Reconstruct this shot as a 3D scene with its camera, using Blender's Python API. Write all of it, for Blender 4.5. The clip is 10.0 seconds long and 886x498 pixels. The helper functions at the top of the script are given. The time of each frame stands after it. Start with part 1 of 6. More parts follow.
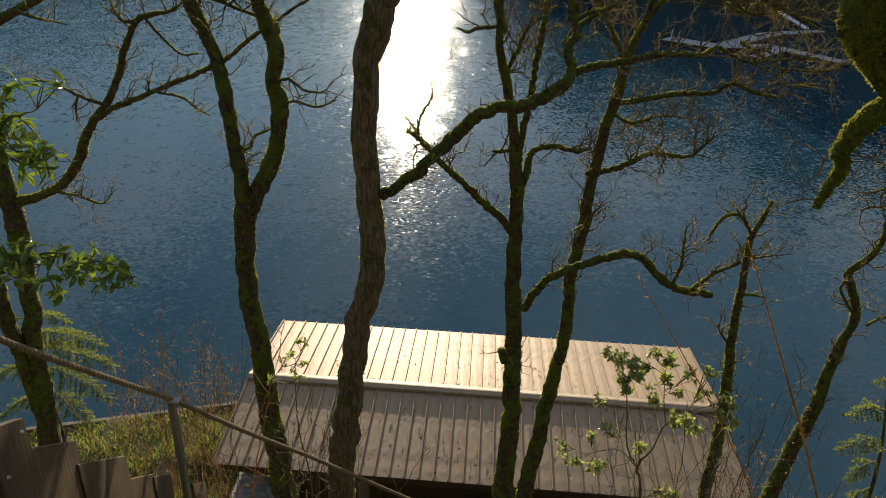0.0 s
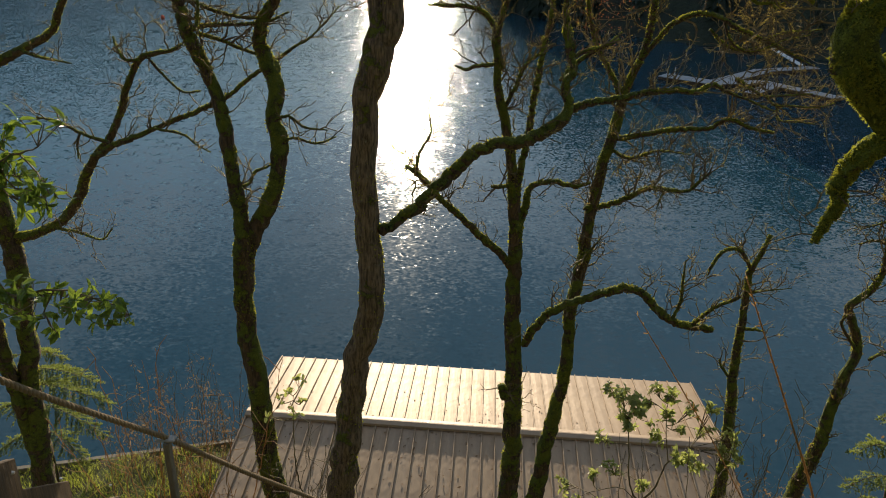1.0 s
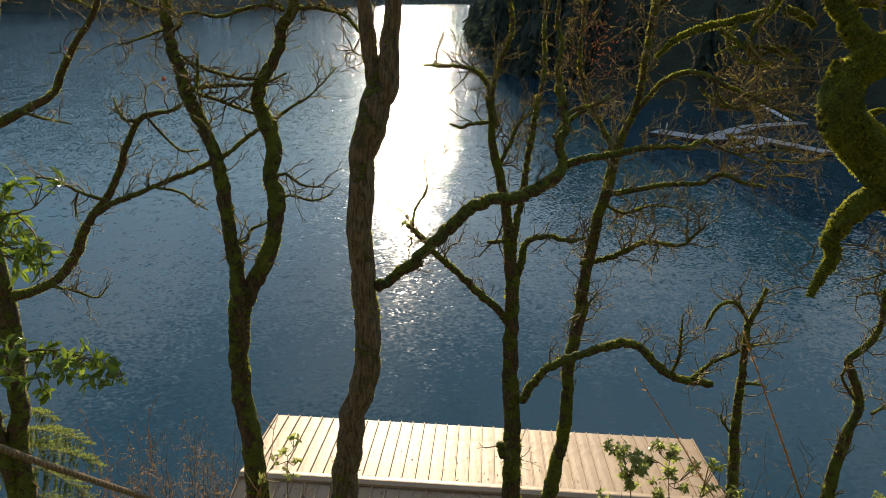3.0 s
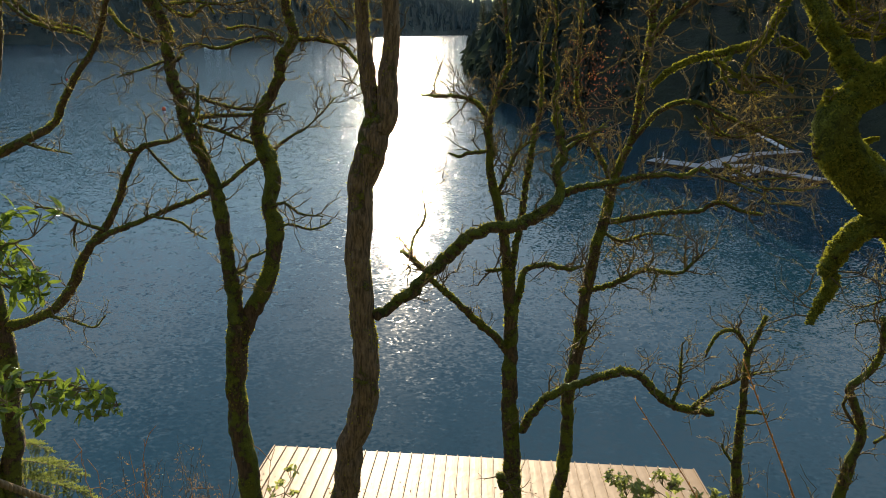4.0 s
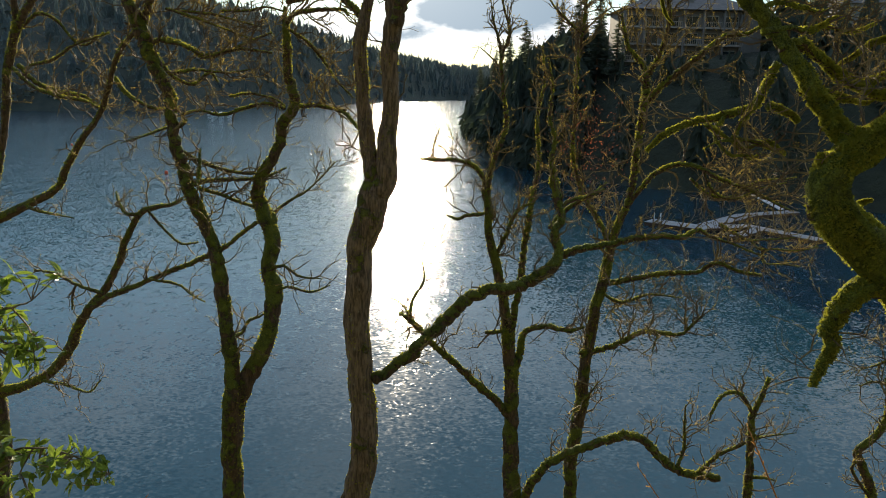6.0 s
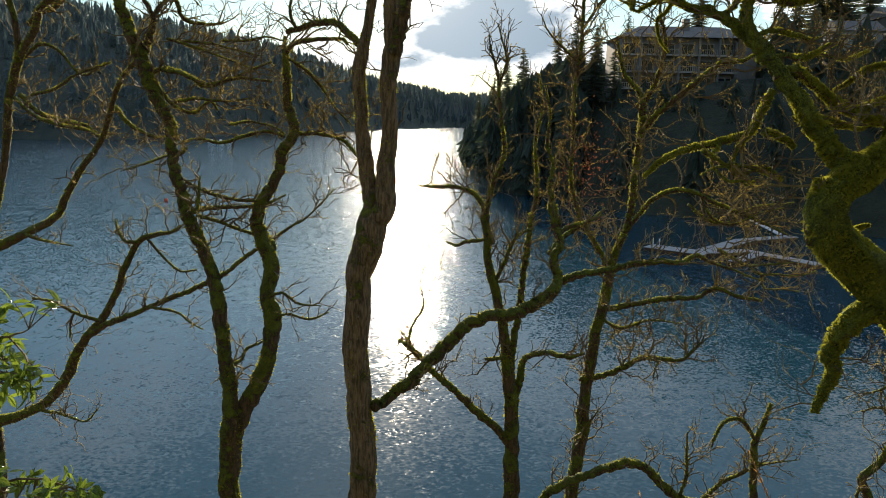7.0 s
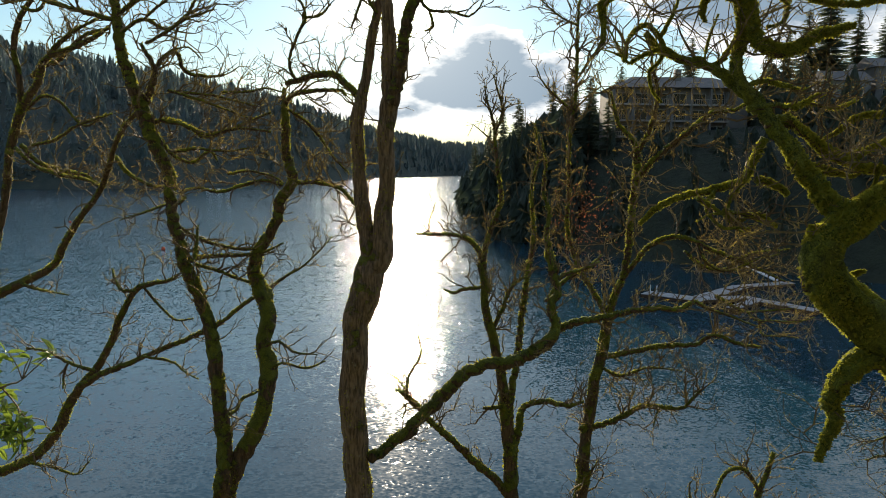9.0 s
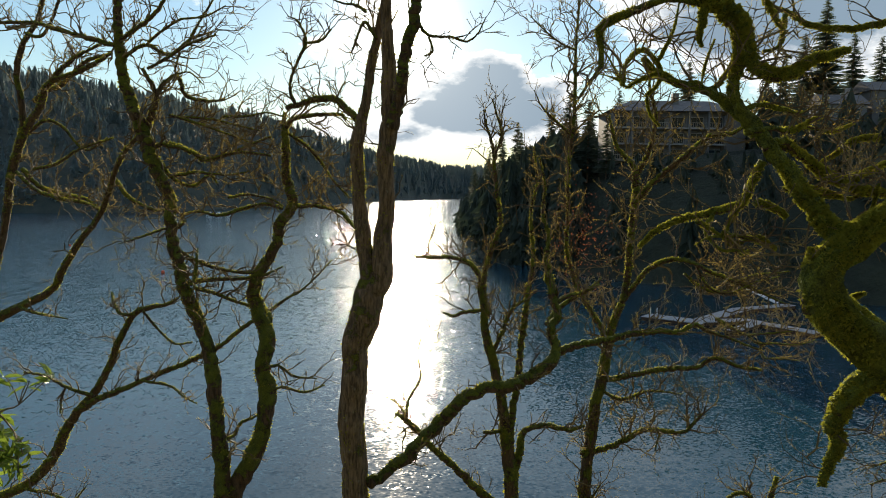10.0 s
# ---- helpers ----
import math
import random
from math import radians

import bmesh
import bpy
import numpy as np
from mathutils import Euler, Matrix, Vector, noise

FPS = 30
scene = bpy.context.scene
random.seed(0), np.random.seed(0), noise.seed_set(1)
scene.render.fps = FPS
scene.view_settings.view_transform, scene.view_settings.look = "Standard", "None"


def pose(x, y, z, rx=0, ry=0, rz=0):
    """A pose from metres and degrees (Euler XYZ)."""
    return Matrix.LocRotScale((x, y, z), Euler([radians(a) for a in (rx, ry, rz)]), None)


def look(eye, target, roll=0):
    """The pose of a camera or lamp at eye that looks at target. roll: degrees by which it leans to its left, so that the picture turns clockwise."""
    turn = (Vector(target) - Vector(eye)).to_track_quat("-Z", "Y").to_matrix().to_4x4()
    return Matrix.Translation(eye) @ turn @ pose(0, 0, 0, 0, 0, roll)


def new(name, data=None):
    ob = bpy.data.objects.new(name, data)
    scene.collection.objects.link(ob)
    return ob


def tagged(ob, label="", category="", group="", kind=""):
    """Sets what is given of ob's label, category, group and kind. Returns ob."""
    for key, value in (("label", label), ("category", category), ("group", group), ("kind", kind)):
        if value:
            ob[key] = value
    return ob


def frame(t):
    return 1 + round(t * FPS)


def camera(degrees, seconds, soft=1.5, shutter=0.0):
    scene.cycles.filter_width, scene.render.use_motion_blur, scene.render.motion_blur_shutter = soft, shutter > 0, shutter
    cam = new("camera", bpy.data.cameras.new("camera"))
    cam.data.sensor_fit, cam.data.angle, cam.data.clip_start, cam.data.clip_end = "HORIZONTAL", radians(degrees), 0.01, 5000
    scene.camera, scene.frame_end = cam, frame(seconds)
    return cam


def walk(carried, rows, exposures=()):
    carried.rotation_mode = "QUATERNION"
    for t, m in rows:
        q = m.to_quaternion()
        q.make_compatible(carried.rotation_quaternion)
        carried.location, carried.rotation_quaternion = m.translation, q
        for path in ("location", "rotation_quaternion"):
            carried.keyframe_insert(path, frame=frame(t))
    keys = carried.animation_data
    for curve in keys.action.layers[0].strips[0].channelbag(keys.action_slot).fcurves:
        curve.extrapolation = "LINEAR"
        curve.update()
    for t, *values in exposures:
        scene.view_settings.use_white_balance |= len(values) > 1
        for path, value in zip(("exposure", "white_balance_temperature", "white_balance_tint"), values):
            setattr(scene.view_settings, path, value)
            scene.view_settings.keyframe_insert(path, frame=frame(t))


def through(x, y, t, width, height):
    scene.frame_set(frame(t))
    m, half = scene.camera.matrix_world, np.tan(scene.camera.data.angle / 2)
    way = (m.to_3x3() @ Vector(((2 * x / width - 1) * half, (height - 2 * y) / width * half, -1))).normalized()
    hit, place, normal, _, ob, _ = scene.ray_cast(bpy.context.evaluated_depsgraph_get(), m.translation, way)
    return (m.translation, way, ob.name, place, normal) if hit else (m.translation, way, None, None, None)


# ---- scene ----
cam = camera(63.7, 10.0, soft=1.0)
PATH = [
    (0, (0.001, 0.305, 15.625), (-0.005, 2.09, 14.721), 2.2),
    (0.5, (0.004, 0.311, 15.626), (-0.004, 2.114, 14.761), 2.1),
    (1, (0.01, 0.314, 15.63), (0.001, 2.14, 14.814), 2.0),
    (1.5, (0.012, 0.317, 15.629), (0.004, 2.161, 14.853), 1.9),
    (2, (0.009, 0.311, 15.634), (0.003, 2.169, 14.896), 1.8),
    (2.5, (0.015, 0.317, 15.637), (0.009, 2.188, 14.93), 1.7),
    (4, (0.016, 0.316, 15.638), (0.013, 2.225, 15.041), 1.5),
    (4.5, (0.018, 0.313, 15.64), (0.014, 2.233, 15.081), 1.4),
    (5, (0.019, 0.318, 15.64), (0.014, 2.25, 15.125), 1.3),
    (5.5, (0.02, 0.315, 15.644), (0.015, 2.258, 15.172), 1.3),
    (7, (0.025, 0.316, 15.65), (0.02, 2.284, 15.291), 1.0),
    (7.5, (0.017, 0.308, 15.651), (0.017, 2.281, 15.323), 1.0),
    (8, (0.025, 0.311, 15.652), (0.024, 2.289, 15.359), 0.9),
    (8.5, (0.022, 0.307, 15.652), (0.023, 2.29, 15.391), 0.9),
    (9, (0.023, 0.309, 15.652), (0.024, 2.296, 15.425), 0.8),
    (9.5, (0.025, 0.313, 15.653), (0.026, 2.303, 15.458), 0.8),
    (10, (0.024, 0.309, 15.653), (0.025, 2.303, 15.49), 0.7),
]
walk(cam, [(t, look(eye, target, roll)) for t, eye, target, roll in PATH], exposures=[(0.0, 1.02), (4.0, 1.38), (7.5, 1.44), (10.0, 1.24)])

# ---- world, sun, exposure ----
SUN_WAY = Vector((-0.0618, 0.9739, 0.2185)).normalized()
SUN_EL = math.asin(SUN_WAY.z)
SUN_AZ = math.atan2(SUN_WAY.x, SUN_WAY.y)


class Nodes:
    """A small writer of node trees."""

    def __init__(self, tree):
        self.tree = tree
        tree.nodes.clear()

    def add(self, kind, out=0, **values):
        node = self.tree.nodes.new(kind)
        for key, value in values.items():
            if key.startswith("in_"):
                socket = node.inputs[int(key[3:])]
                if isinstance(value, bpy.types.NodeSocket):
                    self.tree.links.new(value, socket)
                else:
                    socket.default_value = value
            else:
                setattr(node, key, value)
        return node.outputs[out]

    def named(self, kind, values, out=0, **attrs):
        node = self.tree.nodes.new(kind)
        for key, value in attrs.items():
            setattr(node, key, value)
        for key, value in values.items():
            if isinstance(value, bpy.types.NodeSocket):
                self.tree.links.new(value, node.inputs[key])
            else:
                node.inputs[key].default_value = value
        return node.outputs[out]

    def maths(self, op, a, b=0.0, c=0.0, clamp=False):
        return self.add("ShaderNodeMath", operation=op, use_clamp=clamp, in_0=a, in_1=b, in_2=c)

    def mix(self, fac, a, b):
        node = self.tree.nodes.new("ShaderNodeMix")
        node.data_type = "RGBA"
        for i, v in ((0, fac), (6, a), (7, b)):
            if isinstance(v, bpy.types.NodeSocket):
                self.tree.links.new(v, node.inputs[i])
            else:
                node.inputs[i].default_value = v if i == 0 or len(v) == 4 else (*v, 1)
        return node.outputs[2]

    def ramp(self, fac, *stops):
        node = self.tree.nodes.new("ShaderNodeValToRGB")
        self.tree.links.new(fac, node.inputs[0])
        while len(node.color_ramp.elements) < len(stops):
            node.color_ramp.elements.new(0.5)
        for e, (p, c) in zip(node.color_ramp.elements, stops):
            e.position = p
            e.color = (c, c, c, 1) if isinstance(c, (int, float)) else (*c, 1)
        return node.outputs[0]

    def noise(self, vec, scale, detail=4.0, rough=0.55, out=0, distortion=0.0):
        return self.named("ShaderNodeTexNoise", {"Vector": vec, "Scale": scale, "Detail": detail, "Roughness": rough, "Distortion": distortion}, out)

    def place(self):
        return self.add("ShaderNodeTexCoord", out=3)

    def scaled(self, vec, s):
        return self.named("ShaderNodeMapping", {"Vector": vec, "Scale": s})

    def end(self, shader, kind="ShaderNodeOutputMaterial"):
        node = self.tree.nodes.new(kind)
        self.tree.links.new(shader, node.inputs[0])


def build_world():
    world = bpy.data.worlds.new("sky")
    scene.world = world
    world.use_nodes = True
    n = Nodes(world.node_tree)
    sky = n.add("ShaderNodeTexSky", sky_type="NISHITA", sun_disc=False, sun_elevation=SUN_EL, sun_rotation=SUN_AZ, altitude=50.0, air_density=1.2, dust_density=0.05, ozone_density=2.6)
    way = n.add("ShaderNodeTexCoord", out=0)
    # cumulus clouds: noise on the direction, stretched along the horizon
    flat = n.scaled(way, (1.0, 1.0, 2.1))
    shape = n.noise(flat, 11.0, 8.0, 0.6)
    sep = n.tree.nodes.new("ShaderNodeSeparateXYZ")
    n.tree.links.new(way, sep.inputs[0])

    def bank(centre, wide, high, gain):
        """A soft oval on the sky in which a cloud stands."""
        dx = n.maths("DIVIDE", n.maths("SUBTRACT", sep.outputs[0], centre[0]), wide)
        dz = n.maths("DIVIDE", n.maths("SUBTRACT", sep.outputs[2], centre[1]), high)
        r = n.maths("ADD", n.maths("MULTIPLY", dx, dx), n.maths("MULTIPLY", dz, dz))
        ahead = n.maths("GREATER_THAN", sep.outputs[1], 0.0)
        return n.maths("MULTIPLY", n.maths("MULTIPLY", n.maths("SUBTRACT", 1.0, r, clamp=True), gain), ahead)

    grey = bank((0.062, 0.135), 0.14, 0.062, 1.25)
    right = bank((0.44, 0.255), 0.27, 0.15, 1.35)
    low = bank((0.02, 0.085), 0.34, 0.04, 0.75)
    small = bank((-0.17, 0.185), 0.05, 0.02, 0.55)
    body = n.maths("ADD", n.maths("ADD", grey, right), n.maths("ADD", low, small))
    mass = n.maths("ADD", n.maths("MULTIPLY", body, 0.62), n.maths("MULTIPLY", n.maths("SUBTRACT", shape, 0.5), 1.25))
    cover = n.ramp(mass, (0.27, 0.0), (0.37, 1.0))
    depth = n.ramp(mass, (0.34, 1.0), (0.60, 0.0))
    # thin cloud above the view, unseen, added to brighten the water's reflections
    high = n.noise(n.scaled(way, (1.0, 1.0, 1.6)), 4.5, 7.0, 0.62)
    unseen_cloud = n.maths("MULTIPLY", n.ramp(sep.outputs[2], (0.24, 0.0), (0.40, 0.75)), n.ramp(high, (0.40, 0.15), (0.62, 1.0)))
    # the added cloud is brightest towards the sun
    dot = n.named("ShaderNodeVectorMath", {0: way, 1: SUN_WAY}, out=1, operation="DOT_PRODUCT")
    unseen_cloud = n.maths("MULTIPLY", unseen_cloud, n.ramp(dot, (0.0, 0.12), (0.9, 1.0)))
    sky = n.mix(unseen_cloud, sky, (9.5, 9.9, 10.4))
    lit = n.mix(depth, (2.0, 2.7, 3.4), (8.5, 8.5, 8.4))
    clouded = n.mix(cover, sky, lit)
    # the sun's own disc and its bright surround
    glow = n.maths("POWER", n.maths("MAXIMUM", dot, 0.0), 900.0)
    wide_glow = n.maths("POWER", n.maths("MAXIMUM", dot, 0.0), 60.0)
    disc = n.maths("GREATER_THAN", dot, math.cos(radians(0.5)))
    light = n.maths("ADD", n.maths("MULTIPLY", glow, 30.0), n.maths("ADD", n.maths("MULTIPLY", wide_glow, 2.0), n.maths("MULTIPLY", disc, 900.0)))
    warm = n.mix(1.0, (0, 0, 0), (1.0, 0.93, 0.80))
    halo = n.named("ShaderNodeVectorMath", {0: warm, 3: light}, operation="SCALE")
    total = n.named("ShaderNodeVectorMath", {0: clouded, 1: halo}, operation="ADD")
    n.end(n.named("ShaderNodeBackground", {"Color": total, "Strength": SKY_STRENGTH}), "ShaderNodeOutputWorld")


SKY_STRENGTH = 0.060
build_world()
sun_data = bpy.data.lights.new("sun", "SUN")
sun_data.energy, sun_data.angle, sun_data.color = 3.4, radians(0.55), (1.0, 0.83, 0.60)
sun = new("sun", sun_data)
sun.matrix_world = look(SUN_WAY * 200, (0, 0, 0))


# ---- materials ----
def material(name, paint):
    mat = bpy.data.materials.new(name)
    mat.use_nodes = True
    n = Nodes(mat.node_tree)
    n.end(paint(n))
    return mat


def surface(n, colour, rough=0.8, bump=None, strength=0.4, distance=0.02, **more):
    values = {"Base Color": colour if isinstance(colour, bpy.types.NodeSocket) else (*colour, 1), "Roughness": rough}
    if bump is not None:
        values["Normal"] = n.named("ShaderNodeBump", {"Height": bump, "Strength": strength, "Distance": distance})
    values.update({k.replace("_", " "): v for k, v in more.items()})
    return n.named("ShaderNodeBsdfPrincipled", values)


def leafy(n, colour, through, rough=0.5, share=0.45):
    """Leaves: a glossy face and light that comes through."""
    a = surface(n, colour, rough)
    b = n.named("ShaderNodeBsdfTranslucent", {"Color": through if isinstance(through, bpy.types.NodeSocket) else (*through, 1)})
    return n.add("ShaderNodeMixShader", in_0=share, in_1=a, in_2=b)


def paint_water(n):
    p = n.place()
    swell = n.noise(n.scaled(p, (1.0, 0.7, 1.0)), 0.5, 2.0, 0.5, out=1)
    ripple = n.noise(n.scaled(p, (0.8, 1.0, 1.0)), 6.0, 2.0, 0.5, out=1, distortion=0.2)
    # calmer in the lee of the bank
    sep = n.tree.nodes.new("ShaderNodeSeparateXYZ")
    n.tree.links.new(p, sep.inputs[0])
    lee = n.ramp(n.maths("DIVIDE", sep.outputs[1], 200.0), (0.08, 0.28), (0.22, 0.52), (0.36, 1.0), (0.6, 1.25), (1.0, 1.8))
    gust = n.ramp(n.noise(n.scaled(p, (0.03, 0.012, 1.0)), 1.0, 3.0), (0.35, 0.75), (0.65, 1.1))

    gust = n.maths("MULTIPLY", gust, lee)
    # cat's-paws: small rough patches between smooth water
    paw = n.ramp(n.noise(p, 1.1, 3.0, 0.6), (0.46, 0.55), (0.70, 1.75))
    gust = n.maths("MULTIPLY", gust, paw)

    def lean(colour, amount):
        flat = n.named("ShaderNodeVectorMath", {0: colour, 1: (0.5, 0.5, 0.5)}, operation="SUBTRACT")
        return n.named("ShaderNodeVectorMath", {0: flat, 1: (amount, amount, 0.0)}, operation="MULTIPLY")

    tilt = n.named("ShaderNodeVectorMath", {0: lean(swell, SWELL), 1: lean(ripple, RIPPLE)}, operation="ADD")
    tilt = n.named("ShaderNodeVectorMath", {0: tilt, 3: gust}, operation="SCALE")
    up = n.named("ShaderNodeVectorMath", {0: tilt, 1: (0.0, 0.0, 1.0)}, operation="ADD")
    normal = n.named("ShaderNodeVectorMath", {0: up}, operation="NORMALIZE")
    return n.named("ShaderNodeBsdfPrincipled", {"Base Color": (0.012, 0.050, 0.078, 1), "Roughness": 0.08, "IOR": 1.333, "Normal": normal})


SWELL, RIPPLE = 0.13, 0.78
WATER = material("lake water", paint_water)


def paint_bark(moss_amount, brown, moss_dark=(0.035, 0.065, 0.008), moss_bright=(0.24, 0.29, 0.03)):
    def paint(n):
        p = n.place()
        ridges = n.noise(n.scaled(p, (1.0, 1.0, 0.16)), 34.0, 5.0, 0.65)
        blotch = n.noise(p, 3.2, 5.0, 0.6)
        clump = n.noise(p, 11.0, 5.0, 0.7)
        fine = n.noise(p, 90.0, 3.0, 0.6)
        bark = n.mix(n.ramp(ridges, (0.38, 0.0), (0.62, 1.0)), (brown[0] * 0.25, brown[1] * 0.25, brown[2] * 0.25), brown)
        bark = n.mix(n.ramp(clump, (0.60, 0.0), (0.68, 0.6)), bark, (0.26, 0.25, 0.20))
        shade = n.maths("MULTIPLY", n.maths("ADD", fine, clump), 0.5)
        moss = n.mix(n.ramp(shade, (0.38, 0.0), (0.62, 1.0)), moss_dark, moss_bright)
        moss = n.mix(n.ramp(blotch, (0.55, 0.0), (0.8, 0.5)), moss, (0.20, 0.17, 0.03))
        normal = n.add("ShaderNodeNewGeometry", out=1)
        sep = n.tree.nodes.new("ShaderNodeSeparateXYZ")
        n.tree.links.new(normal, sep.inputs[0])
        up = n.maths("MULTIPLY", n.maths("ADD", sep.outputs[2], 0.1), 0.28)
        spot = n.maths("ADD", n.maths("ADD", blotch, up), n.maths("ADD", moss_amount, n.maths("MULTIPLY", n.maths("SUBTRACT", clump, 0.5), 0.5)))
        cover = n.ramp(spot, (0.50, 0.0), (0.58, 1.0))
        colour = n.mix(cover, bark, moss)
        h = n.maths("ADD", n.maths("MULTIPLY", ridges, 0.8), n.maths("MULTIPLY", n.maths("MULTIPLY", fine, cover), 0.8))
        h = n.maths("ADD", h, n.maths("MULTIPLY", clump, n.maths("MULTIPLY", cover, 1.6)))
        solid = surface(n, colour, 0.9, h, 1.0, 0.05)
        through = n.named("ShaderNodeBsdfTranslucent", {"Color": (0.2, 0.24, 0.02, 1)})
        return n.add("ShaderNodeMixShader", in_0=n.maths("MULTIPLY", cover, 0.15), in_1=solid, in_2=through)
    return paint


BARK = material("mossy oak bark", paint_bark(0.01, (0.13, 0.088, 0.052)))
BARK_BARE = material("furrowed bark", paint_bark(-0.15, (0.24, 0.175, 0.115)))
BARK_MOSS = material("thick moss on bark", paint_bark(0.22, (0.14, 0.095, 0.06), (0.035, 0.058, 0.007), (0.29, 0.34, 0.03)))


def paint_tuft(n):
    v = n.noise(n.place(), 14.0, 3.0)
    c = n.mix(n.ramp(v, (0.3, 0.0), (0.7, 1.0)), (0.11, 0.125, 0.018), (0.34, 0.33, 0.05))
    return leafy(n, c, (0.42, 0.42, 0.05), 0.9, 0.5)


TUFT = material("moss tufts", paint_tuft)


def paint_twig(n):
    v = n.noise(n.place(), 5.0, 4.0)
    c = n.mix(n.ramp(v, (0.42, 0.0), (0.6, 1.0)), (0.10, 0.072, 0.042), (0.21, 0.17, 0.085))
    return surface(n, c, 0.8, n.noise(n.place(), 60.0, 3.0), 0.6, 0.01)


TWIG = material("twig bark", paint_twig)


def paint_lichen(n):
    v = n.noise(n.place(), 4.0, 4.0)
    c = n.mix(n.ramp(v, (0.40, 0.0), (0.62, 1.0)), (0.24, 0.16, 0.06), (0.34, 0.31, 0.07))
    return leafy(n, c, (0.55, 0.42, 0.10), 0.9, 0.5)


LICHEN = material("lichen and moss on twigs", paint_lichen)


def paint_leaf(dark, bright, through, share=0.45, rough=0.35):
    def paint(n):
        r = n.add("ShaderNodeNewGeometry", out=8)
        return leafy(n, n.mix(r, dark, bright), through, rough, share)
    return paint


LEAF_EVERGREEN = material("glossy evergreen leaves", paint_leaf((0.05, 0.10, 0.02), (0.13, 0.20, 0.04), (0.27, 0.38, 0.05), 0.4, 0.22))
LEAF_SHRUB = material("pale shrub leaves", paint_leaf((0.12, 0.16, 0.05), (0.32, 0.35, 0.16), (0.50, 0.55, 0.16), 0.5, 0.22))
LEAF_DRY = material("dry brown seed heads", paint_leaf((0.12, 0.08, 0.05), (0.22, 0.155, 0.10), (0.28, 0.18, 0.09), 0.45, 0.9))
LEAF_RED = material("withered red leaves", paint_leaf((0.11, 0.045, 0.028), (0.19, 0.085, 0.045), (0.24, 0.09, 0.045), 0.5, 0.8))
NEEDLES = material("conifer needles", paint_leaf((0.05, 0.08, 0.025), (0.13, 0.17, 0.05), (0.34, 0.40, 0.09), 0.5, 0.6))
GRASS = material("grass blades", paint_leaf((0.08, 0.12, 0.02), (0.21, 0.25, 0.05), (0.42, 0.46, 0.07), 0.5, 0.7))
STRAW = material("dry straw stems", paint_leaf((0.22, 0.14, 0.06), (0.36, 0.24, 0.11), (0.48, 0.28, 0.10), 0.4, 0.8))


def paint_ground(n):
    p = n.place()
    a = n.noise(p, 0.9, 6.0, 0.65)
    b = n.noise(p, 12.0, 5.0, 0.65)
    grass = n.mix(b, (0.03, 0.045, 0.01), (0.11, 0.13, 0.03))
    soil = n.mix(b, (0.05, 0.035, 0.02), (0.13, 0.10, 0.06))
    return surface(n, n.mix(n.ramp(a, (0.42, 0.0), (0.58, 1.0)), grass, soil), 0.95, b, 0.8, 0.06)


GROUND = material("grass and leaf litter", paint_ground)


def paint_forest_floor(dark, bright):
    def paint(n):
        b = n.noise(n.place(), 0.12, 8.0, 0.7)
        return surface(n, n.mix(n.ramp(b, (0.35, 0.0), (0.65, 1.0)), dark, bright), 1.0, b, 1.0, 2.0)
    return paint


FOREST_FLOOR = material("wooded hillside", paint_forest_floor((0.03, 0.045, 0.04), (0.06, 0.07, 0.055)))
# darker copy of the hillside floor; the bluff's shade is put into its colour
BLUFF_FLOOR = material("wooded bluff with painted shade", paint_forest_floor((0.02, 0.028, 0.02), (0.045, 0.055, 0.035)))


def paint_forest(dark, bright, through, share):
    def paint(n):
        r = n.add("ShaderNodeNewGeometry", out=8)
        v = n.noise(n.place(), 0.5, 4.0, 0.7)
        return leafy(n, n.mix(n.maths("MULTIPLY", n.maths("ADD", r, v), 0.5), dark, bright), through, 0.8, share)
    return paint


# haze is put into the far foliage's paler, bluer colours
FOREST = material("far conifer foliage with painted haze", paint_forest((0.065, 0.10, 0.115), (0.145, 0.18, 0.175), (0.33, 0.39, 0.39), 0.5))
# darker foliage copy, with the shade on the bluff put into its colour
BLUFF_TREES = material("conifer foliage with painted shade", paint_forest((0.026, 0.042, 0.034), (0.075, 0.095, 0.070), (0.18, 0.22, 0.13), 0.4))


def paint_roof(n):
    p = n.place()
    r = n.add("ShaderNodeObjectInfo", out=5)
    big = n.noise(n.scaled(p, (1.0, 0.7, 1.0)), 1.4, 5.0, 0.6)
    streak = n.noise(n.scaled(p, (6.0, 0.5, 1.0)), 2.0, 4.0, 0.6)
    spot = n.noise(p, 22.0, 5.0, 0.7)
    c = n.mix(n.ramp(big, (0.3, 0.0), (0.7, 1.0)), (0.28, 0.185, 0.105), (0.37, 0.255, 0.145))
    c = n.mix(n.ramp(streak, (0.5, 0.0), (0.8, 0.35)), c, (0.20, 0.15, 0.10))
    c = n.mix(n.ramp(spot, (0.66, 0.0), (0.74, 0.7)), c, (0.10, 0.075, 0.05))
    c = n.mix(n.maths("MULTIPLY", r, 0.25), c, (0.30, 0.25, 0.20))
    rough = n.maths("ADD", 0.46, n.maths("MULTIPLY", streak, 0.2))
    wave = n.noise(n.scaled(p, (1.5, 1.0, 1.0)), 1.8, 2.0)
    return surface(n, c, rough, n.maths("ADD", wave, n.maths("MULTIPLY", spot, 0.05)), 0.35, 0.05, Metallic=0.12)


ROOF = material("weathered painted metal roof", paint_roof)


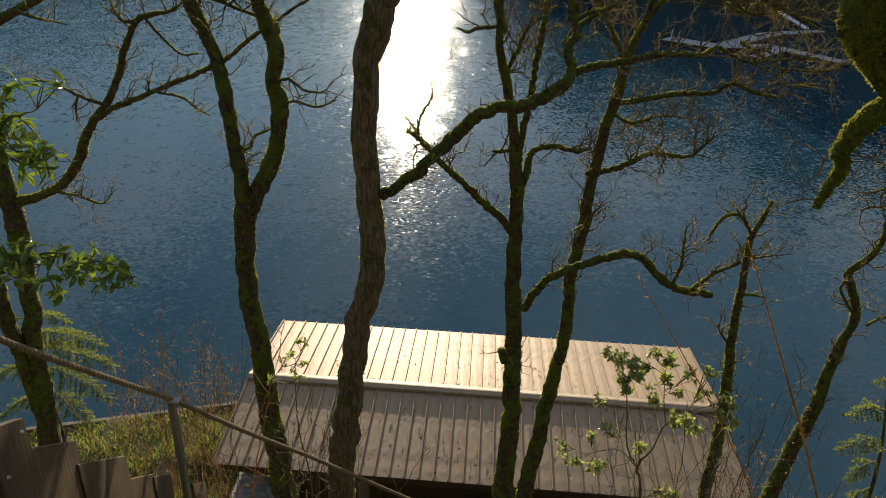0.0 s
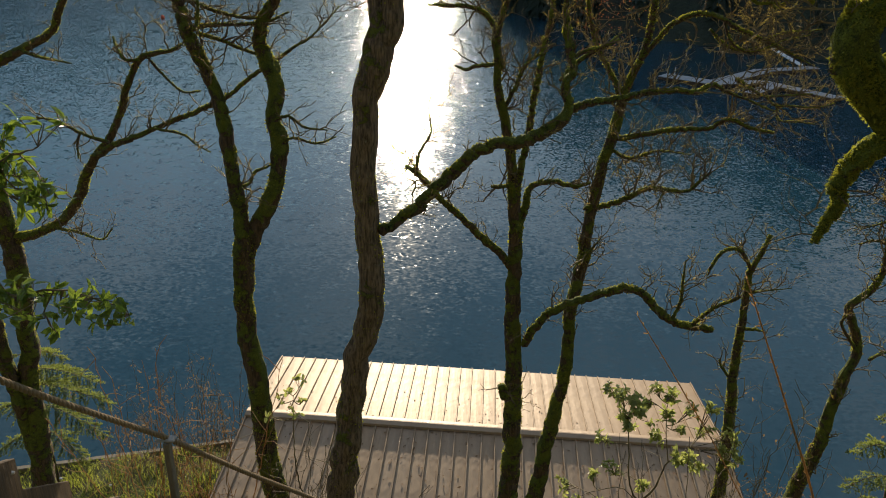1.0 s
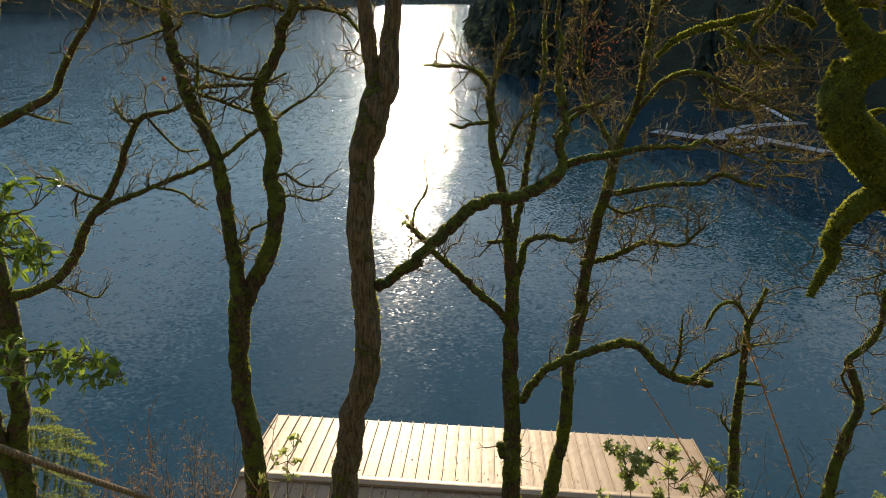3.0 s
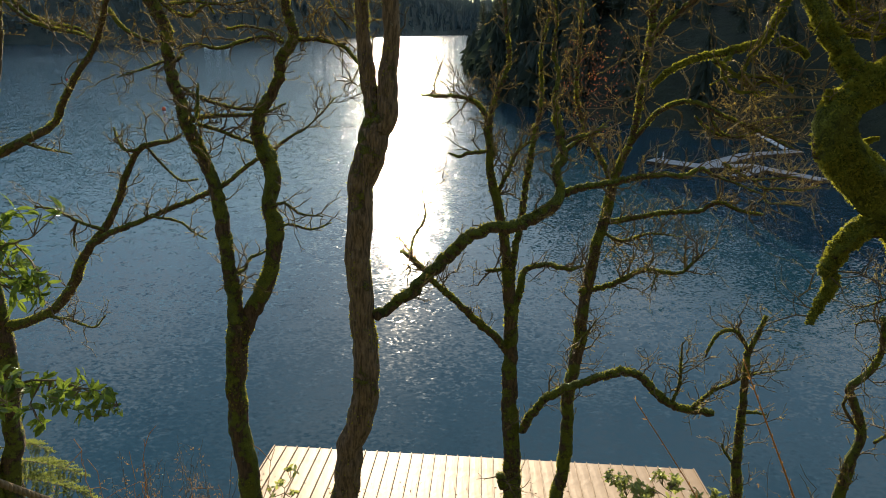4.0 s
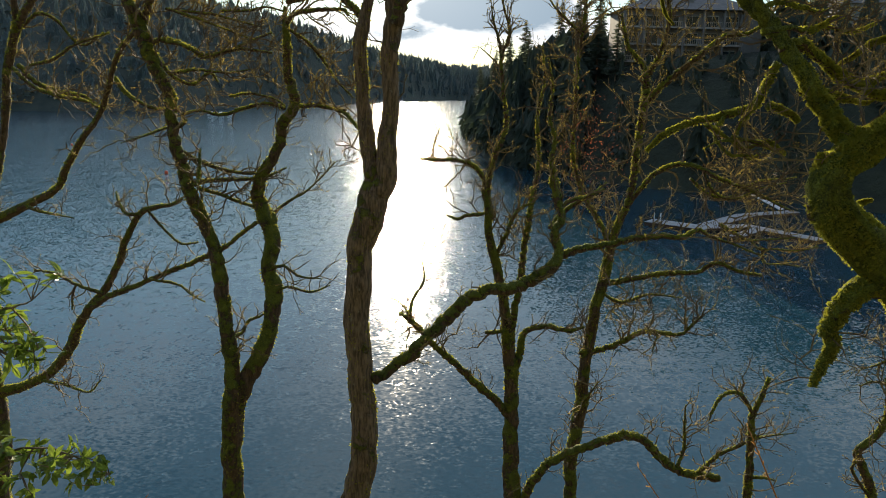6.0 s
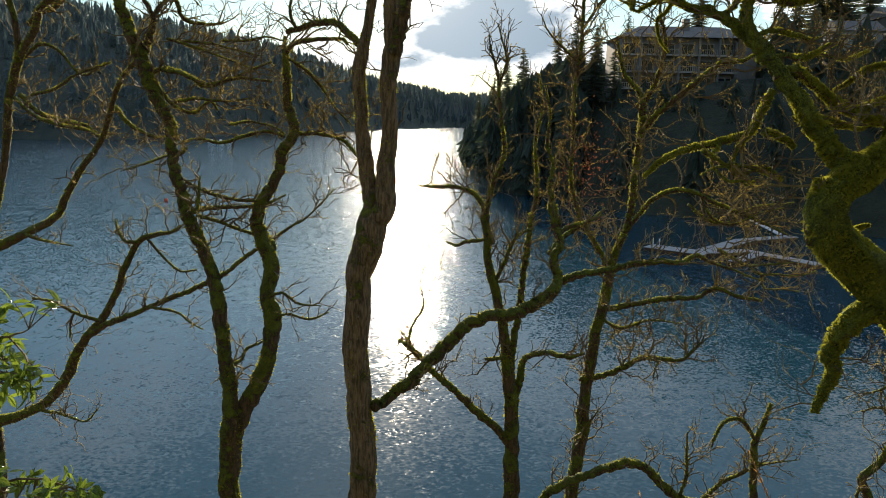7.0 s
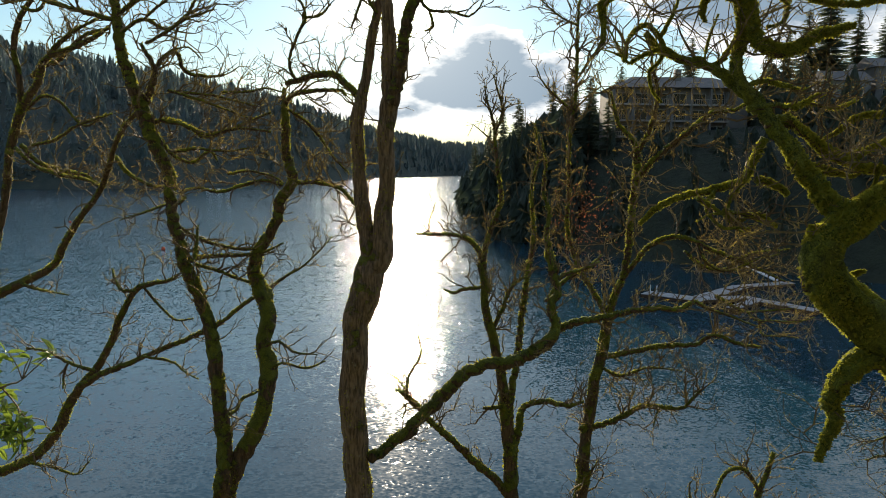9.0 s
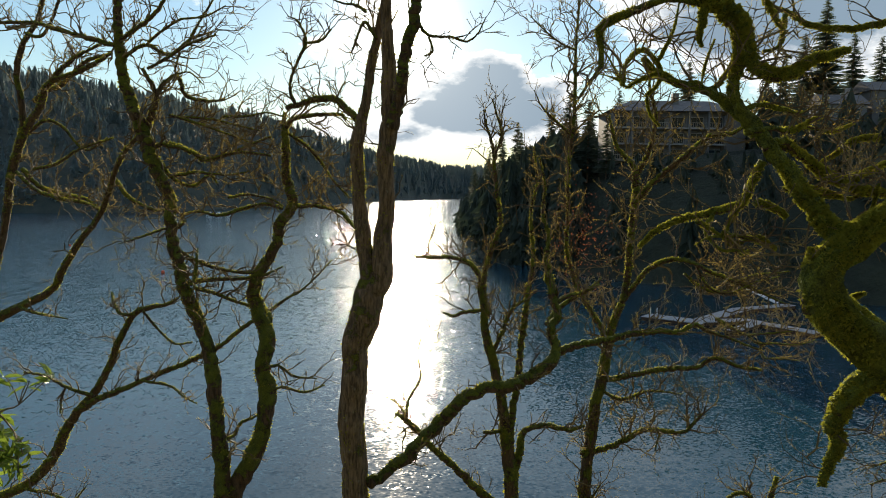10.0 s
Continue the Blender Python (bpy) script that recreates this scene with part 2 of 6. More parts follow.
def paint_wood(dark, bright, rough=0.75, along=(8.0, 8.0, 0.6)):
    def paint(n):
        p = n.place()
        r = n.add("ShaderNodeObjectInfo", out=5)
        grain = n.noise(n.scaled(p, along), 6.0, 5.0, 0.6, distortion=0.5)
        stain = n.noise(p, 2.0, 4.0, 0.6)
        c = n.mix(n.ramp(grain, (0.3, 0.0), (0.7, 1.0)), dark, bright)
        c = n.mix(n.ramp(stain, (0.45, 0.0), (0.7, 0.6)), c, (dark[0] * 0.6, dark[1] * 0.65, dark[2] * 0.6))
        c = n.mix(n.maths("MULTIPLY", r, 0.3), c, dark)
        return surface(n, c, rough, grain, 0.5, 0.01)
    return paint


# base colour also darkened to stand for tree shadow over the boards
BOARD = material("weathered fence boards with painted shade", paint_wood((0.028, 0.016, 0.006), (0.15, 0.085, 0.032)))
SIDING = material("brown stained siding", paint_wood((0.05, 0.03, 0.022), (0.10, 0.06, 0.04)))
DECK = material("silvery dock planks", paint_wood((0.26, 0.27, 0.28), (0.45, 0.46, 0.47), along=(1.0, 1.0, 1.0)))
POST = material("grey post wood", paint_wood((0.13, 0.11, 0.08), (0.27, 0.23, 0.17)))


def paint_rope(n):
    p = n.place()
    b = n.noise(p, 60.0, 4.0, 0.6)
    return surface(n, n.mix(b, (0.11, 0.075, 0.04), (0.30, 0.22, 0.12)), 0.9, b, 0.6, 0.004)


ROPE = material("frayed manila rope", paint_rope)


def paint_plain(a, b, scale=1.0, rough=0.7, metal=0.0):
    def paint(n):
        v = n.noise(n.place(), scale, 5.0, 0.6)
        return surface(n, n.mix(n.ramp(v, (0.3, 0.0), (0.7, 1.0)), a, b), rough, v, 0.2, 0.02, Metallic=metal)
    return paint


CONCRETE = material("stained concrete", paint_plain((0.20, 0.19, 0.16), (0.36, 0.34, 0.30), 3.0))
STUCCO = material("tan house siding", paint_plain((0.115, 0.108, 0.102), (0.17, 0.16, 0.148), 0.6))
STUCCO_GREY = material("grey house siding", paint_plain((0.15, 0.155, 0.15), (0.22, 0.22, 0.21), 0.6))
SHINGLE = material("grey roof shingles", paint_plain((0.10, 0.10, 0.10), (0.18, 0.17, 0.17), 1.5, 0.9))
TRIM = material("pale trim paint", paint_plain((0.22, 0.20, 0.18), (0.34, 0.32, 0.29), 1.0))
WHITE = material("white painted metal", paint_plain((0.7, 0.72, 0.74), (0.82, 0.83, 0.84), 2.0, 0.4))
ORANGE = material("orange buoy plastic", paint_plain((0.75, 0.10, 0.04), (0.85, 0.16, 0.06), 5.0, 0.4))
STEEL = material("galvanised steel", paint_plain((0.5, 0.5, 0.5), (0.65, 0.65, 0.65), 9.0, 0.35, 0.9))
GLASS = material("window glass", lambda n: surface(n, (0.02, 0.03, 0.035), 0.04, IOR=1.5))


# ---- mesh helpers ----
def mesh_of(name, verts, faces, smooth=False):
    me = bpy.data.meshes.new(name)
    me.from_pydata(verts, [], faces)
    me.validate()
    if smooth:
        me.polygons.foreach_set("use_smooth", [True] * len(me.polygons))
    me.update()
    return me


def part(name, shape, mat, parent=None, label="", smooth=False):
    """Links a bmesh, or a (verts, faces) pair, as one mesh object under a thing or a part."""
    if isinstance(shape, tuple):
        me = mesh_of(name, shape[0], shape[1], smooth)
    elif isinstance(shape, bpy.types.Mesh):
        me = shape
    else:
        me = bpy.data.meshes.new(name)
        shape.to_mesh(me)
        shape.free()
        if smooth:
            me.polygons.foreach_set("use_smooth", [True] * len(me.polygons))
    if not me.materials:
        me.materials.append(mat)
    ob = new(name, me)
    ob.parent = parent
    if label:
        tagged(ob, label)
    return ob


def empty(name, label, category, group="", kind="", m=None):
    ob = new(name)
    ob.empty_display_size = 0.2
    if m is not None:
        ob.matrix_world = m
    return tagged(ob, label, category, group, kind)


def box(size, at=(0, 0, 0), bevel=0.0, turn=None):
    """A bmesh box with its middle at `at`."""
    bm = bmesh.new()
    bmesh.ops.create_cube(bm, size=1.0)
    bmesh.ops.scale(bm, vec=size, verts=bm.verts)
    if bevel:
        bmesh.ops.bevel(bm, geom=bm.edges[:], offset=bevel, segments=1, affect="EDGES")
    if turn is not None:
        bmesh.ops.transform(bm, matrix=turn, verts=bm.verts)
    bmesh.ops.translate(bm, vec=at, verts=bm.verts)
    return bm


def cross(a, b):
    """Row by row cross product."""
    return np.stack([a[:, 1] * b[:, 2] - a[:, 2] * b[:, 1], a[:, 2] * b[:, 0] - a[:, 0] * b[:, 2], a[:, 0] * b[:, 1] - a[:, 1] * b[:, 0]], axis=1)


def unit(a):
    return a / (np.sqrt((a * a).sum(axis=1))[:, None] + 1e-9)


def tube(points, radii, sides=8, close=True):
    """Verts and faces of a tube along points (an array of n x 3)."""
    pts = np.asarray(points, float)
    n = len(pts)
    tan = np.empty_like(pts)
    tan[1:-1], tan[0], tan[-1] = pts[2:] - pts[:-2], pts[1] - pts[0], pts[-1] - pts[-2]
    tan = unit(tan)
    a = unit(cross(tan, np.array([[0.31, 0.83, 0.46]])))
    b = cross(tan, a)
    ang = np.linspace(0, 2 * math.pi, sides, endpoint=False)
    r = np.asarray(radii, float)
    if r.ndim == 1:
        r = r[:, None] * np.ones(sides)
    ring = pts[:, None, :] + r[:, :, None] * (np.cos(ang)[None, :, None] * a[:, None, :] + np.sin(ang)[None, :, None] * b[:, None, :])
    verts = ring.reshape(-1, 3)
    i = np.arange(n - 1)[:, None] * sides
    j = np.arange(sides)[None, :]
    k = (j + 1) % sides
    faces = np.stack([i + j, i + k, i + sides + k, i + sides + j], axis=-1).reshape(-1, 4)
    if close:
        faces = faces.tolist()
        faces.append(list(range(sides))[::-1])
        faces.append(list(range((n - 1) * sides, n * sides)))
    return verts, faces


class Heap:
    """Gathers many small pieces into one mesh."""

    def __init__(self):
        self.verts, self.faces, self.count, self.leaves = [], [], 0, []

    def add(self, verts, faces):
        verts = np.asarray(verts, float)
        self.verts.append(verts)
        if isinstance(faces, np.ndarray):
            self.faces.extend((faces + self.count).tolist())
        else:
            k = self.count
            self.faces.extend([[v + k for v in f] for f in faces])
        self.count += len(verts)

    def leaf(self, at, way, face, long, wide):
        """One pointed leaf, folded along its rib and drooping at the tip; built with the rest of the heap's leaves."""
        self.leaves.append((at[0], at[1], at[2], way[0], way[1], way[2], face[0], face[1], face[2], long, wide))

    def shape(self):
        if self.leaves:
            d = np.array(self.leaves, float)
            at, way, face, long, wide = d[:, :3], unit(d[:, 3:6]), d[:, 6:9], d[:, 9:10], d[:, 10:11]
            side = unit(cross(way, face))
            up = cross(side, way)
            low, high = at + way * long * 0.3 + up * wide * 0.18, at + way * long * 0.7 + up * (wide * 0.12 - long * 0.02)
            rows = (at, at + way * long * 0.45 + up * long * 0.05, at + way * long - up * long * 0.10,
                    low - side * wide * 0.5, high - side * wide * 0.42, low + side * wide * 0.5, high + side * wide * 0.42)
            first = (np.arange(len(d)) * 7 + self.count)[:, None, None]
            self.verts.append(np.stack(rows, axis=1).reshape(-1, 3))
            self.faces.extend((first + np.array(((0, 1, 4, 3), (0, 5, 6, 1)))).reshape(-1, 4).tolist())
            self.faces.extend((first + np.array(((1, 2, 4), (1, 6, 2)))).reshape(-1, 3).tolist())
            self.count += 7 * len(d)
            self.leaves = []
        return (np.concatenate(self.verts) if self.verts else np.zeros((0, 3)), self.faces)


def spline(ctrl, step):
    """Catmull-Rom through control points (rows of x, y, z, r)."""
    c = np.asarray(ctrl, float)
    c = np.vstack([2 * c[0] - c[1], c, 2 * c[-1] - c[-2]])
    out = []
    for i in range(1, len(c) - 2):
        n = max(2, int(np.linalg.norm(c[i + 1, :3] - c[i, :3]) / step))
        t = np.linspace(0, 1, n, endpoint=False)[:, None]
        p0, p1, p2, p3 = c[i - 1], c[i], c[i + 1], c[i + 2]
        out.append(0.5 * (2 * p1 + (p2 - p0) * t + (2 * p0 - 5 * p1 + 4 * p2 - p3) * t ** 2 + (3 * p1 - p0 - 3 * p2 + p3) * t ** 3))
    out.append(c[-2][None, :])
    return np.concatenate(out)


# ---- large structure: bank, lake, hills ----
def ground_height(x, y):
    """The bank on which the trees stand: a ledge, a steep slope, a lawn by the lake. The hillside behind the camera is
    unseen, added to block sky light.
    """
    slope = 13.4 - 1.05 * y
    top = 13.2 + 0.05 * math.sin(x) + max(0.0, min(45.0, (-2.5 - y) * 0.95))
    foot = 0.95 if x < -4.6 else (-0.4 if x > 7.5 else -0.1)
    if -5.6 < x < -4.6:
        foot = 0.95 - 1.05 * (x + 5.6)
    shore = 17.1 + 0.27 * (x + 9.5) if x < -4.6 else 14.2
    h = min(slope, top) if y > -2.5 else top
    if h < foot + 1.2:
        k = max(0.0, min(1.0, (foot + 1.2 - h) / 2.4))
        h = (foot + 1.2 - h > 2.4) and foot or h * (1 - k) + (foot + 0.6 * (1 - k)) * k
    if y > shore:
        h = min(h, foot) - (y - shore) * 0.9
    return h + 0.16 * noise.noise((x * 0.55, y * 0.55, 0.3)) + 0.05 * noise.noise((x * 2.1, y * 2.1, 5.0))


def build_bank():
    xs = np.concatenate([np.linspace(-160, -22, 18), np.linspace(-20, 20, 130), np.linspace(22, 160, 18)])
    ys = np.concatenate([np.linspace(-120, -6, 14), np.linspace(-5, 21, 90), np.linspace(22, 26, 3)])
    verts = [(x, y, ground_height(x, y)) for y in ys for x in xs]
    w = len(xs)
    faces = [(j * w + i, j * w + i + 1, (j + 1) * w + i + 1, (j + 1) * w + i) for j in range(len(ys) - 1) for i in range(w - 1)]
    tagged(part("ground", (verts, faces), GROUND, smooth=True), "steep grassy bank with leaf litter falling to the lake", "ground", kind="structure")


build_bank()


def build_lake():
    bm = bmesh.new()
    for v in ((-3000, 10.5, 0), (3000, 10.5, 0), (3000, 4500, 0), (-3000, 4500, 0)):
        bm.verts.new(v)
    bm.faces.new(bm.verts)
    tagged(part("water", bm, WATER), "wide rippled blue lake glittering in low sun", "lake", kind="structure")


build_lake()


def conifer(rng, tiers, sides, broad):
    """One far tree of unit height: ragged skirts of boughs round a stem; broad: a rounder, leafless or leafy crown."""
    verts, faces, n = [], [], sides * 2
    lean = rng.normal(0, 0.02, 2)
    for k in range(tiers):
        f = k / tiers
        base, tip = 0.06 + 0.88 * f, min(1.0, 0.06 + 0.88 * f + (0.34 if broad else 0.26))
        r = (0.26 * math.sin(math.pi * (0.22 + 0.74 * f)) if broad else 0.20 * (1 - f) ** 0.8) * rng.uniform(0.75, 1.2) + 0.012
        ang = np.arange(n) * math.pi / sides + rng.uniform(0, 6)
        even = np.arange(n) % 2 == 0
        rad = np.where(even, r, r * 0.5) * rng.uniform(0.6, 1.3, n)
        drop = np.where(even, -0.05, 0.03) * rng.uniform(0.3, 1.3, n)
        ring = np.stack([rad * np.cos(ang) + lean[0] * base, rad * np.sin(ang) + lean[1] * base, base + drop], axis=1)
        faces.extend([(i + len(verts), (i + 1) % n + len(verts), n + len(verts)) for i in range(n)])
        verts.extend([*ring, (lean[0], lean[1], tip)])
    return np.array(verts), np.array(faces)


def left_ridge(x, y):
    """Height of the wooded hill across the lake and of the shore that closes the bay."""
    shore = [(-900, 330), (-250, 402), (-190, 425), (-150, 735), (-110, 960), (-5, 1400), (400, 1500)]
    if x < -900 or x > 400:
        edge = 330 if x < 0 else 1500
    else:
        for (x0, y0), (x1, y1) in zip(shore, shore[1:]):
            if x0 <= x <= x1:
                edge = y0 + (y1 - y0) * (x - x0) / (x1 - x0)
                break
    d = y - edge
    if d < 0:
        return -6.0 + d * 0.02
    far = max(0.0, min(1.0, (x + 420) / 420))
    tall = 92 - 22 * far + 42 * max(0.0, min(1.0, (-180 - x) / 260)) + 10 * noise.noise((x * 0.004, y * 0.004, 2.0))
    reach = 260 + 60 * far
    return 1.0 + tall * (1 - math.exp(-1.9 * d / reach)) + 3 * noise.noise((x * 0.02, y * 0.02, 1.0)) * min(1, d / 40)


def right_bank(x, y):
    """The near wooded bluff on which the houses stand."""
    edge = 100 if x > 66 else (125 - (x - 34) * 0.78 if x > 34 else 125 + (34 - x) * 1.7)
    if x < 8:
        edge = 169 + (8 - x) * 60
    if y > 330:
        return -5.0
    d = min(y - edge, (x - 8 + (330 - y) * 0.01) * 0.9)
    if d < 0:
        return max(-4.0, d * 0.5)
    return 0.3 + min(26.0 + 0.06 * max(0, x - 40), 26 * (1 - math.exp(-d / 16.0))) + 1.2 * noise.noise((x * 0.06, y * 0.06, 0))


def build_hill(name, label, height, xs, ys, trees, seed, tall, detail, floor, leaves, most=None):
    verts = [(x, y, height(x, y)) for y in ys for x in xs]
    w = len(xs)
    faces = [(j * w + i, j * w + i + 1, (j + 1) * w + i + 1, (j + 1) * w + i) for j in range(len(ys) - 1) for i in range(w - 1)]
    tagged(part("hillside", (verts, faces), floor, smooth=True), label, "hillside", kind="structure")
    rng = np.random.default_rng(seed)
    heap = Heap()
    rows = []
    for x, y in trees(rng):
        z = height(x, y)
        if z > -1.2:
            h = rng.uniform(*tall)
            rows.append((x, y, z - 1, h if most is None else min(h, most(x, y, z))))
    rows = np.array(rows)
    kinds = [conifer(rng, *detail, k % 4 == 3) for k in range(16)]
    pick = rng.integers(0, len(kinds), len(rows))
    for k, (verts, faces) in enumerate(kinds):
        own = rows[pick == k]
        turn = rng.uniform(0, 2 * math.pi, len(own))[:, None]
        wide = own[:, 3:4] * rng.uniform(0.75, 1.25, (len(own), 1)) * np.minimum(1.0, 0.55 + 5.0 / own[:, 3:4])
        c, d = np.cos(turn), np.sin(turn)
        x = own[:, 0:1] + wide * (verts[None, :, 0] * c - verts[None, :, 1] * d)
        y = own[:, 1:2] + wide * (verts[None, :, 0] * d + verts[None, :, 1] * c)
        z = own[:, 2:3] + own[:, 3:4] * verts[None, :, 2]
        first = (np.arange(len(own)) * len(verts))[:, None, None]
        heap.add(np.stack([x, y, z], axis=-1).reshape(-1, 3), (first + faces).reshape(-1, 3))
    tagged(part(name, heap.shape(), leaves), "dense dark conifer wood on " + label, "forest", kind="stuff")


def far_trees(rng):
    out = []
    while len(out) < 9000:
        x, y = rng.uniform(-760, 380), rng.uniform(380, 1900)
        if left_ridge(x, y) > 0.5 and abs(x) < 0.75 * y + 60:
            out.append((x, y))
    return out


def near_trees(rng):
    out = []
    while len(out) < 1500:
        x, y = rng.uniform(15, 170), rng.uniform(95, 330)
        z = right_bank(x, y)
        if z < 0.4 or (32 < x < 66 and 146 < y < 166) or (82 < x < 112 and 155 < y < 176):
            continue
        out.append((x, y))
    for _ in range(420):
        out.append((rng.uniform(6.5, 30), rng.uniform(140, 330)))
    return out


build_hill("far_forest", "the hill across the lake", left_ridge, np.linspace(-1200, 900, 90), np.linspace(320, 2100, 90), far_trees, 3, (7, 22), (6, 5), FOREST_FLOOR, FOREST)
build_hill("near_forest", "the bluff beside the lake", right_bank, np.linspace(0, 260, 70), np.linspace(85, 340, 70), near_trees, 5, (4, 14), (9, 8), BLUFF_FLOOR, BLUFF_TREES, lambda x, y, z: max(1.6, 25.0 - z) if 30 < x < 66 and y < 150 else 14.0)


# ---- trees on the bank ----
class Tree:
    """A bare, crooked oak: trunk, limbs, twigs and moss tufts."""

    def __init__(self):
        self.limbs = []

    def trunk(self, *ctrl):
        x, y, z, r = ctrl[0]
        g = ground_height(x, y)
        if z > g + 0.15:
            ctrl = ((x, y, g - 0.25, r * 1.35), *ctrl) if z > g + 0.8 else ((x, y, g - 0.25, r * 1.2), *ctrl[1:])
        self.limbs.append(("trunk", ctrl))

    def limb(self, *ctrl):
        self.limbs.append(("limb", ctrl))

    def build(self, label, bark, twig_rate, moss_rate, seed, sides=14, twig_long=0.55, knobby=0.22, limb_bark=None, tuft_size=0.026, twig_fat=1.0, fuzz=420):
        self.fat, self.fuzz = twig_fat, fuzz
        rng = np.random.default_rng(seed)
        x, y, z, r = self.limbs[0][1][0]
        thing = empty("oak_tree", label, "tree", m=Matrix.Translation((x, y, z)))
        back = np.array((x, y, z))
        twigs, tufts = Heap(), Heap()
        lichen = Heap()
        self.lichen = lichen
        for name, ctrl in self.limbs:
            fat = max(c[3] for c in ctrl)
            c = spline(ctrl, max(0.02, fat * 0.28))
            pts, rad = c[:, :3].copy(), np.maximum(c[:, 3], 0.004)
            n = len(pts)
            run = np.concatenate([[0], np.cumsum(np.linalg.norm(np.diff(pts, axis=0), axis=1))])
            for i in range(n):
                v = noise.noise_vector(Vector(pts[i]) * 3.1 + Vector((seed, 0, 0)))
                w = noise.noise_vector(Vector(pts[i]) * (1.1 / max(fat, 0.03)) + Vector((0, seed, 0)))
                pts[i] += np.array(v) * rad[i] * 0.18 + np.array(w) * rad[i] * (0.55 if fat < 0.09 else 0.2)
            k = sides if fat > 0.06 else (9 if fat > 0.025 else 6)
            ring = np.empty((n, k))
            for i in range(n):
                for j in range(k):
                    a = j * 2 * math.pi / k
                    ring[i, j] = rad[i] * (1 + knobby * noise.noise((math.cos(a) * 1.6 + seed, math.sin(a) * 1.6, run[i] * 2.2 / max(fat * 8, 0.25)))
                                           + knobby * 0.8 * noise.noise((math.cos(a) * 3.5 + seed, math.sin(a) * 3.5, run[i] * 12.0)))
            verts, faces = tube(pts, ring, k)
            part(name, (verts - back, faces), bark if name == "trunk" or fat > 0.13 else (limb_bark or bark), thing, smooth=True)
            # twigs spring from the thinner wood
            for i in range(1, n - 1):
                step = run[i] - run[i - 1]
                if rad[i] < 0.10 and rng.random() < step * twig_rate * (1.8 if rad[i] < 0.045 else 0.8):
                    self.twig(twigs, rng, pts[i], pts[min(i + 1, n - 1)] - pts[i - 1], rad[i], twig_long * rng.uniform(0.35, 1.3), 0)
            self.tufts(tufts, rng, pts, rad, run, moss_rate, seed, tuft_size)
        if twigs.count:
            v, f = twigs.shape()
            tagged(part("twig", (v - back, f), TWIG, thing), kind="stuff")
        if lichen.count:
            v, f = lichen.shape()
            tagged(part("lichen", (v - back, f), LICHEN, thing, "golden lichen tufts"), kind="stuff")
        if tufts.count:
            v, f = tufts.shape()
            tagged(part("moss", (v - back, f), TUFT, thing, "yellow-green moss tufts"), kind="stuff")
        return thing

    def twig(self, heap, rng, start, along, r, long, level):
        """A crooked twig with side twigs and short spurs."""
        along = along / (math.sqrt(along @ along) + 1e-9)
        side = rng.normal(0, 1, 3)
        side -= along * (side @ along)
        side /= math.sqrt(side @ side) + 1e-9
        way = side * rng.uniform(0.6, 1.0) + along * rng.uniform(0.1, 0.9) + np.array((0, 0, 0.2))
        way[1] *= 0.7
        n = max(2, int(long / 0.085))
        kinks = rng.normal(0, 0.36, (n, 3))
        bend = side * 0.5
        pts, p = [start], start.copy()
        for i in range(n):
            way = way + kinks[i] + bend * (1 if i % 2 else -1) + np.array((0, 0, 0.05))
            way /= math.sqrt(way @ way)
            p = p + way * (long / n)
            pts.append(p)
        pts = np.array(pts)
        r0 = min(r * 0.6, (0.006 + 0.012 * long) * self.fat) * (0.75 if level else 1.0)
        rad = np.linspace(r0, 0.0028 * self.fat, n + 1) * rng.uniform(0.75, 1.35, n + 1)
        heap.add(*tube(pts, rad, 4, False))
        if level < 2:
            run = np.arange(n + 1) * (long / n)
            self.tufts(self.lichen, rng, pts, rad, run, self.fuzz, 5, 0.010 * (0.5 + 0.5 * self.fat))
        for i in range(1, n):
            d = pts[i] - pts[i - 1]
            if level < 2 and long > 0.12 and rng.random() < (0.62 if level == 0 else 0.4):
                self.twig(heap, rng, pts[i], d, rad[i] * 1.6, long * rng.uniform(0.25, 0.55), level + 1)
            elif rng.random() < 0.6:
                out = rng.normal(0, 1, 3) * 0.8 + d / (math.sqrt(d @ d) + 1e-9)
                tip = pts[i] + out * rng.uniform(0.02, 0.055) * (0.5 + 0.5 * self.fat)
                heap.add([pts[i] + kinks[i] * rad[i] * 2, pts[i] - kinks[i] * rad[i] * 2, tip], [(0, 1, 2)])

    def tufts(self, heap, rng, pts, rad, run, rate, seed, size):
        """Short blades of moss, in cushions, more on the upper and the far side of the wood."""
        weight = np.array([max(0.0, noise.noise((q[0] * 2.3 + seed * 3.0, q[1] * 2.3, q[2] * 2.3)) + 0.3) for q in pts])
        dens = weight * (0.4 + 3 * np.minimum(rad, 0.12)) * rate * 5
        cells = np.diff(run, prepend=0.0) * dens
        count = rng.poisson(cells)
        idx = np.repeat(np.arange(len(pts)), count)
        m = len(idx)
        if m == 0:
            return
        tan = unit(np.gradient(pts, axis=0))
        t = tan[idx]
        out = rng.normal(0, 0.6, (m, 3)) + np.array((0, 0.15, 0.5))
        out -= t * np.sum(out * t, axis=1)[:, None]
        out /= np.linalg.norm(out, axis=1)[:, None] + 1e-9
        gap = np.diff(run, append=run[-1])[idx]
        foot = pts[idx] + t * (gap * rng.uniform(0, 1, m))[:, None] + out * (rad[idx] * 0.95)[:, None]
        way = out + rng.normal(0, 0.55, (m, 3)) + np.array((0, 0, -0.15))
        way /= np.linalg.norm(way, axis=1)[:, None]
        side = np.cross(way, rng.normal(0, 1, (m, 3)))
        side /= np.linalg.norm(side, axis=1)[:, None] + 1e-9
        h = (rng.uniform(0.35, 1.0, m) * size * (0.8 + 5 * np.minimum(rad[idx], 0.10)))[:, None]
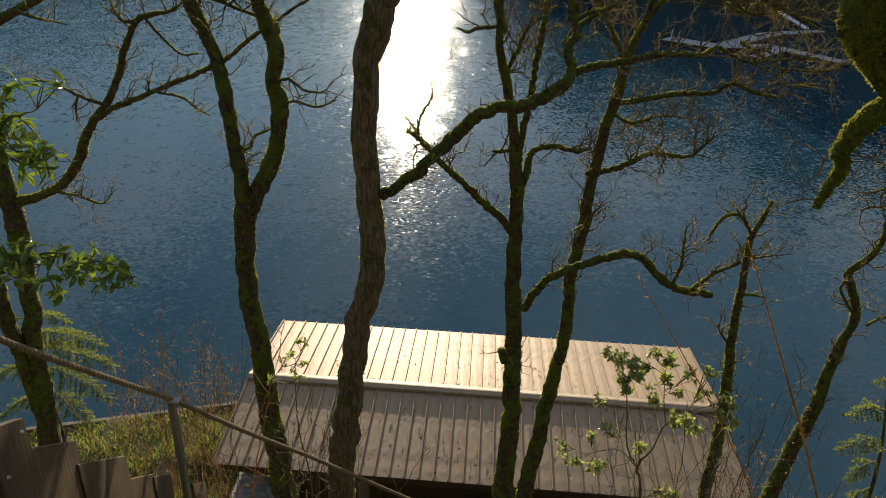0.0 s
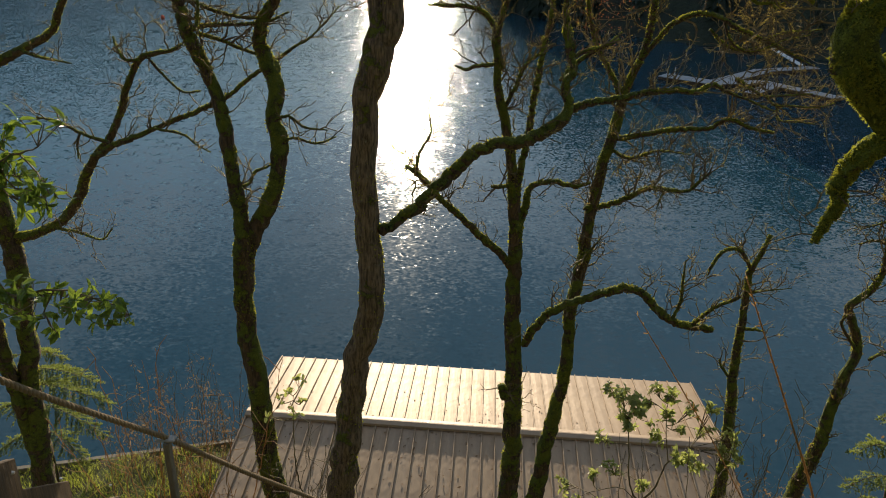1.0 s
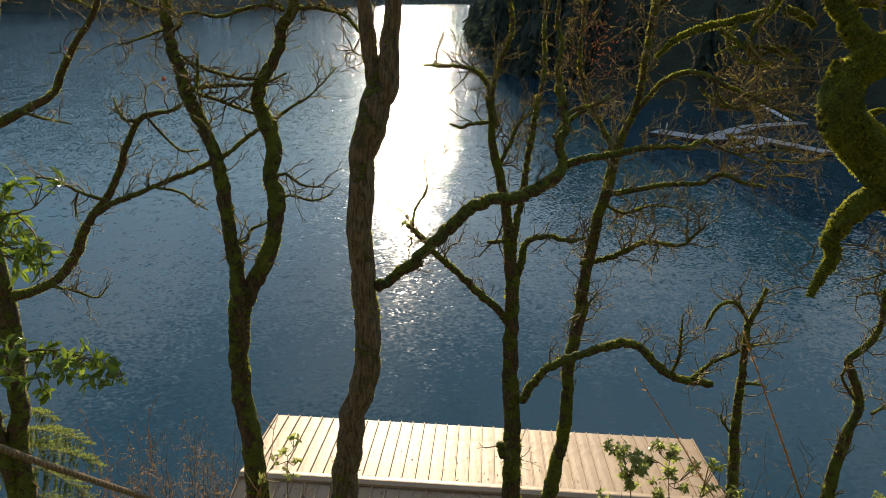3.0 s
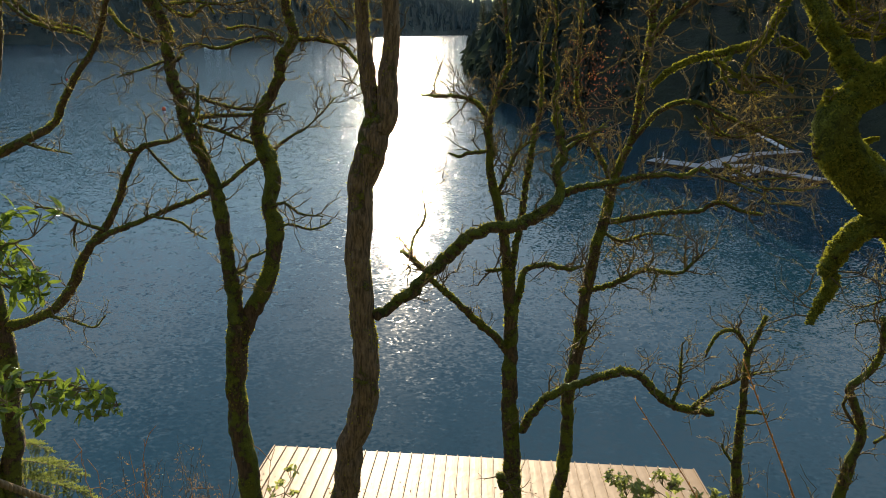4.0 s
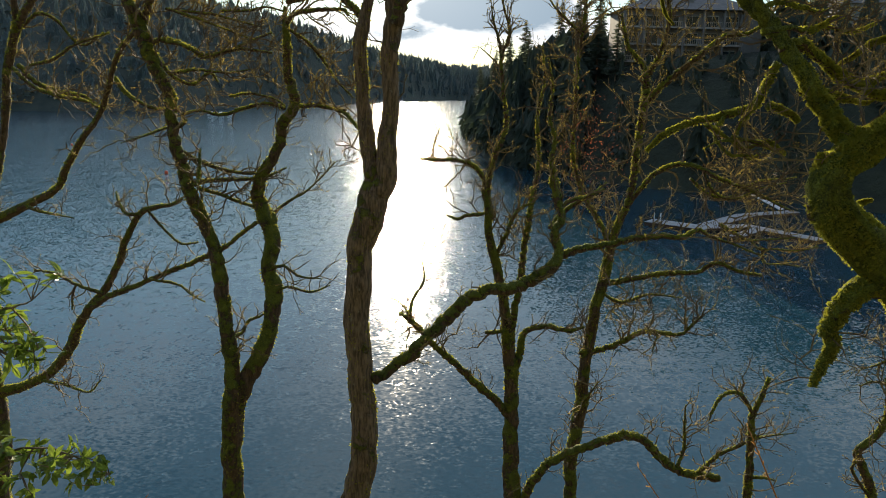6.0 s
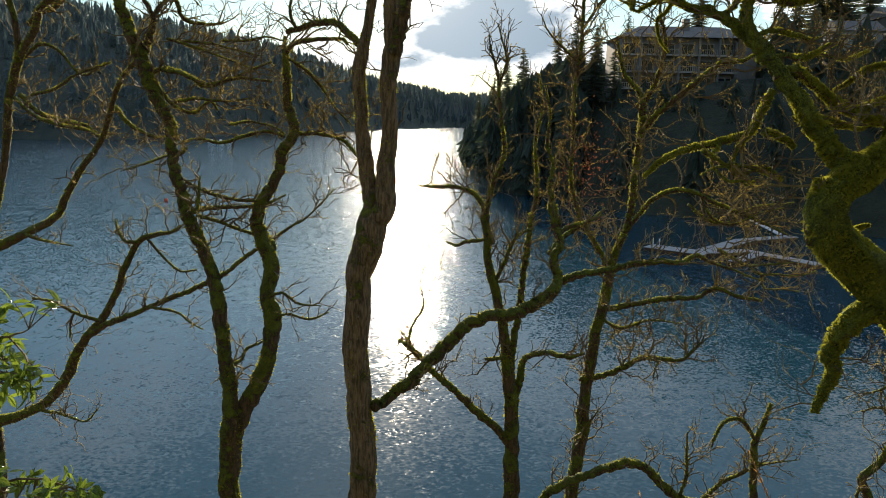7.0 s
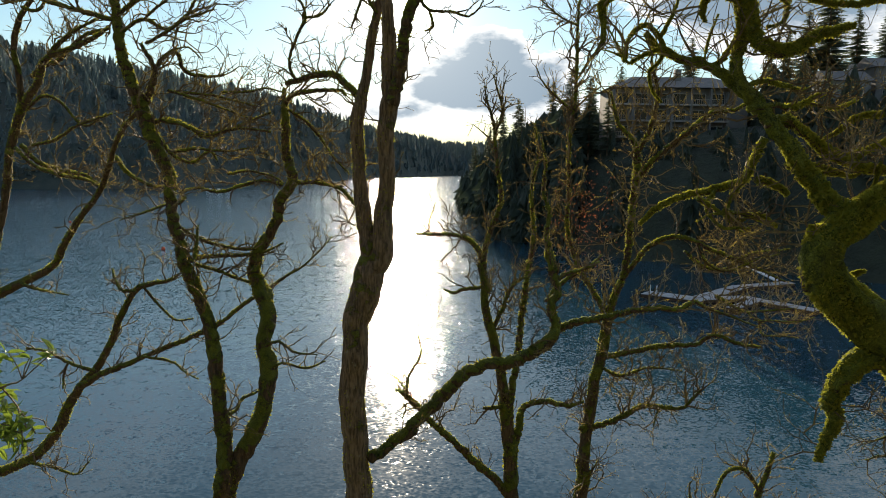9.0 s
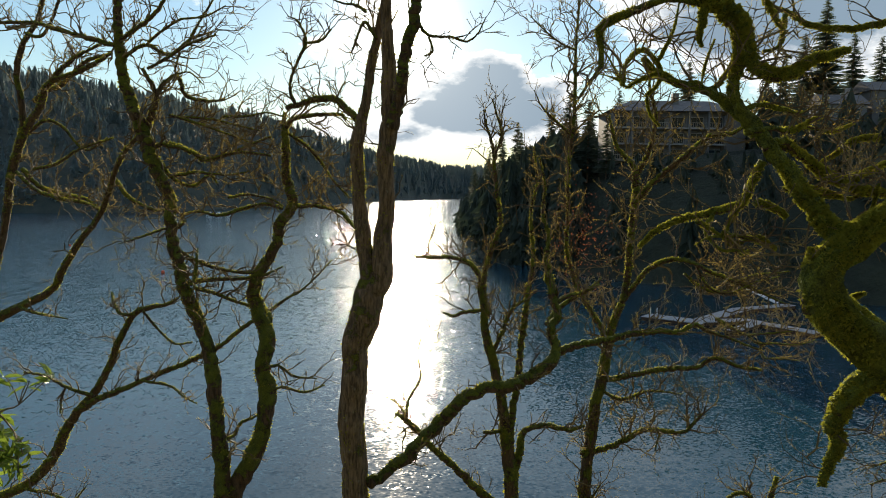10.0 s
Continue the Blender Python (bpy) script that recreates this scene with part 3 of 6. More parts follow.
        h = np.minimum(h, 0.004 + 0.55 * rad[idx][:, None])
        verts = np.stack([foot - side * h * 0.42, foot + side * h * 0.42, foot + way * h], axis=1).reshape(-1, 3)
        heap.add(verts, np.arange(3 * m).reshape(-1, 3))


# left tree
tree_left = Tree()
tree_left.trunk((-8.74, 12.00, 0.59, 0.302), (-8.35, 12.00, 4.77, 0.221), (-8.22, 12.00, 6.07, 0.204), (-8.15, 12.00, 7.06, 0.179), (-7.99, 12.00, 8.13, 0.165), (-7.89, 12.00, 9.24, 0.175), (-7.86, 12.00, 9.83, 0.172), (-7.85, 12.00, 10.39, 0.153), (-7.85, 12.00, 10.93, 0.134), (-7.85, 12.00, 11.55, 0.123), (-7.81, 12.00, 12.24, 0.105), (-7.60, 12.00, 12.91, 0.088), (-7.55, 12.00, 13.62, 0.071))
tree_left.limb((-8.39, 12.00, 5.31, 0.142), (-8.37, 11.90, 6.70, 0.144), (-8.38, 11.80, 7.85, 0.130), (-8.31, 11.70, 8.79, 0.108), (-8.39, 11.60, 9.66, 0.088))
tree_left.limb((-7.75, 12.00, 10.31, 0.105), (-7.26, 11.92, 10.47, 0.080), (-6.75, 11.83, 10.77, 0.078), (-6.32, 11.75, 11.24, 0.084), (-6.10, 11.67, 11.68, 0.082), (-5.86, 11.58, 12.01, 0.066), (-5.52, 11.50, 12.37, 0.057), (-5.22, 11.42, 12.86, 0.056), (-5.04, 11.33, 13.23, 0.051), (-4.76, 11.25, 13.67, 0.043), (-4.54, 11.17, 13.79, 0.040), (-4.16, 11.08, 13.88, 0.026), (-3.97, 11.00, 13.98, 0.016))
tree_left.limb((-5.71, 11.30, 12.10, 0.054), (-5.37, 11.23, 12.32, 0.049), (-4.90, 11.15, 12.53, 0.042), (-4.31, 11.08, 12.80, 0.038), (-3.83, 11.01, 13.00, 0.037), (-3.36, 10.94, 13.25, 0.036), (-2.97, 10.86, 13.56, 0.032), (-2.69, 10.79, 13.74, 0.029), (-2.26, 10.72, 14.04, 0.022), (-2.04, 10.65, 14.17, 0.015), (-1.78, 10.57, 14.41, 0.012), (-1.57, 10.50, 14.64, 0.007))
tree_left.limb((-4.65, 11.00, 13.72, 0.029), (-4.91, 11.13, 13.72, 0.023), (-5.07, 11.27, 13.86, 0.020), (-5.16, 11.40, 14.00, 0.013))
tree_left.limb((-4.51, 11.00, 13.78, 0.023), (-4.29, 11.07, 13.47, 0.020), (-4.09, 11.13, 13.26, 0.017), (-3.84, 11.20, 13.26, 0.014))
tree_left.limb((-5.44, 11.30, 12.37, 0.032), (-5.91, 11.40, 12.47, 0.025), (-6.29, 11.50, 12.62, 0.021), (-6.70, 11.60, 12.65, 0.014))
tree_left.limb((-5.94, 11.40, 12.46, 0.021), (-6.00, 11.40, 12.29, 0.021), (-6.03, 11.40, 12.05, 0.014))
tree_left.limb((-6.75, 11.60, 10.71, 0.023), (-6.29, 11.47, 10.70, 0.023), (-5.85, 11.33, 10.65, 0.015), (-5.56, 11.20, 10.92, 0.011))
tree_left.limb((-4.55, 11.00, 12.70, 0.020), (-4.09, 10.90, 12.66, 0.020), (-3.86, 10.80, 12.54, 0.013), (-3.61, 10.70, 12.45, 0.010))
tree_left.limb((-7.74, 11.80, 13.24, 0.095), (-7.05, 11.60, 13.56, 0.079), (-6.56, 11.40, 13.78, 0.063), (-6.00, 11.20, 14.04, 0.055), (-5.71, 11.00, 14.38, 0.051), (-5.34, 10.80, 14.82, 0.043), (-4.98, 10.60, 15.17, 0.042), (-4.72, 10.40, 15.50, 0.038), (-4.50, 10.20, 15.89, 0.034), (-4.29, 10.00, 16.12, 0.033), (-4.00, 9.80, 16.33, 0.026), (-3.79, 9.60, 16.50, 0.017))
tree_left.limb((-4.64, 10.50, 15.74, 0.029), (-4.37, 10.33, 15.50, 0.028), (-3.99, 10.17, 15.35, 0.025), (-3.73, 10.00, 15.35, 0.015))
tree_left.limb((-6.37, 11.00, 13.81, 0.027), (-6.04, 10.87, 13.75, 0.020), (-5.71, 10.73, 13.73, 0.013), (-5.44, 10.60, 13.72, 0.010))
tree_left.limb((-7.63, 11.60, 12.82, 0.108), (-6.97, 11.54, 14.66, 0.060), (-6.77, 11.48, 15.46, 0.063), (-6.67, 11.42, 15.90, 0.062), (-6.45, 11.36, 16.42, 0.062), (-6.41, 11.30, 16.93, 0.044), (-6.43, 11.24, 17.34, 0.044), (-6.29, 11.18, 17.75, 0.040), (-6.04, 11.12, 18.07, 0.033), (-5.91, 11.06, 18.38, 0.030), (-5.74, 11.00, 18.85, 0.020))
tree_left.limb((-6.41, 11.30, 16.42, 0.055), (-6.08, 11.20, 16.83, 0.054), (-5.89, 11.10, 17.16, 0.043), (-5.45, 11.00, 17.31, 0.036), (-5.07, 10.90, 17.45, 0.033), (-4.79, 10.80, 17.57, 0.019))
tree_left.limb((-5.94, 11.20, 17.16, 0.037), (-5.67, 11.10, 17.41, 0.033), (-5.36, 11.00, 17.58, 0.026), (-5.02, 10.90, 17.71, 0.016))
tree_left.limb((-6.58, 11.40, 15.86, 0.031), (-6.19, 11.18, 15.60, 0.027), (-5.73, 10.95, 15.48, 0.027), (-5.20, 10.72, 15.41, 0.023), (-4.91, 10.50, 15.33, 0.016))
tree_left.limb((-6.20, 11.20, 15.90, 0.024), (-5.73, 10.97, 15.98, 0.023), (-5.27, 10.73, 16.18, 0.019), (-4.66, 10.50, 16.34, 0.013))
tree_left.limb((-6.14, 11.00, 17.88, 0.026), (-5.82, 10.87, 17.83, 0.023), (-5.53, 10.73, 18.18, 0.022), (-5.37, 10.60, 18.50, 0.016))
tree_left.limb((-6.61, 11.60, 15.91, 0.040), (-6.32, 11.55, 15.65, 0.034), (-5.94, 11.50, 15.52, 0.029), (-5.56, 11.45, 15.46, 0.023), (-5.32, 11.40, 15.32, 0.018))
tree_left.limb((-6.54, 11.60, 16.44, 0.031), (-6.20, 11.55, 16.66, 0.026), (-5.91, 11.50, 16.57, 0.022), (-5.54, 11.45, 16.22, 0.018), (-5.16, 11.40, 16.40, 0.013))
tree_left.limb((-6.49, 11.80, 16.99, 0.045), (-6.25, 11.75, 17.16, 0.040), (-5.99, 11.70, 17.24, 0.036), (-5.60, 11.65, 17.59, 0.031), (-5.14, 11.60, 17.72, 0.026))

# forked tree
tree_forked = Tree()
tree_forked.trunk((-2.10, 9.00, 3.33, 0.275), (-2.48, 9.00, 6.44, 0.189), (-2.61, 9.00, 7.92, 0.171), (-2.64, 9.00, 8.69, 0.157), (-2.69, 9.00, 9.62, 0.138), (-2.76, 9.00, 10.20, 0.134), (-2.75, 9.00, 10.75, 0.123), (-2.73, 9.00, 11.28, 0.134), (-2.70, 9.00, 11.70, 0.131), (-2.68, 9.00, 11.91, 0.105), (-2.66, 9.00, 12.09, 0.045))
tree_forked.limb((-2.71, 9.00, 11.85, 0.101), (-2.72, 9.03, 12.25, 0.099), (-2.78, 9.06, 12.63, 0.086), (-2.81, 9.09, 12.99, 0.090), (-2.85, 9.11, 13.34, 0.089), (-2.90, 9.14, 13.61, 0.083), (-3.01, 9.17, 13.94, 0.076), (-3.13, 9.20, 14.18, 0.075))
tree_forked.limb((-3.09, 9.20, 14.07, 0.079), (-3.24, 9.23, 14.39, 0.079), (-3.29, 9.26, 14.67, 0.073), (-3.39, 9.29, 14.96, 0.068), (-3.43, 9.31, 15.31, 0.073), (-3.44, 9.34, 15.52, 0.068), (-3.55, 9.37, 15.74, 0.073), (-3.70, 9.40, 16.09, 0.079), (-3.78, 9.43, 16.30, 0.079), (-3.92, 9.46, 16.66, 0.074), (-4.02, 9.49, 16.94, 0.068), (-4.09, 9.51, 17.23, 0.062), (-4.13, 9.54, 17.59, 0.057), (-4.13, 9.57, 18.01, 0.051), (-4.08, 9.60, 18.58, 0.040))
tree_forked.limb((-2.66, 9.00, 11.52, 0.087), (-2.59, 9.06, 11.83, 0.119), (-2.41, 9.12, 12.15, 0.117), (-2.29, 9.18, 12.45, 0.112), (-2.21, 9.24, 12.82, 0.099), (-2.21, 9.30, 13.10, 0.114), (-2.28, 9.36, 13.30, 0.094), (-2.23, 9.42, 13.65, 0.100), (-2.27, 9.48, 13.84, 0.096), (-2.38, 9.54, 14.04, 0.088), (-2.43, 9.60, 14.20, 0.084))
tree_forked.limb((-2.29, 9.60, 13.86, 0.085), (-2.35, 9.62, 14.01, 0.082), (-2.46, 9.63, 14.19, 0.082), (-2.45, 9.65, 14.42, 0.082), (-2.34, 9.67, 14.64, 0.075), (-2.19, 9.68, 14.87, 0.068), (-2.12, 9.70, 15.17, 0.068), (-1.99, 9.72, 15.39, 0.061), (-1.97, 9.73, 15.54, 0.061), (-2.05, 9.75, 15.83, 0.054), (-2.05, 9.77, 16.20, 0.047), (-2.08, 9.78, 16.43, 0.040), (-2.07, 9.80, 16.65, 0.021))
tree_forked.limb((-2.07, 9.80, 16.44, 0.032), (-1.92, 9.65, 16.56, 0.029), (-1.64, 9.50, 16.59, 0.026), (-1.29, 9.35, 16.59, 0.022), (-1.19, 9.20, 16.51, 0.014))
tree_forked.limb((-2.02, 9.80, 16.38, 0.021), (-1.78, 9.85, 16.21, 0.021), (-1.60, 9.90, 15.99, 0.018), (-1.46, 9.95, 15.77, 0.015), (-1.24, 10.00, 15.54, 0.009))
tree_forked.limb((-1.98, 9.80, 15.42, 0.027), (-1.63, 9.65, 15.43, 0.023), (-1.32, 9.50, 15.37, 0.023), (-1.11, 9.35, 15.19, 0.020), (-1.01, 9.20, 15.05, 0.011))
tree_forked.limb((-2.09, 9.70, 15.39, 0.026), (-2.29, 9.62, 15.45, 0.023), (-2.56, 9.54, 15.39, 0.023), (-2.83, 9.46, 15.30, 0.020), (-3.09, 9.38, 15.35, 0.014), (-3.28, 9.30, 15.31, 0.011))
tree_forked.limb((-3.26, 9.40, 15.24, 0.023), (-3.33, 9.35, 15.15, 0.020), (-3.50, 9.30, 15.13, 0.017), (-3.76, 9.25, 15.03, 0.014), (-4.03, 9.20, 14.94, 0.008))
tree_forked.limb((-3.25, 9.40, 14.43, 0.026), (-2.92, 9.47, 14.47, 0.026), (-2.65, 9.55, 14.48, 0.023), (-2.34, 9.62, 14.51, 0.018), (-2.09, 9.70, 14.63, 0.012))
tree_forked.limb((-3.19, 9.40, 14.37, 0.023), (-2.92, 9.47, 14.29, 0.023), (-2.65, 9.53, 14.17, 0.020), (-2.51, 9.60, 14.11, 0.018))
tree_forked.limb((-3.33, 9.40, 14.84, 0.023), (-3.06, 9.47, 14.67, 0.023), (-2.64, 9.53, 14.56, 0.020), (-2.40, 9.60, 14.56, 0.015))
tree_forked.limb((-3.11, 9.40, 14.88, 0.017), (-3.08, 9.20, 14.54, 0.022), (-3.06, 9.00, 14.46, 0.022))
tree_forked.limb((-3.76, 9.50, 16.15, 0.031), (-3.50, 9.55, 16.21, 0.029), (-3.23, 9.60, 16.11, 0.029), (-3.07, 9.65, 16.00, 0.026), (-2.82, 9.70, 16.08, 0.020), (-2.54, 9.75, 16.21, 0.018), (-2.25, 9.80, 16.34, 0.012))
tree_forked.limb((-3.80, 9.50, 16.32, 0.046), (-3.68, 9.47, 16.59, 0.043), (-3.62, 9.45, 16.82, 0.034), (-3.71, 9.43, 17.01, 0.028), (-3.77, 9.40, 17.13, 0.022))
tree_forked.limb((-3.64, 9.50, 16.84, 0.026), (-3.50, 9.58, 17.04, 0.026), (-3.40, 9.66, 17.04, 0.026), (-3.34, 9.74, 16.84, 0.023), (-3.07, 9.82, 16.79, 0.021), (-2.89, 9.90, 16.83, 0.012))
tree_forked.limb((-4.10, 9.50, 17.49, 0.031), (-3.89, 9.43, 17.60, 0.028), (-3.61, 9.35, 17.76, 0.025), (-3.42, 9.27, 17.95, 0.019), (-3.19, 9.20, 18.20, 0.014))
tree_forked.limb((-4.09, 9.50, 17.26, 0.025), (-3.80, 9.60, 17.46, 0.023), (-3.54, 9.70, 17.36, 0.023), (-3.28, 9.80, 17.59, 0.017), (-3.00, 9.90, 17.71, 0.009))
tree_forked.limb((-4.09, 9.50, 17.42, 0.034), (-4.56, 9.56, 17.54, 0.028), (-4.95, 9.62, 17.65, 0.026), (-5.27, 9.68, 17.74, 0.023), (-5.74, 9.74, 17.75, 0.020), (-6.07, 9.80, 17.73, 0.015))
tree_forked.limb((-3.67, 9.50, 16.11, 0.026), (-3.51, 9.55, 15.81, 0.023), (-3.24, 9.60, 15.67, 0.020), (-3.03, 9.65, 15.82, 0.017), (-2.94, 9.70, 15.71, 0.009))
tree_forked.limb((-3.51, 9.60, 16.57, 0.020), (-3.25, 9.68, 16.56, 0.020), (-2.98, 9.75, 16.54, 0.018), (-2.71, 9.82, 16.48, 0.015), (-2.43, 9.90, 16.42, 0.009))
tree_forked.limb((-3.80, 9.60, 17.46, 0.017), (-3.57, 9.53, 17.62, 0.017), (-3.29, 9.45, 17.75, 0.014), (-2.98, 9.38, 17.77, 0.011), (-2.68, 9.30, 17.89, 0.008))
tree_forked.limb((-2.85, 9.30, 12.40, 0.030), (-2.68, 9.38, 12.43, 0.021), (-2.60, 9.45, 12.58, 0.021), (-2.44, 9.53, 12.64, 0.015), (-2.33, 9.60, 12.74, 0.009))
tree_forked.limb((-2.22, 9.20, 13.05, 0.023), (-2.02, 9.30, 13.11, 0.017), (-1.75, 9.40, 13.02, 0.015), (-1.50, 9.50, 13.09, 0.009))
tree_forked.limb((-2.25, 9.30, 13.33, 0.026), (-2.05, 9.20, 13.42, 0.020), (-1.82, 9.10, 13.31, 0.017), (-1.52, 9.00, 13.31, 0.008))
tree_forked.limb((-3.70, 9.40, 17.13, 0.021), (-3.42, 9.40, 17.29, 0.019), (-3.20, 9.40, 17.43, 0.016), (-3.00, 9.40, 17.50, 0.013), (-2.84, 9.40, 17.56, 0.011))
tree_forked.limb((-3.21, 9.40, 17.42, 0.018), (-3.06, 9.40, 17.69, 0.015), (-2.92, 9.40, 17.90, 0.013), (-2.83, 9.40, 18.05, 0.011))
tree_forked.limb((-3.33, 9.50, 17.36, 0.014), (-3.39, 9.50, 17.10, 0.012), (-3.21, 9.50, 17.11, 0.010), (-3.04, 9.50, 16.96, 0.007))
tree_forked.limb((-3.45, 9.40, 16.57, 0.021), (-3.18, 9.47, 16.49, 0.017), (-2.77, 9.53, 16.35, 0.012), (-2.50, 9.60, 16.25, 0.007))
tree_forked.limb((-2.81, 9.50, 16.56, 0.018), (-2.49, 9.57, 16.58, 0.016), (-2.28, 9.63, 16.63, 0.013), (-2.07, 9.70, 16.59, 0.011))
tree_forked.limb((-3.52, 9.40, 16.19, 0.029), (-3.25, 9.45, 16.13, 0.025), (-2.98, 9.50, 16.03, 0.022), (-2.63, 9.55, 16.11, 0.018), (-2.21, 9.60, 16.08, 0.015))
tree_forked.limb((-3.38, 9.40, 15.80, 0.025), (-3.12, 9.47, 15.85, 0.020), (-2.78, 9.53, 15.82, 0.016), (-2.49, 9.60, 15.87, 0.011))
tree_forked.limb((-2.74, 9.50, 15.53, 0.018), (-2.48, 9.50, 15.57, 0.016), (-2.19, 9.50, 15.52, 0.013), (-2.04, 9.50, 15.43, 0.011))

# middle tree
tree_middle = Tree()
tree_middle.trunk((-1.65, 8.60, 3.61, 0.278), (-1.48, 8.60, 6.92, 0.212), (-1.43, 8.60, 7.88, 0.204), (-1.32, 8.60, 8.76, 0.189), (-1.22, 8.60, 9.68, 0.174), (-1.14, 8.60, 10.34, 0.169), (-1.01, 8.60, 10.79, 0.172), (-0.95, 8.60, 11.31, 0.168), (-0.96, 8.60, 11.72, 0.165), (-0.97, 8.60, 12.11, 0.154), (-1.02, 8.60, 12.63, 0.151), (-1.03, 8.60, 13.20, 0.152), (-0.97, 8.60, 13.87, 0.147), (-0.89, 8.60, 14.31, 0.150), (-0.84, 8.60, 14.55, 0.106), (-0.79, 8.60, 14.73, 0.041))
tree_middle.limb((-0.93, 8.60, 13.73, 0.042), (-0.90, 8.61, 14.00, 0.114), (-0.86, 8.63, 14.30, 0.144), (-0.79, 8.64, 14.53, 0.156), (-0.87, 8.65, 14.83, 0.102), (-0.93, 8.67, 15.23, 0.089), (-0.96, 8.68, 15.56, 0.080), (-0.98, 8.69, 15.89, 0.077), (-0.99, 8.71, 16.22, 0.077), (-0.95, 8.72, 16.40, 0.071), (-0.89, 8.73, 16.68, 0.056), (-0.83, 8.75, 17.10, 0.053), (-0.76, 8.76, 17.43, 0.047), (-0.72, 8.77, 17.66, 0.044), (-0.69, 8.79, 17.85, 0.044), (-0.67, 8.80, 18.36, 0.035))
tree_middle.limb((-0.92, 8.60, 13.73, 0.042), (-0.87, 8.60, 14.00, 0.120), (-0.81, 8.60, 14.36, 0.155), (-0.70, 8.60, 14.71, 0.131), (-0.65, 8.60, 15.24, 0.104), (-0.63, 8.60, 15.57, 0.097), (-0.65, 8.60, 15.89, 0.097), (-0.63, 8.60, 16.22, 0.100), (-0.60, 8.60, 16.51, 0.105), (-0.62, 8.60, 16.86, 0.087), (-0.62, 8.60, 17.17, 0.075), (-0.64, 8.60, 17.49, 0.064), (-0.65, 8.60, 17.80, 0.058), (-0.65, 8.60, 18.36, 0.052))
tree_middle.limb((-0.57, 8.50, 16.37, 0.069), (-0.51, 8.47, 16.65, 0.069), (-0.45, 8.43, 16.96, 0.063), (-0.39, 8.40, 17.26, 0.062), (-0.33, 8.37, 17.50, 0.062), (-0.29, 8.33, 17.74, 0.056), (-0.23, 8.30, 18.27, 0.044))
tree_middle.limb((-0.97, 8.80, 16.44, 0.045), (-1.12, 8.86, 16.59, 0.042), (-1.30, 8.92, 16.73, 0.042), (-1.51, 8.98, 16.73, 0.040), (-1.73, 9.04, 16.67, 0.034), (-1.89, 9.10, 16.64, 0.031))
tree_middle.limb((-1.77, 9.00, 16.67, 0.021), (-1.84, 9.02, 16.90, 0.018), (-1.72, 9.04, 17.24, 0.018), (-1.65, 9.06, 17.42, 0.018), (-1.74, 9.08, 17.65, 0.012), (-1.88, 9.10, 17.73, 0.006))
tree_middle.limb((-1.65, 9.05, 17.40, 0.015), (-1.47, 9.07, 17.44, 0.015), (-1.35, 9.10, 17.58, 0.009))
tree_middle.limb((-0.76, 8.70, 17.38, 0.021), (-0.91, 8.73, 17.58, 0.021), (-1.01, 8.77, 17.39, 0.015), (-1.07, 8.80, 17.24, 0.009))
tree_middle.limb((-0.89, 8.70, 17.69, 0.020), (-1.02, 8.80, 17.79, 0.018), (-1.20, 8.90, 17.84, 0.012), (-1.38, 9.00, 17.93, 0.009))
tree_middle.limb((-0.29, 8.40, 17.51, 0.023), (-0.15, 8.34, 17.36, 0.017), (0.10, 8.28, 17.33, 0.014), (0.25, 8.22, 17.27, 0.011), (0.37, 8.16, 17.34, 0.008), (0.46, 8.10, 17.51, 0.006))
tree_middle.limb((-0.17, 8.50, 17.41, 0.014), (-0.12, 8.55, 17.23, 0.014), (-0.21, 8.60, 17.18, 0.009))
tree_middle.limb((-0.82, 8.60, 12.15, 0.077), (-0.65, 8.66, 12.24, 0.067), (-0.38, 8.71, 12.43, 0.073), (-0.17, 8.77, 12.64, 0.073), (0.03, 8.83, 12.85, 0.079), (0.30, 8.89, 13.10, 0.078), (0.57, 8.94, 13.22, 0.072), (0.92, 9.00, 13.27, 0.079), (1.20, 9.06, 13.37, 0.079), (1.40, 9.11, 13.52, 0.082), (1.46, 9.17, 13.67, 0.063), (1.40, 9.23, 13.93, 0.056), (1.50, 9.29, 14.09, 0.050), (1.42, 9.34, 14.34, 0.046), (1.37, 9.40, 14.60, 0.040))
tree_middle.limb((1.49, 9.40, 14.17, 0.052), (1.43, 9.47, 14.49, 0.046), (1.37, 9.53, 14.81, 0.036), (1.41, 9.60, 15.07, 0.030), (1.33, 9.67, 15.36, 0.023), (1.36, 9.73, 15.73, 0.017), (1.29, 9.80, 16.10, 0.010))
tree_middle.limb((1.49, 9.40, 13.57, 0.055), (1.78, 9.42, 13.68, 0.048), (2.13, 9.44, 13.74, 0.042), (2.48, 9.47, 13.82, 0.042), (2.83, 9.49, 13.86, 0.038), (3.13, 9.51, 13.85, 0.035), (3.33, 9.53, 13.95, 0.029), (3.51, 9.56, 13.86, 0.023), (3.81, 9.58, 13.76, 0.016), (4.22, 9.60, 13.61, 0.010))
tree_middle.limb((1.37, 9.45, 13.94, 0.023), (1.56, 9.57, 14.14, 0.033), (1.88, 9.68, 14.32, 0.027), (2.13, 9.80, 14.42, 0.020))
tree_middle.limb((1.44, 9.40, 14.20, 0.028), (1.64, 9.50, 14.30, 0.028), (1.90, 9.60, 14.36, 0.022), (2.14, 9.70, 14.52, 0.016))

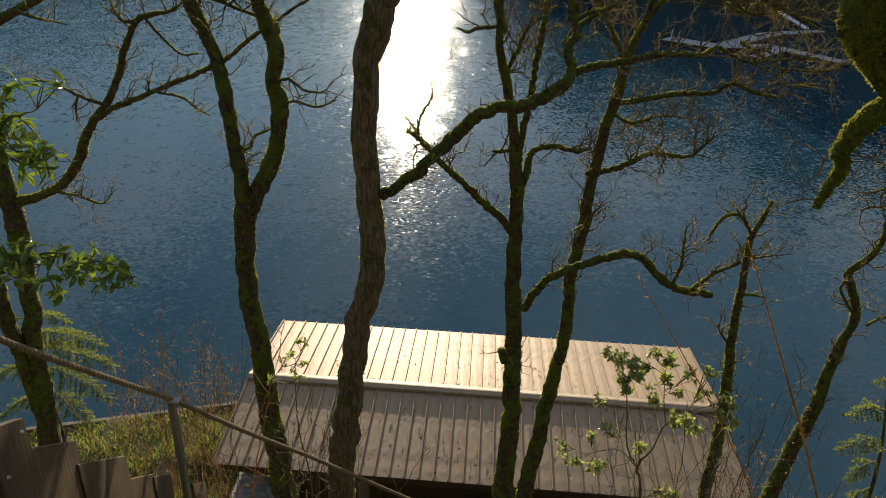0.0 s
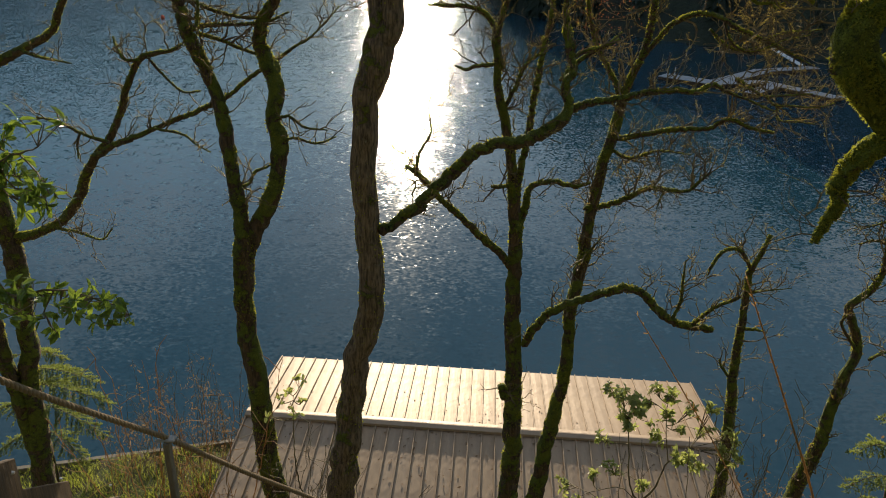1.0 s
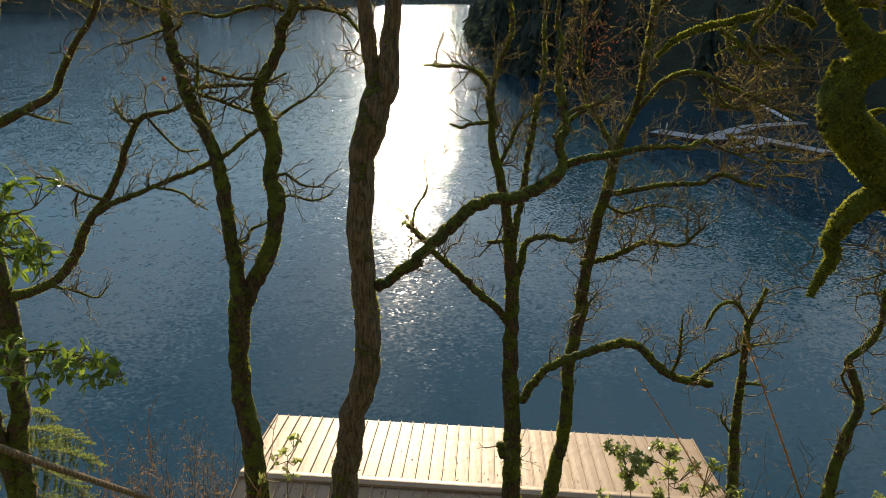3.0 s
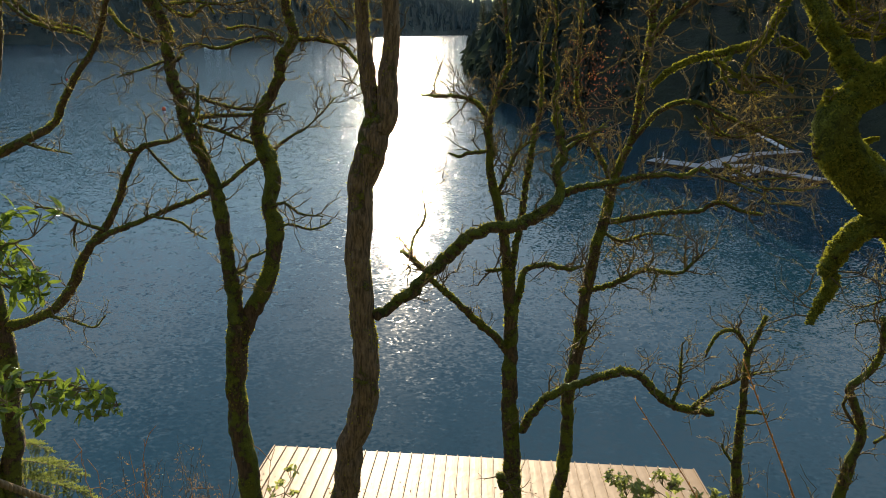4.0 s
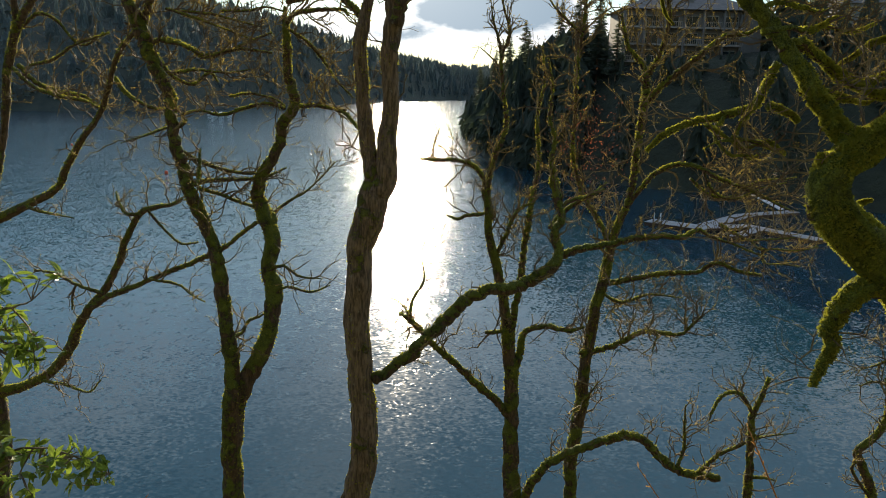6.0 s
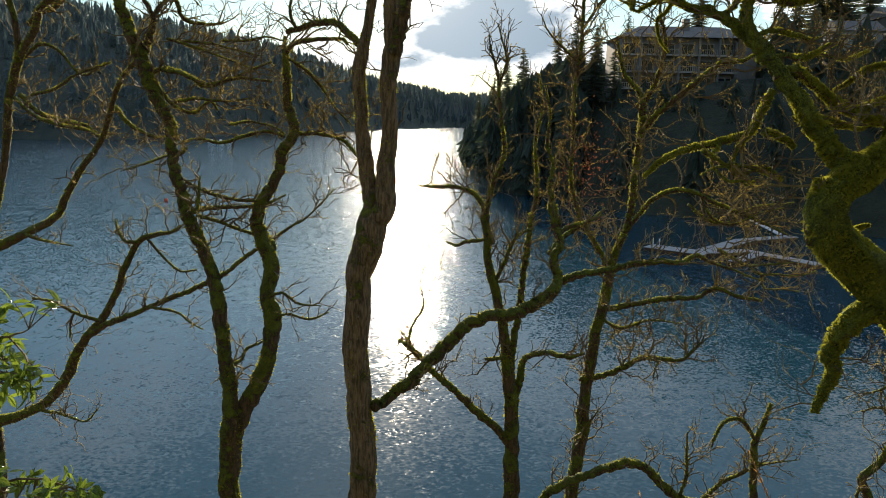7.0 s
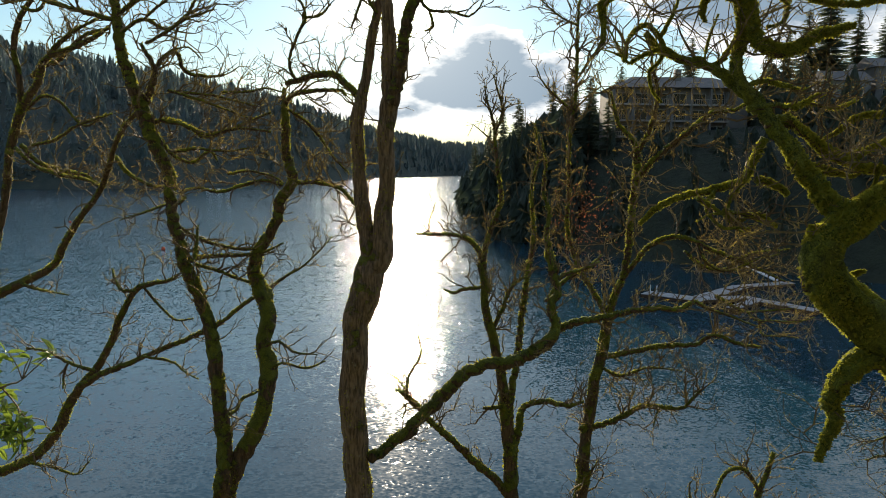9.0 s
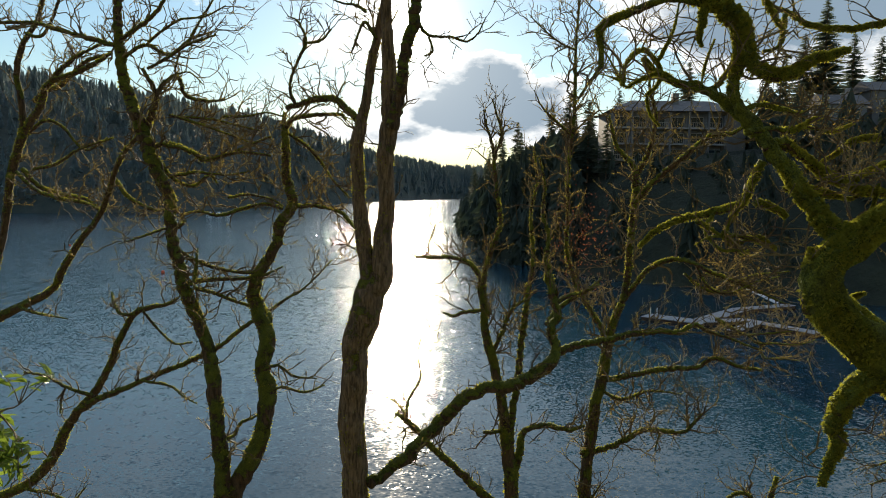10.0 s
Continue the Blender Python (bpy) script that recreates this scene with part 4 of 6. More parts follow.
# slender tree
tree_slender = Tree()
tree_slender.trunk((1.34, 10.00, 2.84, 0.244), (1.25, 10.00, 5.61, 0.190), (1.24, 10.00, 6.73, 0.159), (1.24, 10.00, 7.75, 0.153), (1.20, 10.00, 8.69, 0.140), (1.13, 10.00, 9.56, 0.121), (1.06, 10.00, 10.38, 0.110), (1.04, 10.00, 11.15, 0.107), (1.02, 10.00, 11.70, 0.098), (0.96, 10.00, 12.13, 0.086), (0.91, 10.00, 12.55, 0.075), (0.84, 10.00, 12.87, 0.068), (0.78, 10.00, 13.19, 0.067), (0.71, 10.00, 13.41, 0.066), (0.63, 10.00, 13.71, 0.054), (0.60, 10.00, 14.08, 0.047), (0.53, 10.00, 14.35, 0.040))
tree_slender.limb((0.68, 10.00, 13.97, 0.046), (0.61, 10.04, 14.09, 0.043), (0.59, 10.09, 14.32, 0.040), (0.51, 10.13, 14.53, 0.034), (0.39, 10.17, 14.66, 0.031), (0.16, 10.21, 14.73, 0.028), (-0.08, 10.26, 14.72, 0.025), (-0.36, 10.30, 14.72, 0.016))
tree_slender.limb((0.59, 10.00, 14.32, 0.037), (0.62, 10.03, 14.64, 0.034), (0.73, 10.05, 14.95, 0.034), (0.81, 10.07, 15.22, 0.031), (0.76, 10.10, 15.65, 0.024), (0.72, 10.12, 15.95, 0.024), (0.69, 10.15, 16.26, 0.021), (0.61, 10.17, 16.53, 0.015), (0.56, 10.20, 16.76, 0.009))
tree_slender.limb((0.71, 10.10, 16.11, 0.018), (0.81, 10.17, 16.42, 0.018), (0.75, 10.23, 16.69, 0.012), (0.68, 10.30, 16.93, 0.006))
tree_slender.limb((0.99, 10.00, 12.18, 0.057), (1.03, 10.07, 12.62, 0.050), (1.10, 10.13, 13.01, 0.050), (1.13, 10.20, 13.38, 0.043), (1.18, 10.27, 13.76, 0.040), (1.23, 10.33, 14.12, 0.036), (1.24, 10.40, 14.33, 0.033))
tree_slender.limb((1.23, 10.40, 14.04, 0.038), (1.28, 10.44, 14.36, 0.032), (1.32, 10.48, 14.76, 0.029), (1.28, 10.52, 15.33, 0.022), (1.36, 10.56, 15.81, 0.016), (1.31, 10.60, 16.30, 0.010))
tree_slender.limb((1.05, 10.00, 11.61, 0.065), (1.14, 10.08, 12.02, 0.055), (1.18, 10.17, 12.21, 0.045), (1.29, 10.25, 12.28, 0.039), (1.57, 10.33, 12.30, 0.039), (1.88, 10.42, 12.21, 0.033), (2.14, 10.50, 12.25, 0.020))
tree_slender.limb((0.99, 10.00, 11.04, 0.060), (0.79, 9.91, 11.32, 0.056), (0.57, 9.82, 11.53, 0.055), (0.31, 9.74, 11.82, 0.048), (0.05, 9.65, 12.10, 0.044), (-0.11, 9.56, 12.25, 0.040), (-0.26, 9.48, 12.47, 0.039), (-0.41, 9.39, 12.65, 0.035), (-0.55, 9.30, 12.78, 0.023))
tree_slender.limb((-0.43, 9.35, 12.68, 0.021), (-0.38, 9.31, 12.98, 0.017), (-0.24, 9.27, 13.26, 0.014), (-0.28, 9.24, 13.59, 0.008), (-0.23, 9.20, 13.80, 0.006))
tree_slender.limb((-0.40, 9.40, 12.70, 0.018), (-0.57, 9.43, 12.90, 0.012), (-0.72, 9.47, 12.96, 0.009), (-0.80, 9.50, 13.10, 0.006))
tree_slender.limb((0.61, 10.00, 14.02, 0.026), (0.35, 10.07, 13.98, 0.027), (0.19, 10.13, 13.92, 0.024), (0.04, 10.20, 13.95, 0.012))
tree_slender.limb((0.72, 10.00, 13.41, 0.030), (0.86, 10.03, 13.72, 0.027), (0.95, 10.05, 13.97, 0.027), (1.09, 10.07, 14.12, 0.021), (1.25, 10.10, 14.17, 0.012))
tree_slender.limb((1.28, 9.90, 9.76, 0.063), (1.44, 9.89, 10.11, 0.059), (1.64, 9.88, 10.37, 0.058), (1.92, 9.87, 10.54, 0.061), (2.16, 9.86, 10.64, 0.061), (2.48, 9.85, 10.77, 0.060), (2.73, 9.85, 10.83, 0.060), (2.99, 9.84, 10.75, 0.060), (3.25, 9.83, 10.48, 0.061), (3.49, 9.82, 10.32, 0.058), (3.75, 9.81, 10.26, 0.058), (4.09, 9.80, 10.22, 0.051))
tree_slender.limb((3.46, 9.80, 10.33, 0.027), (3.53, 9.77, 10.72, 0.023), (3.49, 9.73, 11.11, 0.016), (3.47, 9.70, 11.40, 0.010))
tree_slender.limb((3.79, 9.80, 10.30, 0.031), (4.02, 9.73, 10.62, 0.027), (4.28, 9.67, 10.81, 0.023), (4.47, 9.60, 11.02, 0.013))
tree_slender.limb((0.88, 9.90, 12.37, 0.031), (0.76, 9.90, 12.34, 0.028), (0.62, 9.90, 12.34, 0.022))
tree_slender.limb((1.01, 9.80, 8.99, 0.057), (0.97, 9.80, 9.06, 0.064), (1.03, 9.80, 8.82, 0.065))

# leaning tree
tree_leaning = Tree()
tree_leaning.trunk((1.36, 10.50, 2.88, 0.183), (1.70, 10.50, 5.11, 0.154), (1.81, 10.50, 6.30, 0.140), (1.91, 10.50, 7.37, 0.128), (2.02, 10.50, 8.25, 0.109), (2.09, 10.50, 8.95, 0.106), (2.08, 10.50, 9.51, 0.097), (2.06, 10.50, 10.05, 0.095), (2.11, 10.50, 10.57, 0.093), (2.17, 10.50, 11.07, 0.092), (2.18, 10.50, 11.64, 0.083), (2.23, 10.50, 12.09, 0.075), (2.27, 10.50, 12.53, 0.074), (2.35, 10.50, 12.87, 0.076), (2.41, 10.50, 13.20, 0.075), (2.43, 10.50, 13.49, 0.065), (2.50, 10.50, 13.76, 0.052), (2.61, 10.50, 14.07, 0.049))
tree_leaning.limb((2.63, 10.50, 14.08, 0.048), (2.69, 10.52, 14.45, 0.045), (2.72, 10.54, 14.90, 0.045), (2.76, 10.57, 15.39, 0.048), (2.79, 10.59, 15.71, 0.051), (2.76, 10.61, 15.99, 0.048), (2.66, 10.63, 16.15, 0.033), (2.52, 10.66, 16.30, 0.027), (2.45, 10.68, 16.52, 0.021), (2.40, 10.70, 16.76, 0.012))
tree_leaning.limb((2.80, 10.70, 15.87, 0.036), (2.96, 10.60, 16.25, 0.030), (3.01, 10.50, 16.75, 0.024), (2.88, 10.40, 17.16, 0.017), (2.92, 10.30, 17.53, 0.012))
tree_leaning.limb((2.77, 10.60, 15.47, 0.045), (2.93, 10.43, 15.75, 0.041), (3.18, 10.27, 16.02, 0.038), (3.38, 10.10, 16.22, 0.034), (3.57, 9.93, 16.42, 0.031), (3.81, 9.77, 16.45, 0.025), (3.98, 9.60, 16.59, 0.013))
tree_leaning.limb((2.41, 10.50, 13.54, 0.044), (2.23, 10.60, 13.89, 0.038), (2.05, 10.70, 14.17, 0.032), (1.98, 10.80, 14.41, 0.026))
tree_leaning.limb((2.19, 10.80, 13.99, 0.031), (2.00, 10.82, 14.28, 0.028), (1.86, 10.84, 14.82, 0.028), (1.87, 10.87, 15.32, 0.025), (1.86, 10.89, 15.99, 0.028), (1.93, 10.91, 16.65, 0.028), (1.94, 10.93, 17.31, 0.025), (1.94, 10.96, 17.80, 0.018), (1.98, 10.98, 18.45, 0.012), (2.01, 11.00, 18.86, 0.006))
tree_leaning.limb((1.90, 10.90, 16.49, 0.022), (1.66, 10.83, 16.68, 0.018), (1.44, 10.77, 16.88, 0.012), (1.31, 10.70, 17.11, 0.006))
tree_leaning.limb((1.92, 10.90, 16.90, 0.018), (2.14, 11.00, 17.24, 0.015), (2.40, 11.10, 17.51, 0.012), (2.58, 11.20, 17.86, 0.006))
tree_leaning.limb((1.94, 10.90, 17.71, 0.018), (1.67, 10.77, 17.80, 0.015), (1.44, 10.63, 17.93, 0.012), (1.18, 10.50, 18.13, 0.006))
tree_leaning.limb((2.08, 10.50, 11.85, 0.035), (2.43, 10.46, 11.92, 0.041), (2.66, 10.41, 12.05, 0.044), (2.96, 10.37, 12.24, 0.037), (3.20, 10.33, 12.24, 0.034), (3.51, 10.29, 12.25, 0.027), (3.64, 10.24, 12.40, 0.024), (3.77, 10.20, 12.57, 0.015))
tree_leaning.limb((3.20, 10.30, 12.24, 0.018), (3.11, 10.20, 12.15, 0.015), (3.05, 10.10, 12.03, 0.009))
tree_leaning.limb((2.45, 10.50, 12.94, 0.045), (2.92, 10.44, 13.06, 0.039), (3.29, 10.39, 13.14, 0.036), (3.67, 10.33, 13.18, 0.032), (3.85, 10.27, 13.32, 0.032), (3.99, 10.21, 13.32, 0.029), (4.22, 10.16, 13.24, 0.026), (4.50, 10.10, 13.21, 0.017))
tree_leaning.limb((2.66, 10.50, 14.12, 0.033), (2.76, 10.43, 14.32, 0.030), (2.96, 10.36, 14.59, 0.033), (3.24, 10.29, 14.72, 0.032), (3.51, 10.21, 14.70, 0.032), (3.72, 10.14, 14.58, 0.029), (4.24, 10.07, 14.38, 0.026), (4.74, 10.00, 14.16, 0.014))
tree_leaning.limb((3.56, 10.20, 14.66, 0.020), (3.69, 10.12, 14.39, 0.020), (3.97, 10.05, 14.29, 0.017), (4.32, 9.97, 14.46, 0.011), (4.59, 9.90, 14.55, 0.008))
tree_leaning.limb((2.41, 10.50, 12.75, 0.024), (2.69, 10.57, 12.63, 0.022), (3.10, 10.63, 12.74, 0.018), (3.63, 10.70, 12.68, 0.009))
tree_leaning.limb((2.11, 10.40, 11.01, 0.029), (2.24, 10.30, 11.27, 0.016), (2.32, 10.20, 11.49, 0.009))
tree_leaning.limb((3.47, 10.40, 14.52, 0.024), (3.65, 10.30, 14.35, 0.020), (3.86, 10.20, 14.28, 0.016), (4.06, 10.10, 14.35, 0.012))
tree_leaning.limb((4.12, 10.20, 14.42, 0.020), (4.36, 10.13, 14.54, 0.016), (4.64, 10.07, 14.58, 0.012), (4.77, 10.00, 14.61, 0.008))
tree_leaning.limb((3.79, 10.00, 13.94, 0.027), (4.03, 9.95, 13.81, 0.023), (4.19, 9.90, 13.75, 0.018), (4.46, 9.85, 13.78, 0.014), (4.75, 9.80, 13.82, 0.010))
tree_leaning.limb((4.19, 9.90, 13.75, 0.019), (4.32, 9.85, 13.64, 0.016), (4.54, 9.80, 13.65, 0.013), (4.81, 9.75, 13.65, 0.011), (5.02, 9.70, 13.73, 0.008))
tree_leaning.limb((4.36, 9.90, 13.63, 0.016), (4.40, 9.83, 13.45, 0.013), (4.61, 9.77, 13.45, 0.010), (4.82, 9.70, 13.44, 0.008))

# sapling tree
tree_sapling = Tree()
tree_sapling.trunk((4.71, 9.50, 4.50, 0.113), (4.66, 9.50, 6.32, 0.095), (4.64, 9.50, 7.37, 0.092), (4.58, 9.50, 8.33, 0.085), (4.50, 9.50, 9.10, 0.079), (4.42, 9.50, 9.63, 0.068), (4.39, 9.50, 10.23, 0.061), (4.37, 9.50, 10.81, 0.050), (4.32, 9.50, 11.26, 0.046), (4.36, 9.50, 11.44, 0.037), (4.43, 9.50, 11.66, 0.034), (4.50, 9.50, 11.92, 0.025))
tree_sapling.limb((4.33, 9.50, 11.39, 0.026), (4.13, 9.46, 11.67, 0.028), (3.95, 9.42, 11.72, 0.025), (3.80, 9.38, 11.65, 0.023), (3.71, 9.34, 11.49, 0.020), (3.66, 9.30, 11.37, 0.011))
tree_sapling.limb((4.37, 9.50, 10.41, 0.027), (4.57, 9.45, 10.44, 0.021), (4.70, 9.40, 10.43, 0.012))
tree_sapling.limb((4.36, 9.50, 10.97, 0.021), (4.48, 9.40, 11.09, 0.014), (4.87, 9.30, 11.21, 0.006))
tree_sapling.limb((4.42, 9.50, 9.52, 0.025), (4.27, 9.55, 9.69, 0.019), (4.21, 9.60, 9.81, 0.012))

# slanting tree
tree_slanting = Tree()
tree_slanting.trunk((5.15, 8.50, 7.29, 0.114), (5.23, 8.50, 8.13, 0.105), (5.26, 8.50, 8.52, 0.099), (5.35, 8.50, 8.96, 0.092), (5.39, 8.50, 9.27, 0.086), (5.39, 8.50, 9.68, 0.080), (5.41, 8.50, 9.94, 0.075), (5.44, 8.50, 10.30, 0.069), (5.50, 8.50, 10.63, 0.064), (5.45, 8.50, 10.89, 0.059), (5.29, 8.50, 11.23, 0.054), (5.22, 8.50, 11.37, 0.049), (5.33, 8.50, 11.49, 0.045), (5.46, 8.50, 11.66, 0.041), (5.52, 8.50, 11.95, 0.036), (5.45, 8.50, 12.35, 0.031))
tree_slanting.limb((5.56, 8.50, 10.66, 0.024), (5.33, 8.43, 10.90, 0.021), (5.11, 8.37, 11.19, 0.019), (5.10, 8.30, 11.34, 0.009))
tree_slanting.limb((5.69, 8.50, 10.59, 0.022), (6.04, 8.65, 10.64, 0.017), (6.54, 8.80, 10.64, 0.010))
tree_slanting.limb((5.91, 8.60, 12.13, 0.023), (5.69, 8.67, 12.14, 0.021), (5.46, 8.73, 12.21, 0.016), (5.30, 8.80, 12.12, 0.009))
tree_slanting.limb((5.68, 8.60, 12.83, 0.018), (5.59, 8.67, 12.58, 0.016), (5.46, 8.73, 12.44, 0.014), (5.27, 8.80, 12.33, 0.007))

# mossy tree
tree_mossy = Tree()
tree_mossy.trunk((4.89, 4.60, 11.47, 0.419), (3.82, 4.60, 13.44, 0.295), (3.31, 4.60, 14.12, 0.230), (2.97, 4.60, 14.47, 0.171), (2.76, 4.60, 14.65, 0.152), (2.56, 4.60, 14.82, 0.136), (2.40, 4.60, 14.96, 0.124), (2.31, 4.60, 15.09, 0.121), (2.30, 4.60, 15.19, 0.108), (2.38, 4.60, 15.28, 0.096), (2.50, 4.60, 15.36, 0.093), (2.61, 4.60, 15.46, 0.087), (2.76, 4.60, 15.57, 0.078), (2.95, 4.60, 15.70, 0.066), (3.24, 4.60, 15.95, 0.050))
tree_mossy.limb((2.57, 4.60, 15.39, 0.069), (2.46, 4.66, 15.42, 0.064), (2.37, 4.72, 15.53, 0.058), (2.31, 4.78, 15.64, 0.054), (2.22, 4.85, 15.78, 0.050), (2.14, 4.91, 15.89, 0.048), (2.07, 4.97, 16.03, 0.047), (2.03, 5.03, 16.13, 0.044), (1.95, 5.09, 16.21, 0.040), (1.85, 5.15, 16.30, 0.035), (1.76, 5.22, 16.37, 0.029), (1.62, 5.28, 16.41, 0.026), (1.49, 5.34, 16.48, 0.024), (1.41, 5.40, 16.59, 0.014))
tree_mossy.limb((2.06, 5.00, 16.04, 0.042), (1.93, 5.01, 16.24, 0.039), (1.90, 5.02, 16.38, 0.032), (1.93, 5.03, 16.56, 0.032), (1.90, 5.03, 16.74, 0.039), (1.76, 5.04, 16.86, 0.042), (1.55, 5.05, 16.91, 0.026), (1.39, 5.06, 16.89, 0.024), (1.20, 5.07, 16.81, 0.024), (1.04, 5.07, 16.72, 0.024), (1.05, 5.08, 16.58, 0.021), (1.05, 5.09, 16.48, 0.016), (1.01, 5.10, 16.42, 0.008))
tree_mossy.limb((1.78, 5.05, 16.87, 0.045), (1.89, 5.03, 16.83, 0.048), (1.96, 5.01, 16.69, 0.045), (2.00, 4.99, 16.51, 0.043), (2.10, 4.97, 16.43, 0.042), (2.24, 4.96, 16.43, 0.035), (2.37, 4.94, 16.51, 0.030), (2.51, 4.92, 16.55, 0.024), (2.58, 4.90, 16.57, 0.014))
tree_mossy.limb((2.86, 4.60, 14.61, 0.080), (2.69, 4.60, 14.53, 0.073), (2.56, 4.60, 14.46, 0.067), (2.50, 4.60, 14.39, 0.060), (2.47, 4.60, 14.30, 0.054), (2.44, 4.60, 14.25, 0.047), (2.47, 4.60, 14.15, 0.041), (2.46, 4.60, 14.05, 0.034), (2.42, 4.60, 13.96, 0.028), (2.39, 4.60, 13.86, 0.021))
tree_mossy.limb((2.29, 4.60, 15.13, 0.039), (2.25, 4.60, 15.24, 0.030), (2.25, 4.60, 15.34, 0.012))
tree_mossy.limb((2.10, 5.00, 16.00, 0.028), (2.31, 5.03, 15.95, 0.025), (2.48, 5.07, 15.86, 0.021), (2.65, 5.10, 15.75, 0.022), (2.86, 5.13, 15.70, 0.020), (3.06, 5.17, 15.68, 0.015), (3.32, 5.20, 15.72, 0.010))
tree_mossy.limb((2.49, 5.10, 15.86, 0.017), (2.76, 5.17, 15.76, 0.017), (2.95, 5.23, 15.83, 0.015), (3.16, 5.30, 15.91, 0.012))
tree_mossy.limb((2.11, 5.00, 15.87, 0.026), (2.06, 5.05, 15.71, 0.025), (2.02, 5.10, 15.59, 0.025), (1.85, 5.15, 15.53, 0.022), (1.64, 5.20, 15.47, 0.020), (1.50, 5.25, 15.39, 0.017), (1.40, 5.30, 15.28, 0.010))
tree_mossy.limb((2.02, 5.10, 15.59, 0.018), (1.94, 5.12, 15.42, 0.017), (2.01, 5.15, 15.32, 0.015), (2.17, 5.17, 15.36, 0.014), (2.31, 5.20, 15.29, 0.007))
tree_mossy.limb((1.84, 5.10, 15.52, 0.013), (1.78, 5.07, 15.40, 0.013), (1.87, 5.03, 15.29, 0.012), (2.01, 5.00, 15.28, 0.007))
tree_mossy.limb((3.18, 5.10, 16.83, 0.020), (2.95, 5.16, 16.80, 0.017), (2.73, 5.22, 16.77, 0.017), (2.50, 5.28, 16.81, 0.015), (2.39, 5.34, 16.90, 0.014), (2.27, 5.40, 16.97, 0.010))
tree_mossy.limb((2.30, 5.20, 16.86, 0.015), (2.29, 5.20, 16.73, 0.015), (2.28, 5.20, 16.64, 0.012), (2.36, 5.20, 16.57, 0.007))
tree_mossy.limb((2.36, 5.00, 15.71, 0.016), (2.58, 5.10, 15.68, 0.015), (2.79, 5.20, 15.63, 0.010), (2.92, 5.30, 15.66, 0.007))
tree_mossy.limb((2.51, 4.70, 14.99, 0.019), (2.59, 4.70, 15.03, 0.014), (2.65, 4.70, 15.05, 0.006))
tree_mossy.limb((2.30, 5.20, 16.09, 0.015), (2.54, 5.30, 16.12, 0.014), (2.76, 5.40, 16.10, 0.011), (2.97, 5.50, 16.17, 0.007))
tree_mossy.limb((1.92, 5.00, 16.18, 0.022), (2.08, 5.05, 16.24, 0.018), (2.26, 5.10, 16.22, 0.015), (2.40, 5.15, 16.20, 0.011), (2.51, 5.20, 16.24, 0.007))
tree_mossy.limb((1.95, 4.90, 16.05, 0.023), (2.13, 4.96, 16.08, 0.020), (2.28, 5.02, 16.07, 0.017), (2.40, 5.08, 16.11, 0.014), (2.50, 5.14, 16.16, 0.011), (2.59, 5.20, 16.18, 0.008))
tree_mossy.limb((2.06, 4.90, 15.95, 0.027), (2.21, 4.96, 16.00, 0.025), (2.33, 5.01, 15.93, 0.024), (2.46, 5.07, 15.86, 0.023), (2.57, 5.13, 15.79, 0.022), (2.72, 5.19, 15.74, 0.020), (2.92, 5.24, 15.68, 0.019), (3.11, 5.30, 15.66, 0.018))
tree_mossy.limb((3.00, 5.20, 16.05, 0.021), (2.88, 5.24, 16.04, 0.018), (2.82, 5.28, 16.01, 0.016), (2.77, 5.32, 15.95, 0.013), (2.69, 5.36, 15.89, 0.011), (2.59, 5.40, 15.86, 0.008))
tree_mossy.limb((2.71, 5.20, 15.74, 0.021), (2.88, 5.27, 15.79, 0.019), (3.02, 5.33, 15.83, 0.016), (3.15, 5.40, 15.87, 0.014))
tree_mossy.limb((2.26, 5.00, 15.71, 0.016), (2.36, 5.05, 15.67, 0.014), (2.50, 5.10, 15.66, 0.011), (2.64, 5.15, 15.64, 0.009), (2.75, 5.20, 15.65, 0.006))
tree_mossy.limb((2.94, 5.10, 15.74, 0.009), (2.92, 5.10, 15.63, 0.009), (2.90, 5.10, 15.56, 0.008), (2.87, 5.10, 15.48, 0.008))
tree_mossy.limb((2.07, 5.00, 15.60, 0.026), (2.18, 5.00, 15.57, 0.020), (2.28, 5.00, 15.51, 0.015))
tree_mossy.limb((1.69, 5.00, 15.47, 0.015), (1.83, 5.06, 15.41, 0.013), (1.93, 5.12, 15.35, 0.011), (2.01, 5.18, 15.28, 0.010), (2.10, 5.24, 15.24, 0.008), (2.19, 5.30, 15.27, 0.006))
tree_mossy.limb((1.87, 5.00, 15.40, 0.017), (2.04, 5.10, 15.37, 0.014), (2.18, 5.20, 15.33, 0.011), (2.36, 5.30, 15.27, 0.008))
tree_mossy.limb((1.88, 5.00, 15.38, 0.011), (1.78, 5.05, 15.36, 0.008), (1.73, 5.10, 15.31, 0.005))
tree_mossy.limb((2.42, 4.90, 15.10, 0.027), (2.38, 4.90, 15.19, 0.023), (2.41, 4.90, 15.26, 0.018), (2.39, 4.90, 15.31, 0.013))
tree_mossy.limb((1.22, 5.20, 16.37, 0.013), (1.25, 5.22, 16.53, 0.013), (1.37, 5.24, 16.62, 0.013), (1.46, 5.26, 16.55, 0.012), (1.51, 5.28, 16.48, 0.012), (1.56, 5.30, 16.43, 0.012))
tree_mossy.limb((1.48, 5.20, 16.49, 0.011), (1.47, 5.22, 16.39, 0.010), (1.41, 5.25, 16.32, 0.009), (1.44, 5.28, 16.20, 0.007), (1.51, 5.30, 16.12, 0.006))
tree_mossy.limb((1.51, 5.20, 16.42, 0.015), (1.64, 5.20, 16.39, 0.015), (1.75, 5.20, 16.35, 0.015), (1.87, 5.20, 16.39, 0.015), (1.97, 5.20, 16.53, 0.015))
